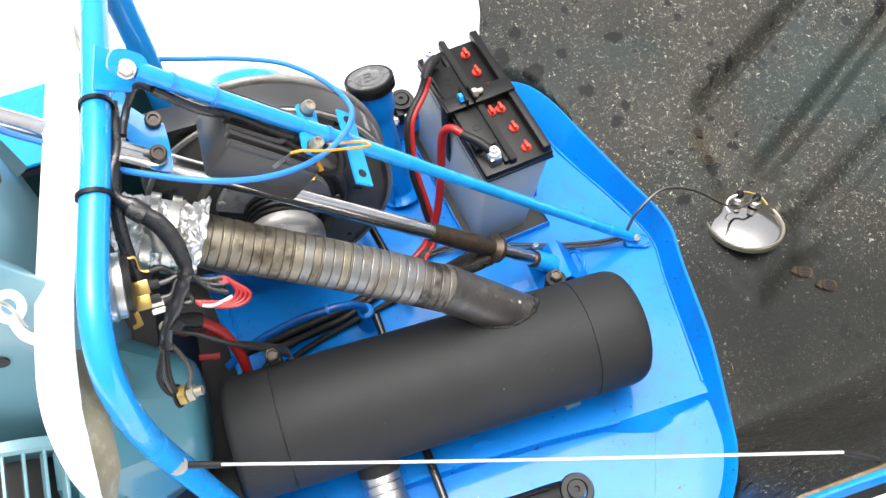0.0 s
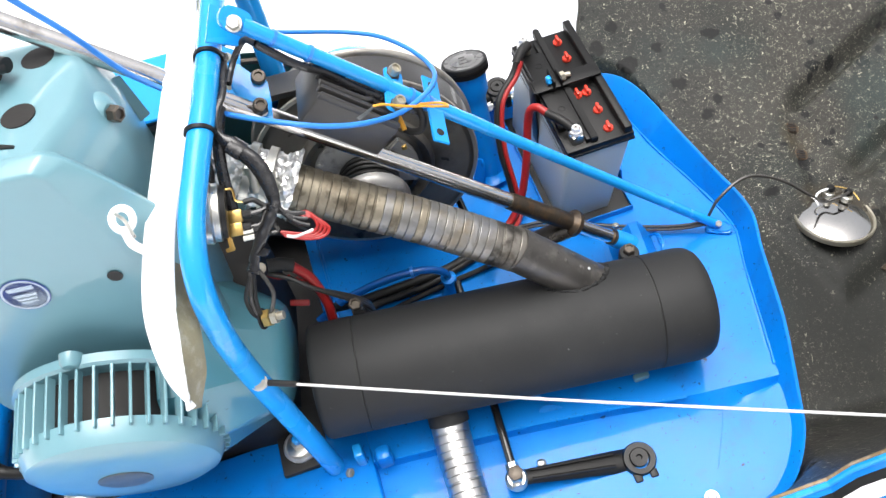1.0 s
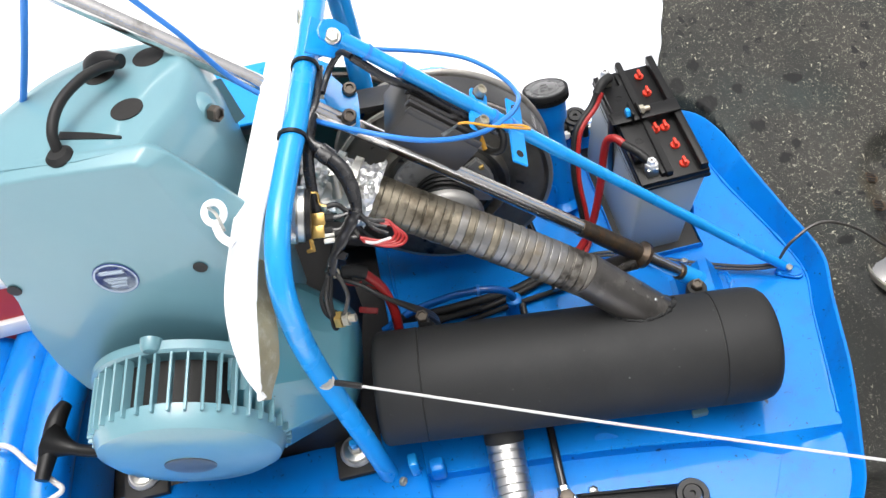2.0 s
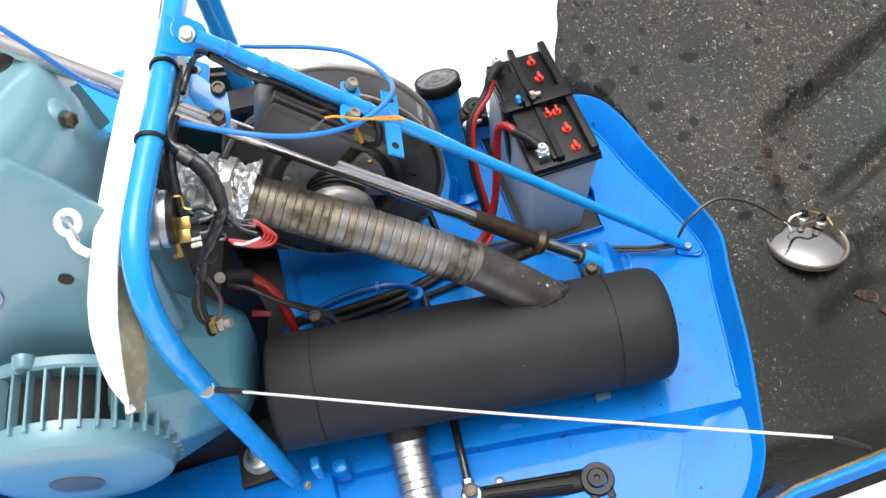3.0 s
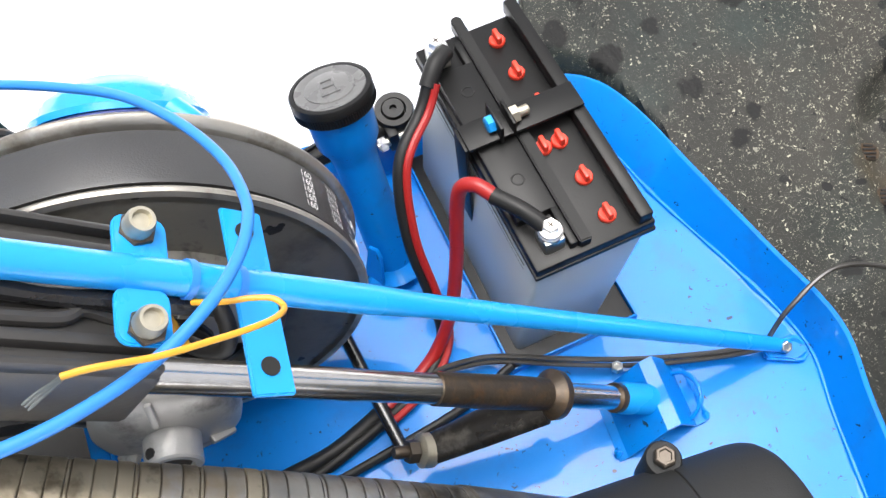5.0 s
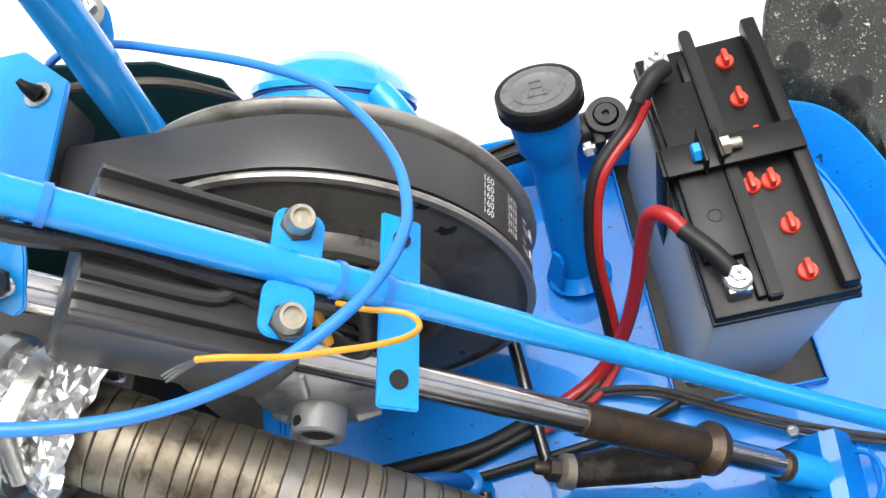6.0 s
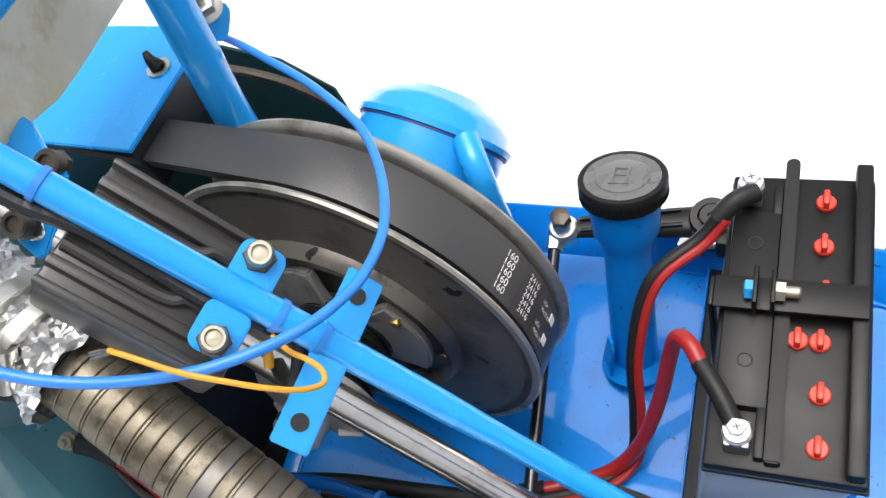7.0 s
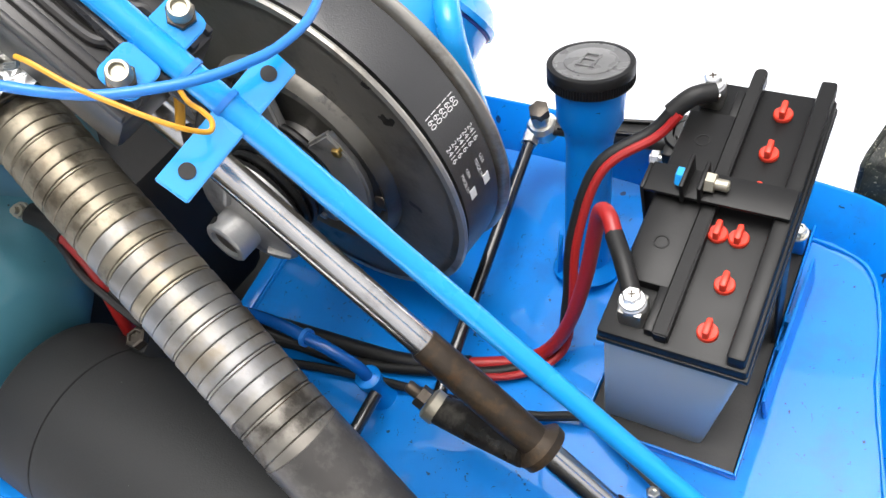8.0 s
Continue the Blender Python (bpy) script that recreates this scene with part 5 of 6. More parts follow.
    # dark of the hollow end painted as a disc
    part("shaft_bore", lathe(PC - PAX * 0.0945 + END, PAX, [(0, 0.0015), (0.0, 0.0105), (0.004, 0.0105)], 28), DARKBOLT, p)
    part("set_screw", lathe(PC - PAX * 0.084 + END + V(-0.0095, -0.004, 0.0152), (-0.5, -0.1, 0.85), [(0, 0.004), (0.001, 0.0035)], 10), DARK, p)
    return p


make_pulley()


PU = V(PAX.y, -PAX.x, 0).normalized()
PW = PU.cross(PAX).normalized()


def round_pulley(r, ang, along):
    """A point r from the pulley's axis, at an angle from the front up, some way along the axis."""
    return PC + PU * (r * math.cos(ang)) + PW * (r * math.sin(ang)) + PAX * along


def make_belt():
    """Belt round the big pulley and away to the engine's drive pulley."""
    t = thing("drive_belt", "wide dark rubber drive belt with white printed figures", "belt", at=(0.0, 0.82, 0.42))
    c2, r2, r1 = (-0.40, 0.05), 0.075, PR - 0.003
    ang = math.atan2(c2[1], c2[0])
    dist = math.hypot(*c2)
    off = math.acos((r1 - r2) / dist)
    n = 64
    pts = [(r1 * math.cos(ang + off + (2 * math.pi - 2 * off) * k / n), r1 * math.sin(ang + off + (2 * math.pi - 2 * off) * k / n)) for k in range(n + 1)]
    pts += [(c2[0] + r2 * math.cos(ang - off + 2 * off * k / 16), c2[1] + r2 * math.sin(ang - off + 2 * off * k / 16)) for k in range(17)]
    m = len(pts)
    bm = bmesh.new()
    rows = []
    for w, ins in ((0.003, 0.0), (0.006, 0.0008), (0.037, 0.0008), (0.041, 0.0), (0.037, -0.011), (0.006, -0.011)):
        row = []
        for i, (x, z) in enumerate(pts):
            px, pz = pts[(i + 1) % m][0] - pts[i - 1][0], pts[(i + 1) % m][1] - pts[i - 1][1]
            ln = math.hypot(px, pz)
            row.append(bm.verts.new(PC + PU * (x + pz / ln * ins) + PW * (z - px / ln * ins) + PAX * w))
        rows.append(row)
    for k in range(6):
        a, b = rows[k], rows[(k + 1) % 6]
        for i in range(m):
            bm.faces.new((a[i], a[(i + 1) % m], b[(i + 1) % m], b[i]))
    part("band", finish(bm, angle=40), BELT, t)
    return t


belt = make_belt()


def print_frame(ang, along):
    n = PU * math.cos(ang) + PW * math.sin(ang)
    return frame_of(round_pulley(PR - 0.0016, ang, along), PU * math.sin(ang) - PW * math.cos(ang), n)


def ring_text(parent, words, ang, along, size):
    """Printed figures lying on the belt at an angle round the pulley."""
    cu = bpy.data.curves.new("printed_text", 'FONT')
    cu.body, cu.size, cu.align_x, cu.align_y = words, size, 'CENTER', 'CENTER'
    tmp = bpy.data.objects.new("printed_text", cu)
    scene.collection.objects.link(tmp)
    me = bpy.data.meshes.new_from_object(tmp.evaluated_get(bpy.context.evaluated_depsgraph_get()))
    bpy.data.objects.remove(tmp)
    bpy.data.curves.remove(cu)
    bm = bmesh.new()
    bm.from_mesh(me)
    bpy.data.meshes.remove(me)
    bmesh.ops.transform(bm, matrix=print_frame(ang, along), verts=bm.verts)
    part("printed_text", bm, PAINTMARK, parent)


def ring_bar(parent, ang, y0, y1, h):
    part("printed_bar", block((-h / 2, -(y1 - y0) / 2, -0.0003), (h / 2, (y1 - y0) / 2, 0.0002), 0.0, print_frame(ang, (y0 + y1) / 2)), PAINTMARK, parent)


for k in range(5):
    ring_text(belt, "160", radians(28), 0.009 + 0.0060 * k, 0.0072)
for k in range(5):
    ring_text(belt, "2416", radians(17), 0.009 + 0.0060 * k, 0.0066)
for along in (0.009, 0.025):
    ring_text(belt, "MADE IN", radians(6.8), along, 0.0042)
    ring_text(belt, "USA", radians(8.6), along + 0.0055, 0.0042)
    # maker's script as a plain stroke
    ring_bar(belt, radians(1.6), along + 0.001, along + 0.007, 0.0085)


def make_air_filter():
    c = V(0.152, 0.965, 0.588)
    ax = V(0.25, 0.88, 0.40).normalized()
    f = thing("air_silencer", "rounded blue painted air intake drum behind the pulley", "air filter", at=(0.15, 0.98, 0.42))
    part("drum", lathe(c - ax * 0.050, ax, [(0, 0.026), (0.001, 0.048), (0.005, 0.055), (0.012, 0.0585), (0.030, 0.0605), (0.050, 0.0610)], 56), BLUE_TUBE, f)
    part("joint_band", lathe(c - ax * 0.001, ax, [(0, 0.0600), (0.0005, 0.0622), (0.002, 0.0622), (0.003, 0.0600)], 56), NAVY, f)
    part("lid", lathe(c + ax * 0.0015, ax, [(0, 0.0605), (0, 0.0645), (0.0050, 0.0650), (0.0065, 0.0635), (0.016, 0.0590), (0.026, 0.0470), (0.031, 0.034), (0.0340, 0.0310), (0.0355, 0.026), (0.036, 0.001)], 56), BLUE_TUBE, f)
    part("neck", lathe(c - ax * 0.075, ax, [(0, 0.030), (0.03, 0.028)], 28), BLUE, f)
    part("foot", lathe(V(0.15, 0.955, 0.39), V(0.0, 0.0, 1), [(0, 0.022), (0.15, 0.022)], 20), BLUE, f)
    part("side_pipe", tube([c + V(0.044, -0.026, 0.034), c + V(0.055, -0.045, 0.028), c + V(0.060, -0.054, 0.006), c + V(0.062, -0.055, -0.05), c + V(0.062, -0.045, -0.17)], 0.0105, 8, 16), BLUE_TUBE, f)
    for k in (-1, 0, 1):
        q = c - ax * 0.054 + V(0.018 * k + 0.022, 0, 0.040 - 0.006 * abs(k))
        part("rib", block(q - V(0.002, 0.010, 0.014), q + V(0.002, 0.010, 0.010), 0.001), BLUE_TUBE, f)


make_air_filter()


def make_guard():
    g = thing("belt_guard", "dark green sheet belt guard with rusty rim behind the hoop leg", "guard", at=(0.05, 0.96, 0.45))
    m = frame_of(V(0.018, 0.962, 0.61), V(1, 0, 0), V(0, -1, 0.15))
    # left end is added unseen backing that keeps the gap beyond dark
    part("sheet", plate([(-0.55, -0.20), (0.07, -0.20), (0.078, -0.02), (0.068, 0.035), (0.030, 0.065), (-0.04, 0.085), (-0.12, 0.09), (-0.20, 0.05), (-0.55, 0.0)], 0.003, m), GREENDARK, g)
    rim = smooth_path([V(0.094, 0.958, 0.58), V(0.092, 0.956, 0.625), V(0.086, 0.952, 0.648), V(0.05, 0.950, 0.678), V(-0.02, 0.948, 0.698), V(-0.09, 0.948, 0.702)], 8)
    part("rim", finish(sweep(rim, 0.004, 8)), DARKBOLT, g)
    p = thing("side_plate", "flat blue painted plate held by a wing screw", "plate", at=(0, 0.87, 0.72))
    part("sheet", plate([(-0.16, 0.845), (0.018, 0.835), (0.027, 0.912), (-0.007, 0.948), (-0.16, 0.955)], 0.004, pose(0, 0, 0.737)), BLUE_TUBE, p)
    # black strip that makes the gap below the plate dark
    part("gap_strip", block((0.012, 0.838, 0.690), (0.016, 0.915, 0.735), 0.001, None), DARK, p)
    w = V(0.008, 0.906, 0.737)
    part("washer", lathe(w, (0, 0, 1), [(0, 0.009), (0.002, 0.009)], 24), ZINC, p)
    part("wing_screw", tube([w + V(0, 0, 0.002), w + V(-0.003, 0.001, 0.008), w + V(-0.006, 0.004, 0.013)], [0.006, 0.006, 0.0055, 0.0055, 0.005, 0.005, 0.0045, 0.0045, 0.004, 0.004, 0.0035, 0.0035, 0.003, 0.003, 0.0025, 0.0025, 0.002][:17], 8, 10), BLACK, p)
    part("lower_clip", lathe(V(0.035, 0.880, 0.665), (0.4, 0, 1), [(0, 0.012), (0.02, 0.014), (0.03, 0.010)], 16), BLUE, p)


make_guard()


# ---- ribbed black box under the strut ----
def make_ribbed_box():
    b = thing("ignition_box", "black ribbed plastic cover held by two bolts beside the strut", "cover", at=(0.12, 0.74, 0.70))
    m = frame_of(V(0.152, 0.719, 0.800), V(0.70, -0.12, -0.70), V(0.70, -0.06, 0.71))
    part("body", block((-0.052, -0.037, -0.050), (0.046, 0.037, -0.006), 0.004, m), RIB, b)
    for y, w in ((-0.034, 0.004), (-0.023, 0.006), (-0.004, 0.005), (0.006, 0.004), (0.022, 0.006), (0.034, 0.004)):
        part("rib", block((-0.052, y - w / 2, -0.010), (0.044, y + w / 2, 0.000), 0.0016, m), RIB, b)
    for y in (-0.013, 0.014):
        part("bead", tube([m @ V(-0.050, y, -0.005), m @ V(0.0, y, -0.004), m @ V(0.012, y + 0.005, -0.003), m @ V(0.024, y + 0.004, -0.005), m @ V(0.042, y, -0.007)], 0.0036, 8, 10), RIB, b)
    s = thing("harness", "wiring bundle wrapped in glossy black tape along the strut", "wiring", at=(0.12, 0.72, 0.80))
    d = (STRUT_B - STRUT_A).normalized()
    off = V(-0.008, -0.006, -0.008)
    pts = [STRUT_A + d * k + off + V(0, 0.003 * math.sin(k * 90), 0.002 * math.cos(k * 70)) for k in (0.02, 0.06, 0.10, 0.14, 0.18, 0.215)]
    part("bundle_sleeve", tube(pts, 0.0045, 8, 10), TAPE, s)
    part("branch", tube([pts[0], V(0.056, 0.742, 0.886), V(0.044, 0.738, 0.877), V(0.034, 0.728, 0.868), V(0.028, 0.712, 0.866)], 0.0034, 8, 10), TAPE, s)
    return b


make_ribbed_box()


# ---- cables near the strut ----
def loose_wires():
    t = thing("throttle_cable", "blue sheathed control cable looping over the strut", "cable", at=(0.22, 0.70, 0.79))
    part("sheath", tube([V(-0.124, 0.695, 1.085), V(-0.110, 0.700, 1.050), V(-0.094, 0.708, 1.009), V(-0.077, 0.713, 0.970), V(-0.058, 0.728, 0.905), V(-0.037, 0.742, 0.858), V(-0.006, 0.712, 0.851), V(0.019, 0.690, 0.848), V(0.073, 0.652, 0.849), V(0.110, 0.647, 0.833), V(0.145, 0.653, 0.816), V(0.180, 0.670, 0.798), V(0.206, 0.689, 0.789), V(0.2215, 0.7080, 0.7810), V(0.2300, 0.7260, 0.7745), V(0.2330, 0.7450, 0.7670), V(0.2300, 0.7750, 0.7580), V(0.2190, 0.8050, 0.7535), V(0.2036, 0.8310, 0.7510), V(0.1866, 0.8507, 0.7495), V(0.1598, 0.8711, 0.7475), V(0.1316, 0.8903, 0.7440), V(0.100, 0.908, 0.7415), V(0.068, 0.925, 0.740), V(0.035, 0.940, 0.735), V(0.000, 0.950, 0.720), V(-0.03, 0.955, 0.690)], 0.0028, 8, 12), CABLE, t)
    y = thing("yellow_wire", "bare-ended yellow wire hanging over the control cable", "wire", at=(0.17, 0.68, 0.77))
    part("insulation", tube([V(0.1550, 0.6675, 0.8210), V(0.1660, 0.6665, 0.8195), V(0.185, 0.6665, 0.8085), V(0.203, 0.6690, 0.7980), V(0.2170, 0.6718, 0.7890), V(0.2275, 0.6765, 0.7795), V(0.2320, 0.6840, 0.7700), V(0.2290, 0.6905, 0.7695), V(0.2200, 0.6945, 0.7705), V(0.2100, 0.6970, 0.7715), V(0.196, 0.705, 0.768)], 0.0014, 8, 10), YELLOW, y)
    for o in (V(0, 0, 0), V(0.0004, -0.0010, -0.0004), V(-0.0006, 0.0008, 0.0006)):
        part("bare_strand", tube([V(0.1560, 0.6675, 0.8205), V(0.1490, 0.6690, 0.8145) + o * 0.5, V(0.1425, 0.6700, 0.8100) + o, V(0.1365, 0.6672, 0.8105) + o * 1.3], [0.0012, 0.0011, 0.0011, 0.0010, 0.0010, 0.0009, 0.0008, 0.0008, 0.0007, 0.0005], 3, 6), BADGE, y, "frayed bare strand")
    part("stub", tube([V(0.179, 0.716, 0.758), V(0.181, 0.707, 0.748), V(0.182, 0.699, 0.740)], 0.0028, 6, 10), YELLOW, y)
    k = thing("wire_tail", "taped black wire tail curling below the strut plate", "wire", at=(0.2, 0.69, 0.74))
    part("tail", tube([V(0.200, 0.722, 0.760), V(0.203, 0.712, 0.757), V(0.204, 0.698, 0.749), V(0.199, 0.692, 0.741), V(0.190, 0.696, 0.737), V(0.183, 0.703, 0.737)], 0.0042, 8, 12), RUBBER, k)
    h = thing("floor_harness", "black and blue wires lying across the pan floor", "wiring", at=(0.1, 0.7, PAN_Z))
    part("wire", tube([V(0.02, 0.66, 0.41), V(0.08, 0.69, 0.403), V(0.16, 0.705, 0.402), V(0.30, 0.72, 0.402), V(0.36, 0.735, 0.41)], 0.004, 8, 10), RUBBER, h)
    part("wire", tube([V(0.02, 0.672, 0.41), V(0.07, 0.705, 0.408), V(0.14, 0.712, 0.41)], 0.0045, 8, 10), RUBBER, h)
    part("blue_hose", tube([V(0.0, 0.70, 0.43), V(0.04, 0.708, 0.445), V(0.09, 0.706, 0.462), V(0.135, 0.700, 0.472), V(0.165, 0.698, 0.466), V(0.184, 0.698, 0.448), V(0.188, 0.698, 0.430)], 0.0054, 8, 12), HOSE, h)
    part("hose_fitting", lathe(V(0.188, 0.698, PAN_Z), (0, 0, 1), [(0, 0.014), (0.004, 0.013), (0.010, 0.009), (0.030, 0.0085), (0.031, 0.011), (0.038, 0.011), (0.040, 0.008)], 18), BLUE, h)
    part("hose_tie", lathe(V(0.140, 0.6995, 0.4715), V(1, -0.1, 0), [(0, 0.006), (0, 0.0078), (0.004, 0.0078), (0.004, 0.006)], 18), CABLE, h)
    l = thing("lamp_lead", "thin grey-brown twin lamp wire running along the pan to the nose", "wire", at=(0.45, 0.68, PAN_Z))
    part("lead", tube([V(0.290, 0.758, 0.403), V(0.3075, 0.7588, 0.406), V(0.3475, 0.7482, 0.413), V(0.401, 0.7194, 0.416), V(0.456, 0.695, 0.412), V(0.519, 0.674, 0.406), V(0.558, 0.662, 0.412)], 0.0024, 8, 8), GREYWIRE, l)
    part("lead", tube([V(0.292, 0.755, 0.401), V(0.3085, 0.7555, 0.403), V(0.347, 0.7445, 0.410), V(0.4005, 0.7155, 0.413), V(0.455, 0.691, 0.409), V(0.518, 0.6705, 0.404), V(0.556, 0.659, 0.410)], 0.0022, 8, 8), GREYWIRE, l)


loose_wires()


def make_rope():
    a, b = V(-0.043, 0.498, 0.670), V(0.510, 0.2570, 0.660)
    t = thing("hood_rope", "white cord with black end sleeve tying hood to frame", "rope", at=a)
    d = (b - a).normalized()
    part("cord", tube([a + d * 0.036, a + (b - a) * 0.5 + V(0, 0, -0.004), b], 0.0015, 10, 8), ROPE, t)
    part("end_sleeve", tube([a + d * 0.010, a + d * 0.040], 0.0034, 2, 10), RUBBER, t)
    part("eyelet", lathe(a, V(0.1, -0.6, 0.8), [(0, 0.009), (0.0015, 0.009), (0.0015, 0.004)], 18), ZINC, t)
    part("screw", lathe(a + V(0, -0.001, 0.001), V(0.1, -0.6, 0.8), [(0, 0.006), (0.003, 0.006), (0.004, 0.004)], 14), ZINC, t)
    part("end_sleeve", tube([b - d * 0.004, b + V(0.012, -0.008, -0.003), V(0.533, 0.240, 0.655)], 0.0030, 4, 10), RUBBER, t)


make_rope()

# ---- engine ----
ENGINE_TURN = Matrix.Translation((-0.226, 0.611, 0.70)) @ pose(0, 0, 0, -4, 0, -8) @ Matrix.Translation((0.226, -0.611, -0.70))


def make_engine():
    e = thing("engine", "fan-cooled engine in a teal painted shroud with finned fan cage", "engine", at=(-0.22, 0.68, 0.40))
    # fan housing: one plate-like casting facing the near side
    face = [(-0.352, 0.585), (-0.361, 0.64), (-0.359, 0.70), (-0.346, 0.755), (-0.340, 0.88), (-0.326, 0.918), (-0.230, 0.922), (-0.145, 0.921), (-0.136, 0.914), (-0.124, 0.855), (-0.110, 0.785), (-0.098, 0.72), (-0.096, 0.63), (-0.112, 0.535), (-0.165, 0.472), (-0.29, 0.472), (-0.330, 0.538)]
    rim = [(-0.358, 0.585), (-0.368, 0.64), (-0.366, 0.70), (-0.352, 0.755), (-0.346, 0.88), (-0.330, 0.922), (-0.230, 0.9275), (-0.135, 0.9270), (-0.118, 0.915), (-0.094, 0.878), (-0.070, 0.838), (-0.056, 0.76), (-0.072, 0.62), (-0.105, 0.525), (-0.165, 0.465), (-0.29, 0.465), (-0.335, 0.535)]
    back = [(x - 0.022 * smoothstep(0.72, 0.80, z) if x > -0.20 else x, z - 0.006 * smoothstep(0.90, 0.925, z)) for x, z in rim]
    bm = bmesh.new()
    vr = [[bm.verts.new((x, y, z)) for x, z in o] for o, y in ((face, 0.612), (rim, 0.630), (back, 0.655))]
    for a, b in zip(vr, vr[1:]):
        for i in range(len(face)):
            bm.faces.new((a[i], a[(i + 1) % len(face)], b[(i + 1) % len(face)], b[i]))
    bm.faces.new(vr[0])
    bm.faces.new(vr[-1][::-1])
    bmesh.ops.recalc_face_normals(bm, faces=bm.faces[:])
    bmesh.ops.bevel(bm, geom=[k for k in bm.edges if k.calc_face_angle(0) > 0.3], offset=0.003, segments=3, affect='EDGES', profile=0.5)
    part("fan_housing", finish(bm, angle=30), TEAL, e)
    # rounded cylinder head cover
    core = smooth_path([V(-0.345, 0.690, 0), V(-0.285, 0.775, 0), V(-0.215, 0.822, 0)], 6) + [V(-0.155, 0.822, 0), V(-0.108, 0.795, 0), V(-0.090, 0.740, 0), V(-0.092, 0.690, 0), V(-0.128, 0.622, 0)]
    core = core + [V(-0.20, 0.616, 0), V(-0.345, 0.620, 0)]
    mid = V(-0.205, 0.700, 0)
    bm = bmesh.new()
    rings = []
    for z, k in ((0.58, 1.03), (0.80, 1.0), (0.868, 0.985), (0.884, 0.965), (0.914, 0.86), (0.922, 0.82), (0.926, 0.76), (0.928, 0.4)):
        rings.append([bm.verts.new(V(mid.x + (q.x - mid.x) * k, q.y + 0.006 if q.y < 0.66 and k > 0.7 else mid.y + (q.y - mid.y) * k, z)) for q in core])
    nn = len(core)
    for r0, r1 in zip(rings, rings[1:]):
        for i in range(nn):
            bm.faces.new((r0[i], r0[(i + 1) % nn], r1[(i + 1) % nn], r1[i]))
    bm.faces.new(rings[-1])
    part("head_cover", finish(bm, angle=32), TEAL, e)
    # openings drawn as dark discs, their inner shade put into the colour
    for x, y, z, n in ((-0.163, 0.685, 0.9278, V(0, 0, 1)), (-0.158, 0.767, 0.9268, V(0, 0, 1)), (-0.205, 0.748, 0.9278, V(0, 0, 1)), (-0.137, 0.611, 0.774, V(0, -1, 0)), (-0.338, 0.611, 0.776, V(0, -1, 0))):
        r = 0.016 if z > 0.9 else 0.0075
        part("hole", lathe(V(x, y, z), n, [(0, r), (0.0008, r)], 24), DARK, e)
    # side bolt with boss and folded flange of the cover
    hexbolt(e, (-0.094, 0.705, 0.893), (0.85, -0.45, 0.1), 0.0085, 0.010, 0, DARKBOLT)
    part("bolt_boss", lathe(V(-0.113, 0.716, 0.891), (0.85, -0.45, 0.1), [(0, 0.020), (0.008, 0.019), (0.016, 0.014), (0.020, 0.009)], 24), TEAL, e)
    part("flange", plate([(-0.030, -0.010), (0.030, -0.010), (0.030, 0.009), (-0.026, 0.004)], 0.0025, frame_of(V(-0.098, 0.770, 0.857), V(0.08, -0.05, -1), V(0.7, -0.7, 0.3))), TEAL, e)
    # drum beside the hoop
    part("starter_housing", lathe(V(-0.15, 0.640, 0.560), V(1, -0.06, -0.08), [(0, 0.117), (0.022, 0.115), (0.030, 0.111), (0.114, 0.066), (0.122, 0.058), (0.126, 0.048), (0.127, 0.002)], 9), TEAL_DEEP, e)
    # fan cage
    c = V(-0.214, 0.606, 0.580)
    ax = V(0, -0.975, -0.22).normalized()
    up = V(1, 0, 0).cross(ax).normalized()
    part("cage_ring", lathe(c + ax * -0.004, ax, [(0, 0.117), (0.010, 0.117), (0.013, 0.113), (0.013, 0.100)], 64), TEAL, e)
    part("cage_cap", lathe(c + ax * 0.064, ax, [(0, 0.100), (0.0, 0.108), (0.014, 0.1075), (0.026, 0.102), (0.034, 0.088), (0.037, 0.06), (0.038, 0.002)], 64), TEAL, e)
    part("fan", lathe(c + ax * 0.004, ax, [(0, 0.092), (0.05, 0.080), (0.058, 0.03)], 32), DARK, e)
    part("badge", lathe(c + ax * 0.1015, ax, [(0, 0.029), (0.0012, 0.029), (0.002, 0.027)], 36), BADGE, e, "round dark badge")
    for k in range(40):
        a = 2 * math.pi * k / 40
        r = V(1, 0, 0) * math.cos(a) + up * math.sin(a)
        mm = frame_of(c + r * 0.110, -ax, r)
        part("vane", block((-0.074, -0.0016, -0.008), (-0.006, 0.0016, 0.004), 0.0006, mm, segments=1), TEAL, e)
    for a in (88, 172, 8):
        r = V(1, 0, 0) * math.cos(radians(a)) + up * math.sin(radians(a))
        if r.z < -0.1 and a == 88:
            r = -r
        part("cage_lug", lathe(c + r * 0.117 + ax * -0.006, ax, [(0, 0.012), (0.010, 0.011), (0.014, 0.008), (0.015, 0.004)], 18), TEAL, e)
    hexbolt(e, c + V(-0.120, 0.0, -0.006) + ax * 0.012, ax, 0.008, 0.006, 0, DARKBOLT)
    # round printed mark
    q = V(-0.228, 0.611, 0.774)
    ax = V(0, -1, 0)
    mk = part("maker_mark", lathe(q, ax, [(0, 0.0235), (0.0006, 0.0235)], 40), NAVY, e, "round navy and silver printed mark")
    part("mark_ring", lathe(q + ax * 0.0006, ax, [(0, 0.0225), (0.0004, 0.0225), (0.0004, 0.0205), (0.0, 0.0205)], 40), SILVER, mk)
    for z0, w in ((-0.010, 0.016), (-0.005, 0.020), (0.0, 0.024)):
        part("mark_bar", block((q.x - w / 2, q.y - 0.0016, q.z + z0 - 0.0018), (q.x + w / 2, q.y - 0.0006, q.z + z0 + 0.0018), 0), SILVER, mk)
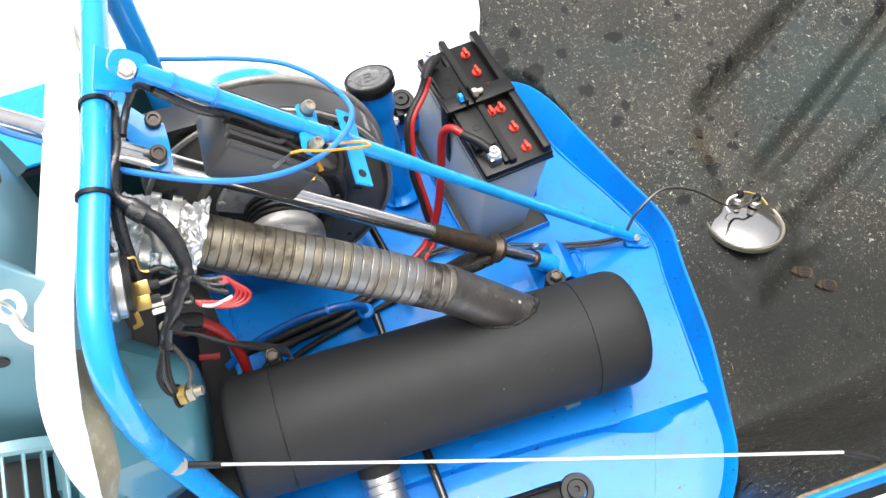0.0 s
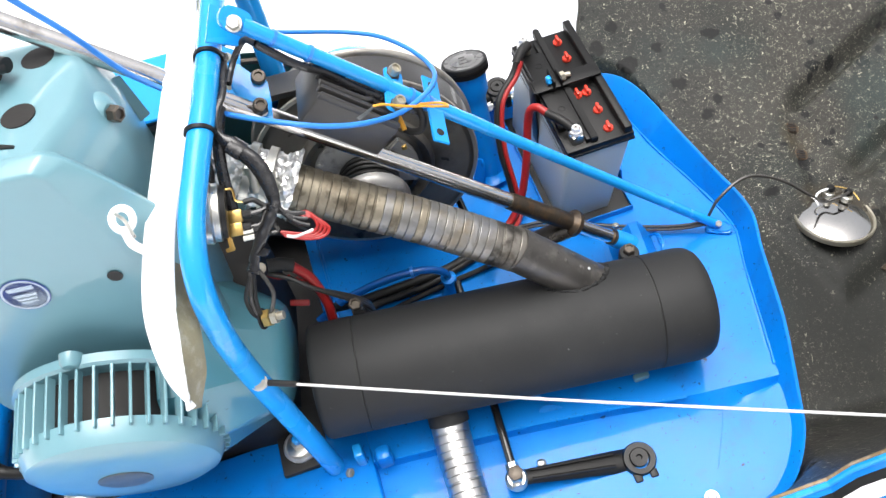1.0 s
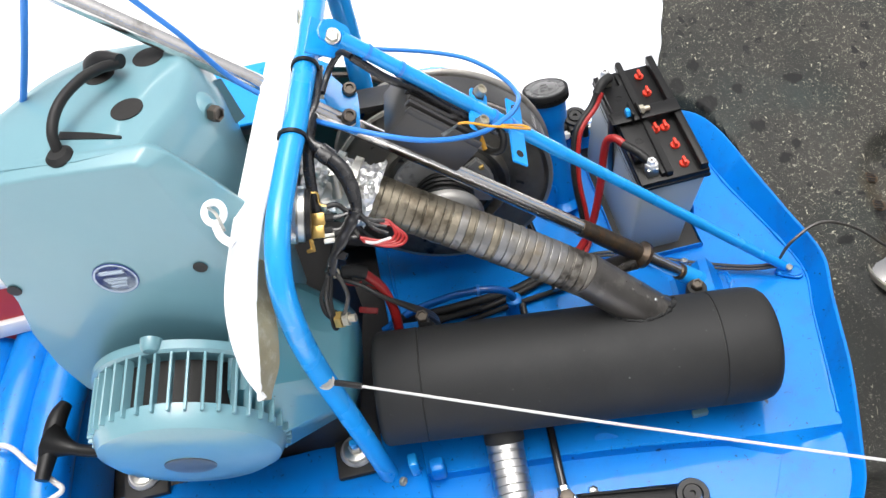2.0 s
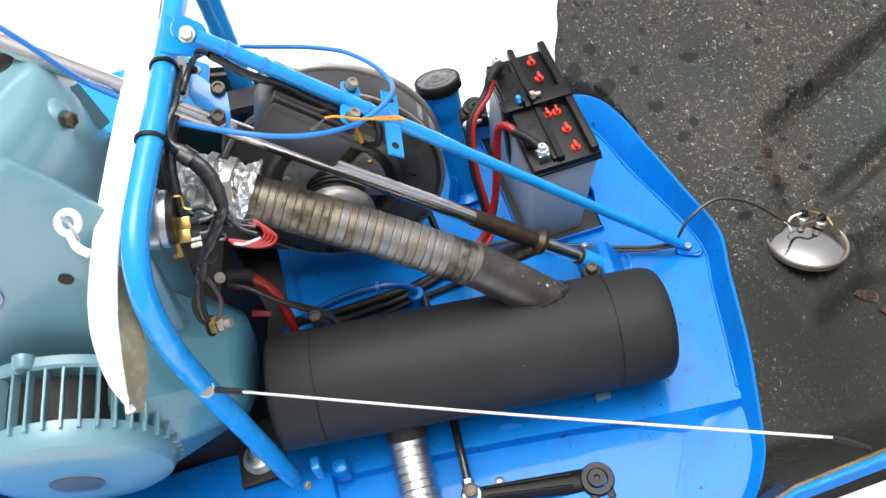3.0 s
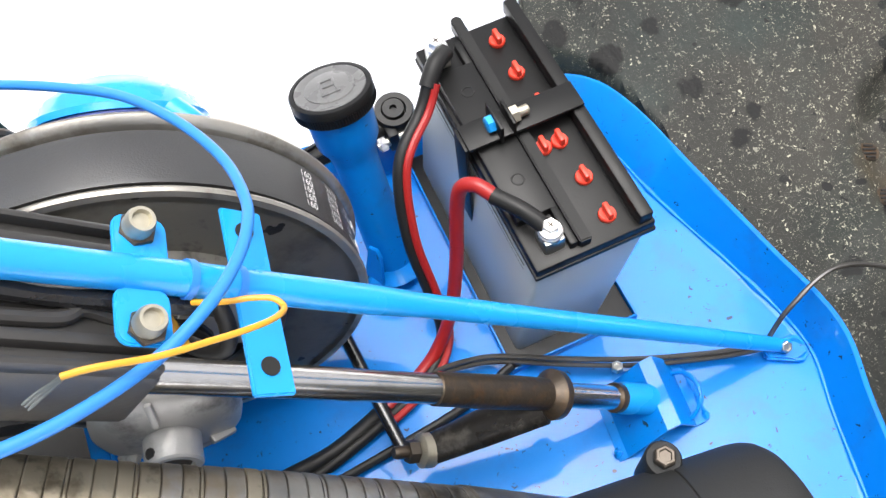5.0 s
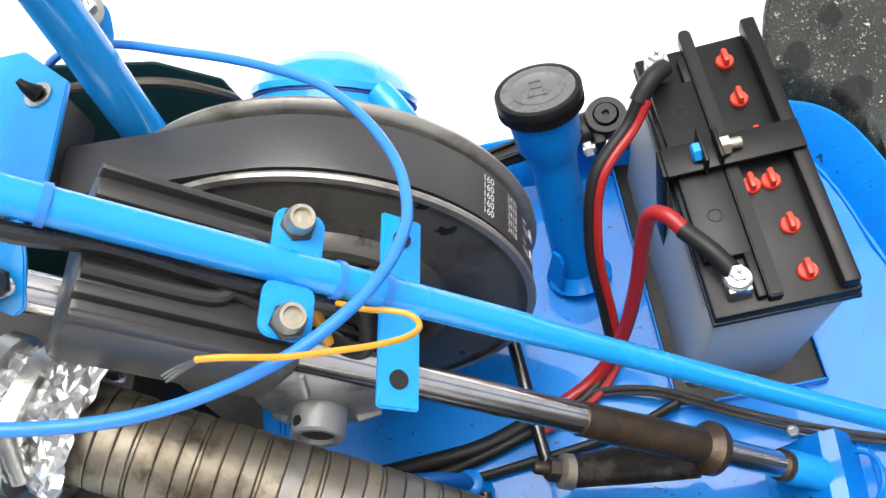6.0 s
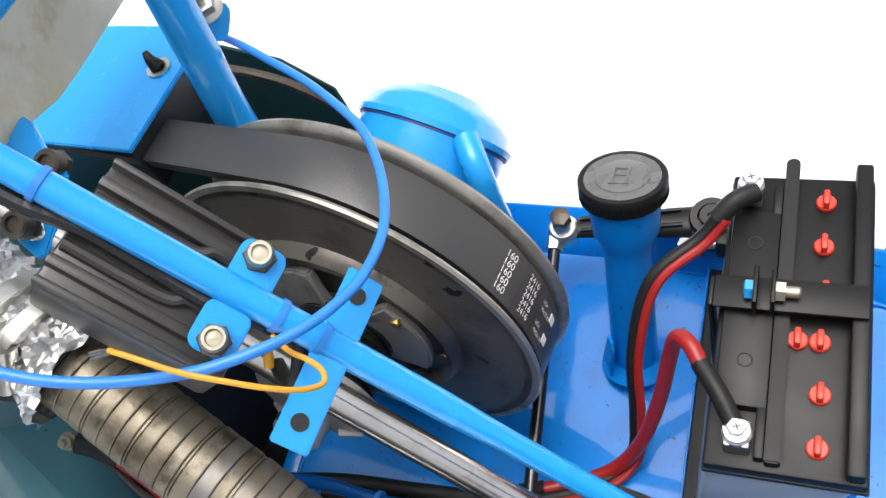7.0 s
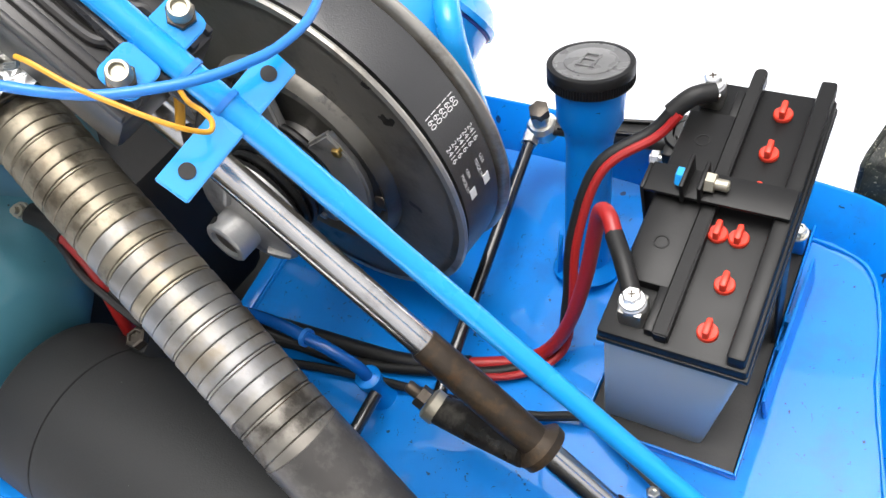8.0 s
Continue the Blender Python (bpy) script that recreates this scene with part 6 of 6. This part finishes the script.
    part("mark_bar", block((q.x - 0.013, q.y - 0.0016, q.z + 0.008), (q.x + 0.013, q.y - 0.0006, q.z + 0.013), 0), SILVER, mk)
    # ignition lead between two rubber boots
    part("ignition_lead", tube([V(-0.217, 0.632, 0.922), V(-0.219, 0.645, 0.944), V(-0.214, 0.672, 0.955), V(-0.200, 0.702, 0.957), V(-0.186, 0.722, 0.953), V(-0.176, 0.735, 0.946)], 0.0052, 8, 14), RUBBER, e)
    part("grommet", lathe(V(-0.217, 0.632, 0.922), (0, -0.1, 1), [(0, 0.013), (0.006, 0.013), (0.010, 0.009)], 20), RUBBER, e)
    part("spark_boot", tube([V(-0.172, 0.737, 0.947), V(-0.188, 0.745, 0.946), V(-0.206, 0.752, 0.938), V(-0.212, 0.754, 0.925)], [0.0075 + 0.0032 * smoothstep(4, 12, k) for k in range(25)], 8, 16), RUBBER, e)
    # shadow in the cover's gap, painted as a flat black crescent
    part("gap_shadow", plate([(-0.225, 0.655), (-0.16, 0.643), (-0.16, 0.646), (-0.19, 0.657), (-0.225, 0.666)], 0.002, pose(0, 0, 0.9285), 0), RUBBER, e)
    # carburettor rubber behind the shroud
    part("intake_rubber", lathe(V(-0.105, 0.725, 0.775), V(1, 0.1, -0.1), [(0, 0.032), (0.02, 0.034), (0.024, 0.028), (0.044, 0.028), (0.048, 0.033), (0.062, 0.033), (0.066, 0.02)], 28), RUBBER, e)
    part("sump", block((-0.36, 0.60, 0.36), (-0.06, 0.86, 0.56), 0.02), DARK, e)
    return e


SHIFT[0] = ENGINE_TURN
make_engine()
SHIFT[0] = None


def make_pull_handle():
    t = thing("pull_start_handle", "black T-shaped recoil starter handle on a white cord", "handle", at=(-0.44, 0.61, 0.46))
    part("grip", tube([V(-0.428, 0.668, 0.492), V(-0.437, 0.646, 0.494), V(-0.446, 0.614, 0.488), V(-0.457, 0.570, 0.482)], [0.0088 + 0.0042 * math.sin(math.pi * k / 24) for k in range(25)], 8, 16), BLACK, t)
    part("stem", tube([V(-0.444, 0.618, 0.488), V(-0.425, 0.607, 0.486), V(-0.400, 0.596, 0.484), V(-0.372, 0.588, 0.484)], [0.008 + 0.018 * (1 - min(1, k / 13)) ** 1.6 for k in range(25)], 8, 14), BLACK, t)
    part("cord", tube([V(-0.60, 0.650, 0.475), V(-0.551, 0.648, 0.472), V(-0.515, 0.638, 0.470), V(-0.482, 0.604, 0.470), V(-0.450, 0.574, 0.468), V(-0.440, 0.560, 0.462), V(-0.470, 0.548, 0.460)], 0.0036, 8, 8), ROPE, t)
    part("cord_end", tube([V(-0.372, 0.588, 0.484), V(-0.33, 0.58, 0.49)], 0.0036, 2, 8), ROPE, t)


make_pull_handle()


def rubber_mount(x, y):
    t = thing("engine_mount", "black steel engine mount with zinc bolt and washer", "engine mount", group="engine mounts", at=(x, y, 0.398))
    part("bracket", block((x - 0.030, y - 0.032, 0.398), (x + 0.032, y + 0.055, 0.408), 0.003), DARK, t)
    part("rubber", lathe(V(x, y, 0.406), (0, 0, 1), [(0, 0.022), (0.006, 0.023), (0.010, 0.020)], 28), CAST, t)
    part("washer", lathe(V(x, y, 0.416), (0, 0, 1), [(0, 0.017), (0.002, 0.017), (0.003, 0.015)], 28), ZINC, t)
    hexbolt(t, (x, y, 0.419), (0, 0, 1), 0.010, 0.009, 0, ZINC)
    part("stud", lathe(V(x, y, 0.426), (0, 0, 1), [(0, 0.006), (0.010, 0.006), (0.012, 0.004)], 14), BLUE_TUBE, t)


rubber_mount(-0.064, 0.540)
rubber_mount(-0.353, 0.582)


# ---- white cockpit panel ----
def make_panel():
    p = thing("cockpit_panel", "white fibreglass cockpit panel with rough cut edge behind the frame hoop", "panel", at=(-0.06, 0.6, 0.74))
    rear = smooth_path([V(0.006, 0.973, 0.865), V(-0.006, 0.863, 0.868), V(-0.028, 0.766, 0.865), V(-0.060, 0.666, 0.845), V(-0.090, 0.591, 0.815), V(-0.108, 0.535, 0.785), V(-0.105, 0.484, 0.760), V(-0.090, 0.452, 0.742)], 10)
    front = smooth_path([V(0.020, 0.92, 0.87), V(0.008, 0.80, 0.875), V(-0.008, 0.72, 0.872), V(-0.030, 0.640, 0.862), V(-0.055, 0.575, 0.842), V(-0.072, 0.520, 0.815), V(-0.082, 0.475, 0.785), V(-0.094, 0.450, 0.745)], 10)
    t = 0.005

    def sheet(off, w0=0.0, w1=1.0):
        rows = []
        for i, (a, b) in enumerate(zip(rear, front)):
            jag = (0.03 + 0.13 * smoothstep(38, 55, i)) * noise.noise(V(i * 1.7, 3, 0))
            rows.append([a + (b - a) * min(1.0, w0 + (w1 - w0) * k / 6 + (jag if k == 6 else 0)) + off for k in range(7)])
        return rows
    n = (front[20] - rear[20]).cross(rear[30] - rear[20]).normalized()
    n = n if n.dot(V(-0.1, -0.6, 0.8)) > 0 else -n
    for nm, o, mt, lb in (("outer_face", V(0, 0, 0), WHITE, ""), ("inner_face", V(0, 0.004, -0.005), RAW, "raw greenish fibreglass back")):
        bm = bmesh.new()
        vs = [[bm.verts.new(q) for q in r] for r in sheet(o)]
        for a, b in zip(vs, vs[1:]):
            for k in range(6):
                bm.faces.new((a[k], a[k + 1], b[k + 1], b[k]))
        part(nm, finish(bm, angle=70), mt, p, lb)
    edge = [q + V(0, 0.002, -0.0025) for q in front]
    cut = int(len(edge) * 0.72)
    part("front_edge", finish(sweep(edge[:cut + 1], 0.0028, 8)), WHITE, p)
    part("cut_edge", finish(sweep(edge[cut:], [0.0020 + 0.002 * abs(noise.noise(q * 160)) for q in edge[cut:]], 8)), WHITE, p, "rough cut edge")
    back = bmesh.new()
    k0 = int(len(edge) * 0.62)
    rows = []
    for i, q in enumerate(edge[k0:]):
        w = smoothstep(0, 12, i) * (1 - 0.75 * smoothstep(len(edge) - k0 - 10, len(edge) - k0, i))
        rows.append([back.verts.new(q + V(0.014 * w * s, 0.014 * s, -0.026 * s - 0.002)) for s in (0, 0.5, 1)])
    for a, b in zip(rows, rows[1:]):
        for k in range(2):
            back.faces.new((a[k], a[k + 1], b[k + 1], b[k]))
    part("raw_return", finish(back), RAWD, p, "raw olive fibreglass inside with cut edge")
    part("rear_edge", finish(sweep([q + V(0, 0.002, -0.0025) for q in rear], 0.0028, 8)), WHITE, p)
    # upright front sheet below the hoop, raw side to the front
    m = frame_of(V(0.016, 0.85, 0.80), V(-0.09, 1, 0), V(1, 0.09, 0))
    part("front_sheet", plate([(0.085, -0.012), (0.0, -0.003), (-0.025, 0.001), (-0.072, 0.018), (-0.13, 0.050), (-0.13, 0.066), (0.0, 0.066), (0.085, 0.066)], 0.004, m), RAW, p, "dirty raw fibreglass sheet")
    return p


make_panel()


def make_latch():
    l = thing("rubber_latch", "white rubber hook latch with a wire ring on the cockpit panel", "latch", at=(-0.11, 0.62, 0.80))
    c = V(-0.091, 0.590, 0.861)
    ring = [c + V(0.0092 * math.cos(a), 0.008 * math.sin(a), 0.006 * math.sin(a)) for a in [2 * math.pi * k / 24 for k in range(25)]]
    part("ring", finish(sweep(ring, 0.0036, 10)), WHITE, l)
    part("strap", tube([c + V(-0.001, -0.010, -0.007), c + V(0.002, -0.020, -0.013), c + V(0.012, -0.030, -0.016)], 0.0042, 6, 12, flat=0.5), WHITE, l)
    part("wire_ring", tube([c + V(-0.004, 0.004, 0.005), c + V(0.004, -0.008, 0.006), c + V(0.008, -0.022, -0.004)], 0.0016, 8, 8), ZINC, l)


make_latch()


# ---- switch and wiring by the hoop ----
def make_switch():
    r = thing("ignition_switch", "round switch body with brass terminals and black leads", "switch", at=(0.0, 0.6, 0.77))
    c = V(-0.018, 0.606, 0.812)
    ax = V(1.0, -0.1, -0.25).normalized()
    part("body", lathe(c - ax * 0.02, ax, [(0, 0.028), (0.014, 0.030), (0.016, 0.028), (0.022, 0.028), (0.024, 0.024)], 36), ZINC, r)
    part("insulator", lathe(c + ax * 0.003, ax, [(0, 0.026), (0.005, 0.025), (0.006, 0.02)], 30), BLACK, r)
    # stamped brass contacts: a hooked tongue, two folded tabs and a corner clip
    hook = [V(-0.006, 0.622, 0.823), V(0.001, 0.621, 0.820), V(0.001, 0.613, 0.813), V(0.007, 0.610, 0.811)]
    part("contact_hook", tube(hook, 0.0016, 6, 8, flat=0.45), BRASS, r)
    for p in (V(-0.0066, 0.6021, 0.8035), V(-0.0098, 0.5925, 0.7962)):
        t = part("terminal", block((-0.006, -0.0065, -0.0025), (0.009, 0.0065, 0.0025), 0.0015, frame_of(p, V(1, -0.1, -0.1), V(0, -0.6, 0.8))), BRASS, r)
        part("crimp", tube([p + V(0.009, 0, -0.001), p + V(0.017, -0.001, -0.002)], 0.0042, 2, 10), RUBBER, t)
    part("corner_clip", plate([(-0.010, -0.003), (0.012, -0.003), (0.012, 0.002), (-0.006, 0.003), (-0.006, 0.009), (-0.010, 0.009)], 0.0014, frame_of(V(-0.0165, 0.587, 0.789), V(0, 0.7, 0.6), V(0.8, -0.4, 0.5))), BRASS, r)
    for k, p in enumerate((V(-0.003, 0.5890, 0.7925), V(-0.004, 0.5845, 0.7885))):
        t = part("terminal", tube([p, p + V(0.012, -0.0008, -0.0006)], 0.0028, 3, 10), ZINC, r, "bright crimped terminal")
        part("crimp", tube([p + V(0.011, -0.001, -0.001), p + V(0.027, -0.002, -0.001)], 0.0036, 3, 10), RUBBER, t)
    knot = V(0.0330, 0.6000, 0.8010)
    for k, p in enumerate((V(0.007, 0.610, 0.810), V(0.008, 0.601, 0.802), V(0.006, 0.5915, 0.795), V(0.020, 0.5870, 0.791), V(0.020, 0.5830, 0.788))):
        o = V(0, 0.0024 * (2 - k), 0.0016 * (2 - k))
        part("lead", tube([p, p + V(0.010, -0.0005, -0.0005), knot + o + V(-0.008, -0.001, -0.001), knot + o * 0.6], 0.0027 if k < 2 else 0.0020, 6, 8), (RUBBER, TAPE, GREYWIRE, RUBBER, GREYWIRE)[k], r)
    w = thing("red_leads", "red and white leads folded back to a taped point", "wire", at=(0.06, 0.58, 0.77))
    for k in range(4):
        o = V(-0.0010 * k, 0.0014 * k - 0.002, 0.0012 * k - 0.002)
        i = V(-0.0022 * k, 0, 0)
        part("lead", tube([V(0.0560, 0.5885, 0.7915) + o, V(0.0650, 0.5868, 0.7897) + o, V(0.0715, 0.5815, 0.7862) + o + i * 0.4, V(0.0765, 0.5745, 0.7805) + o + i, V(0.0700, 0.5702, 0.7772) + o * 1.1 + i, V(0.0550, 0.5715, 0.7782) + o, V(0.0340, 0.5790, 0.7842) + o * 0.8], 0.0017, 8, 8), REDCABLE, w)
    part("white_lead", tube([V(0.036, 0.5760, 0.7830), V(0.043, 0.5735, 0.7812), V(0.052, 0.5738, 0.7806), V(0.062, 0.5748, 0.7808)], 0.0016, 6, 8), ROPE, w, "white lead")
    for k in range(3):
        part("sleeve", tube([V(0.0350, 0.5990, 0.8000) + V(0, 0.002, 0.002) * (k - 1), V(0.0470, 0.5915 - 0.003 * k, 0.7940 - 0.002 * k), V(0.0600, 0.5890 - 0.005 * k, 0.7915 - 0.004 * k)], [0.0030 - 0.0007 * q / 12 for q in range(13)], 6, 10), TAPE, w, "black taped sleeve")
    h = thing("wire_harness", "taped black wiring harness tied to the frame hoop", "wiring", at=(0.0, 0.6, 0.72))
    trunk = [V(0.030, 0.751, 0.868), V(0.025, 0.724, 0.868), V(0.020, 0.699, 0.867), V(0.009, 0.680, 0.863), V(0.006, 0.664, 0.852), V(0.016, 0.652, 0.842), V(0.0292, 0.6370, 0.8300), V(0.0347, 0.6225, 0.8185), V(0.0356, 0.6065, 0.8060), V(0.0325, 0.5975, 0.7985)]
    part("trunk", tube(trunk, [0.0040 + 0.0048 * smoothstep(0.36, 0.60, k / 72) - 0.0028 * smoothstep(0.76, 1, k / 72) + 0.0012 * noise.noise(Vector((k * 0.22, 0.5, 2.0))) for k in range(73)], 8, 14, flat=0.62), TAPE, h)
    part("tape_end", tube([V(0.013, 0.655, 0.8445), V(0.022, 0.6462, 0.8375)], [0.0100, 0.0104, 0.0102, 0.0098], 3, 12, flat=0.66), TAPE, h)
    part("tape_flap", plate([(-0.004, -0.005), (0.011, -0.004), (0.013, 0.003), (-0.004, 0.006)], 0.0006, frame_of(V(0.006, 0.572, 0.779), V(0.7, -0.6, 0.2), V(0.2, -0.5, 0.8))), TAPE, h)
    part("branch", tube([V(0.0335, 0.597, 0.8075), V(0.0270, 0.590, 0.8000), V(0.0137, 0.5800, 0.7890), V(0.001, 0.5730, 0.7745), V(-0.007, 0.5640, 0.7610)], [0.0060 + 0.0022 * noise.noise(Vector((k * 0.25, 1.5, 0.3))) for k in range(33)], 8, 12, flat=0.75), TAPE, h)
    for k, pts in enumerate(((V(-0.007, 0.566, 0.763), V(-0.0165, 0.5560, 0.7530), V(-0.0235, 0.5500, 0.7410), V(-0.0235, 0.5430, 0.7260), V(-0.018, 0.540, 0.714)),
                             (V(-0.009, 0.565, 0.763), V(-0.0145, 0.5555, 0.7510), V(-0.0190, 0.5490, 0.7390), V(-0.0195, 0.5425, 0.7240), V(-0.017, 0.540, 0.714)),
                             (V(-0.006, 0.565, 0.762), V(-0.0110, 0.5550, 0.7500), V(-0.0150, 0.5480, 0.7370), V(-0.0165, 0.5420, 0.7230), V(-0.016, 0.540, 0.714)),
                             (V(-0.003, 0.566, 0.763), V(0.0020, 0.5560, 0.7530), V(0.0035, 0.5480, 0.7390), V(-0.0040, 0.5410, 0.7240), V(-0.013, 0.539, 0.714)))):
        part("earth_lead", tube(pts, 0.0023, 8, 8), (RUBBER, GREYWIRE, RUBBER, GREYWIRE)[k], h)
    part("side_run", tube([V(0.012, 0.70, 0.85), V(0.004, 0.67, 0.845), V(-0.002, 0.64, 0.832), V(-0.006, 0.61, 0.80)], 0.006, 8, 10), TAPE, h)
    g = thing("ground_bolt", "brass earth bolt with nuts on the frame hoop", "bolt", at=(-0.015, 0.513, 0.72))
    a = V(1.0, -0.25, 0.15).normalized()
    p = V(-0.018, 0.541, 0.713)
    part("lug", lathe(p, a, [(0, 0.011), (0.002, 0.011)], 18), RUBBER, g)
    part("nut", lathe(p + a * 0.003, a, [(0, 0.0095), (0.007, 0.0095)], 6), BRASS, g)
    part("nut", lathe(p + a * 0.011, a, [(0, 0.008), (0.006, 0.008)], 6), ZINCY, g)
    part("stud", lathe(p + a * 0.016, a, [(0, 0.0045), (0.008, 0.0045)], 12), ZINCY, g)
    s = thing("starter_cable", "thick red starter cable with black boot and bolted lug", "cable", at=(0.0, 0.63, 0.60))
    q = V(-0.025, 0.667, 0.628)
    part("lug_bolt", lathe(q, (0.2, -0.5, 0.8), [(0, 0.0066), (0.003, 0.0066), (0.003, 0.005), (0.007, 0.005), (0.007, 0.003), (0.011, 0.0026)], 12), ZINCY, s)
    part("boot", tube([q + V(0.008, 0.0, 0.0), q + V(0.022, 0.0, -0.004), q + V(0.036, -0.002, -0.012)], 0.0082, 6, 12), RUBBER, s)
    part("cable", tube([q + V(0.034, -0.002, -0.012), q + V(0.050, -0.010, -0.040), q + V(0.056, -0.024, -0.085), q + V(0.050, -0.034, -0.14)], 0.0060, 8, 12), REDCABLE, s)
    for k in range(3):
        o = V(0.0, 0.004 * k - 0.004, -0.006 * k)
        part("lead", tube([q + V(0.004, 0.004, -0.014) + o, q + V(0.026, -0.004, -0.026) + o, q + V(0.050, -0.016, -0.046) + o, V(0.075, 0.640 + 0.004 * k, 0.520), V(0.078, 0.660, 0.45)], 0.0030, 8, 8), GREYWIRE, s)
    for k in range(4):
        o = V(0.008 * k, -0.002 * k, -0.003 * k)
        part("thin_lead", tube([q + V(0.002, 0.002, -0.020) + o, q + V(0.014, -0.004, -0.026) + o * 1.3, q + V(0.028, -0.006, -0.022 - 0.004 * k) + o], 0.0011, 6, 6), REDCABLE, s)
    part("connector", block((-0.012, -0.004, -0.004), (0.012, 0.004, 0.004), 0.0015, frame_of(V(-0.002, 0.660, 0.545), V(1, -0.25, -0.2), V(0.3, -0.6, 0.8))), REDCABLE, s, "small red plastic connector")


make_switch()


# ---- body side by the engine ----
def make_seat():
    b = thing("padded_seat", "blue vinyl seat front with padded rolls and stitched seams", "seat", at=(-0.55, 0.7, 0.26))
    for k in range(5):
        o = V(-0.468 - 0.062 * k, 0.0, -0.004 * k)
        pts = [o + V(0.028, 0.90, 0.425), o + V(0.010, 0.80, 0.430), o + V(-0.012, 0.68, 0.425), o + V(-0.030, 0.56, 0.405), o + V(-0.042, 0.48, 0.37), o + V(-0.048, 0.44, 0.30)]
        part("roll", tube(pts, 0.0345, 8, 24), BLUE, b)
    part("base", block((-0.80, 0.42, 0.26), (-0.46, 0.92, 0.40), 0.02), BLUE, b)
    w = thing("body_stripe", "red painted body side with white pinstripes behind the engine", "body panel", at=(-0.63, 0.86, 0.26))
    part("red_band", block((-0.85, 0.838, 0.26), (-0.470, 0.88, 0.560), 0.006), STRIPE, w)
    part("white_band", block((-0.85, 0.828, 0.46), (-0.468, 0.84, 0.490), 0.004), WHITE, w)
    part("white_band", block((-0.85, 0.835, 0.556), (-0.468, 0.885, 0.570), 0.004), WHITE, w)
    part("upper_side", block((-0.85, 0.84, 0.568), (-0.46, 0.90, 0.66), 0.02), TEAL, w)
    r = thing("control_cables", "blue sheathed control cables rising to the handlebar", "cable", at=(-0.3, 0.85, 0.5))
    part("cable", tube([V(-0.185, 0.75, 1.06), V(-0.193, 0.75, 1.043), V(-0.237, 0.75, 0.961), V(-0.288, 0.75, 0.873)], 0.0036, 8, 10), CABLE, r)


make_seat()
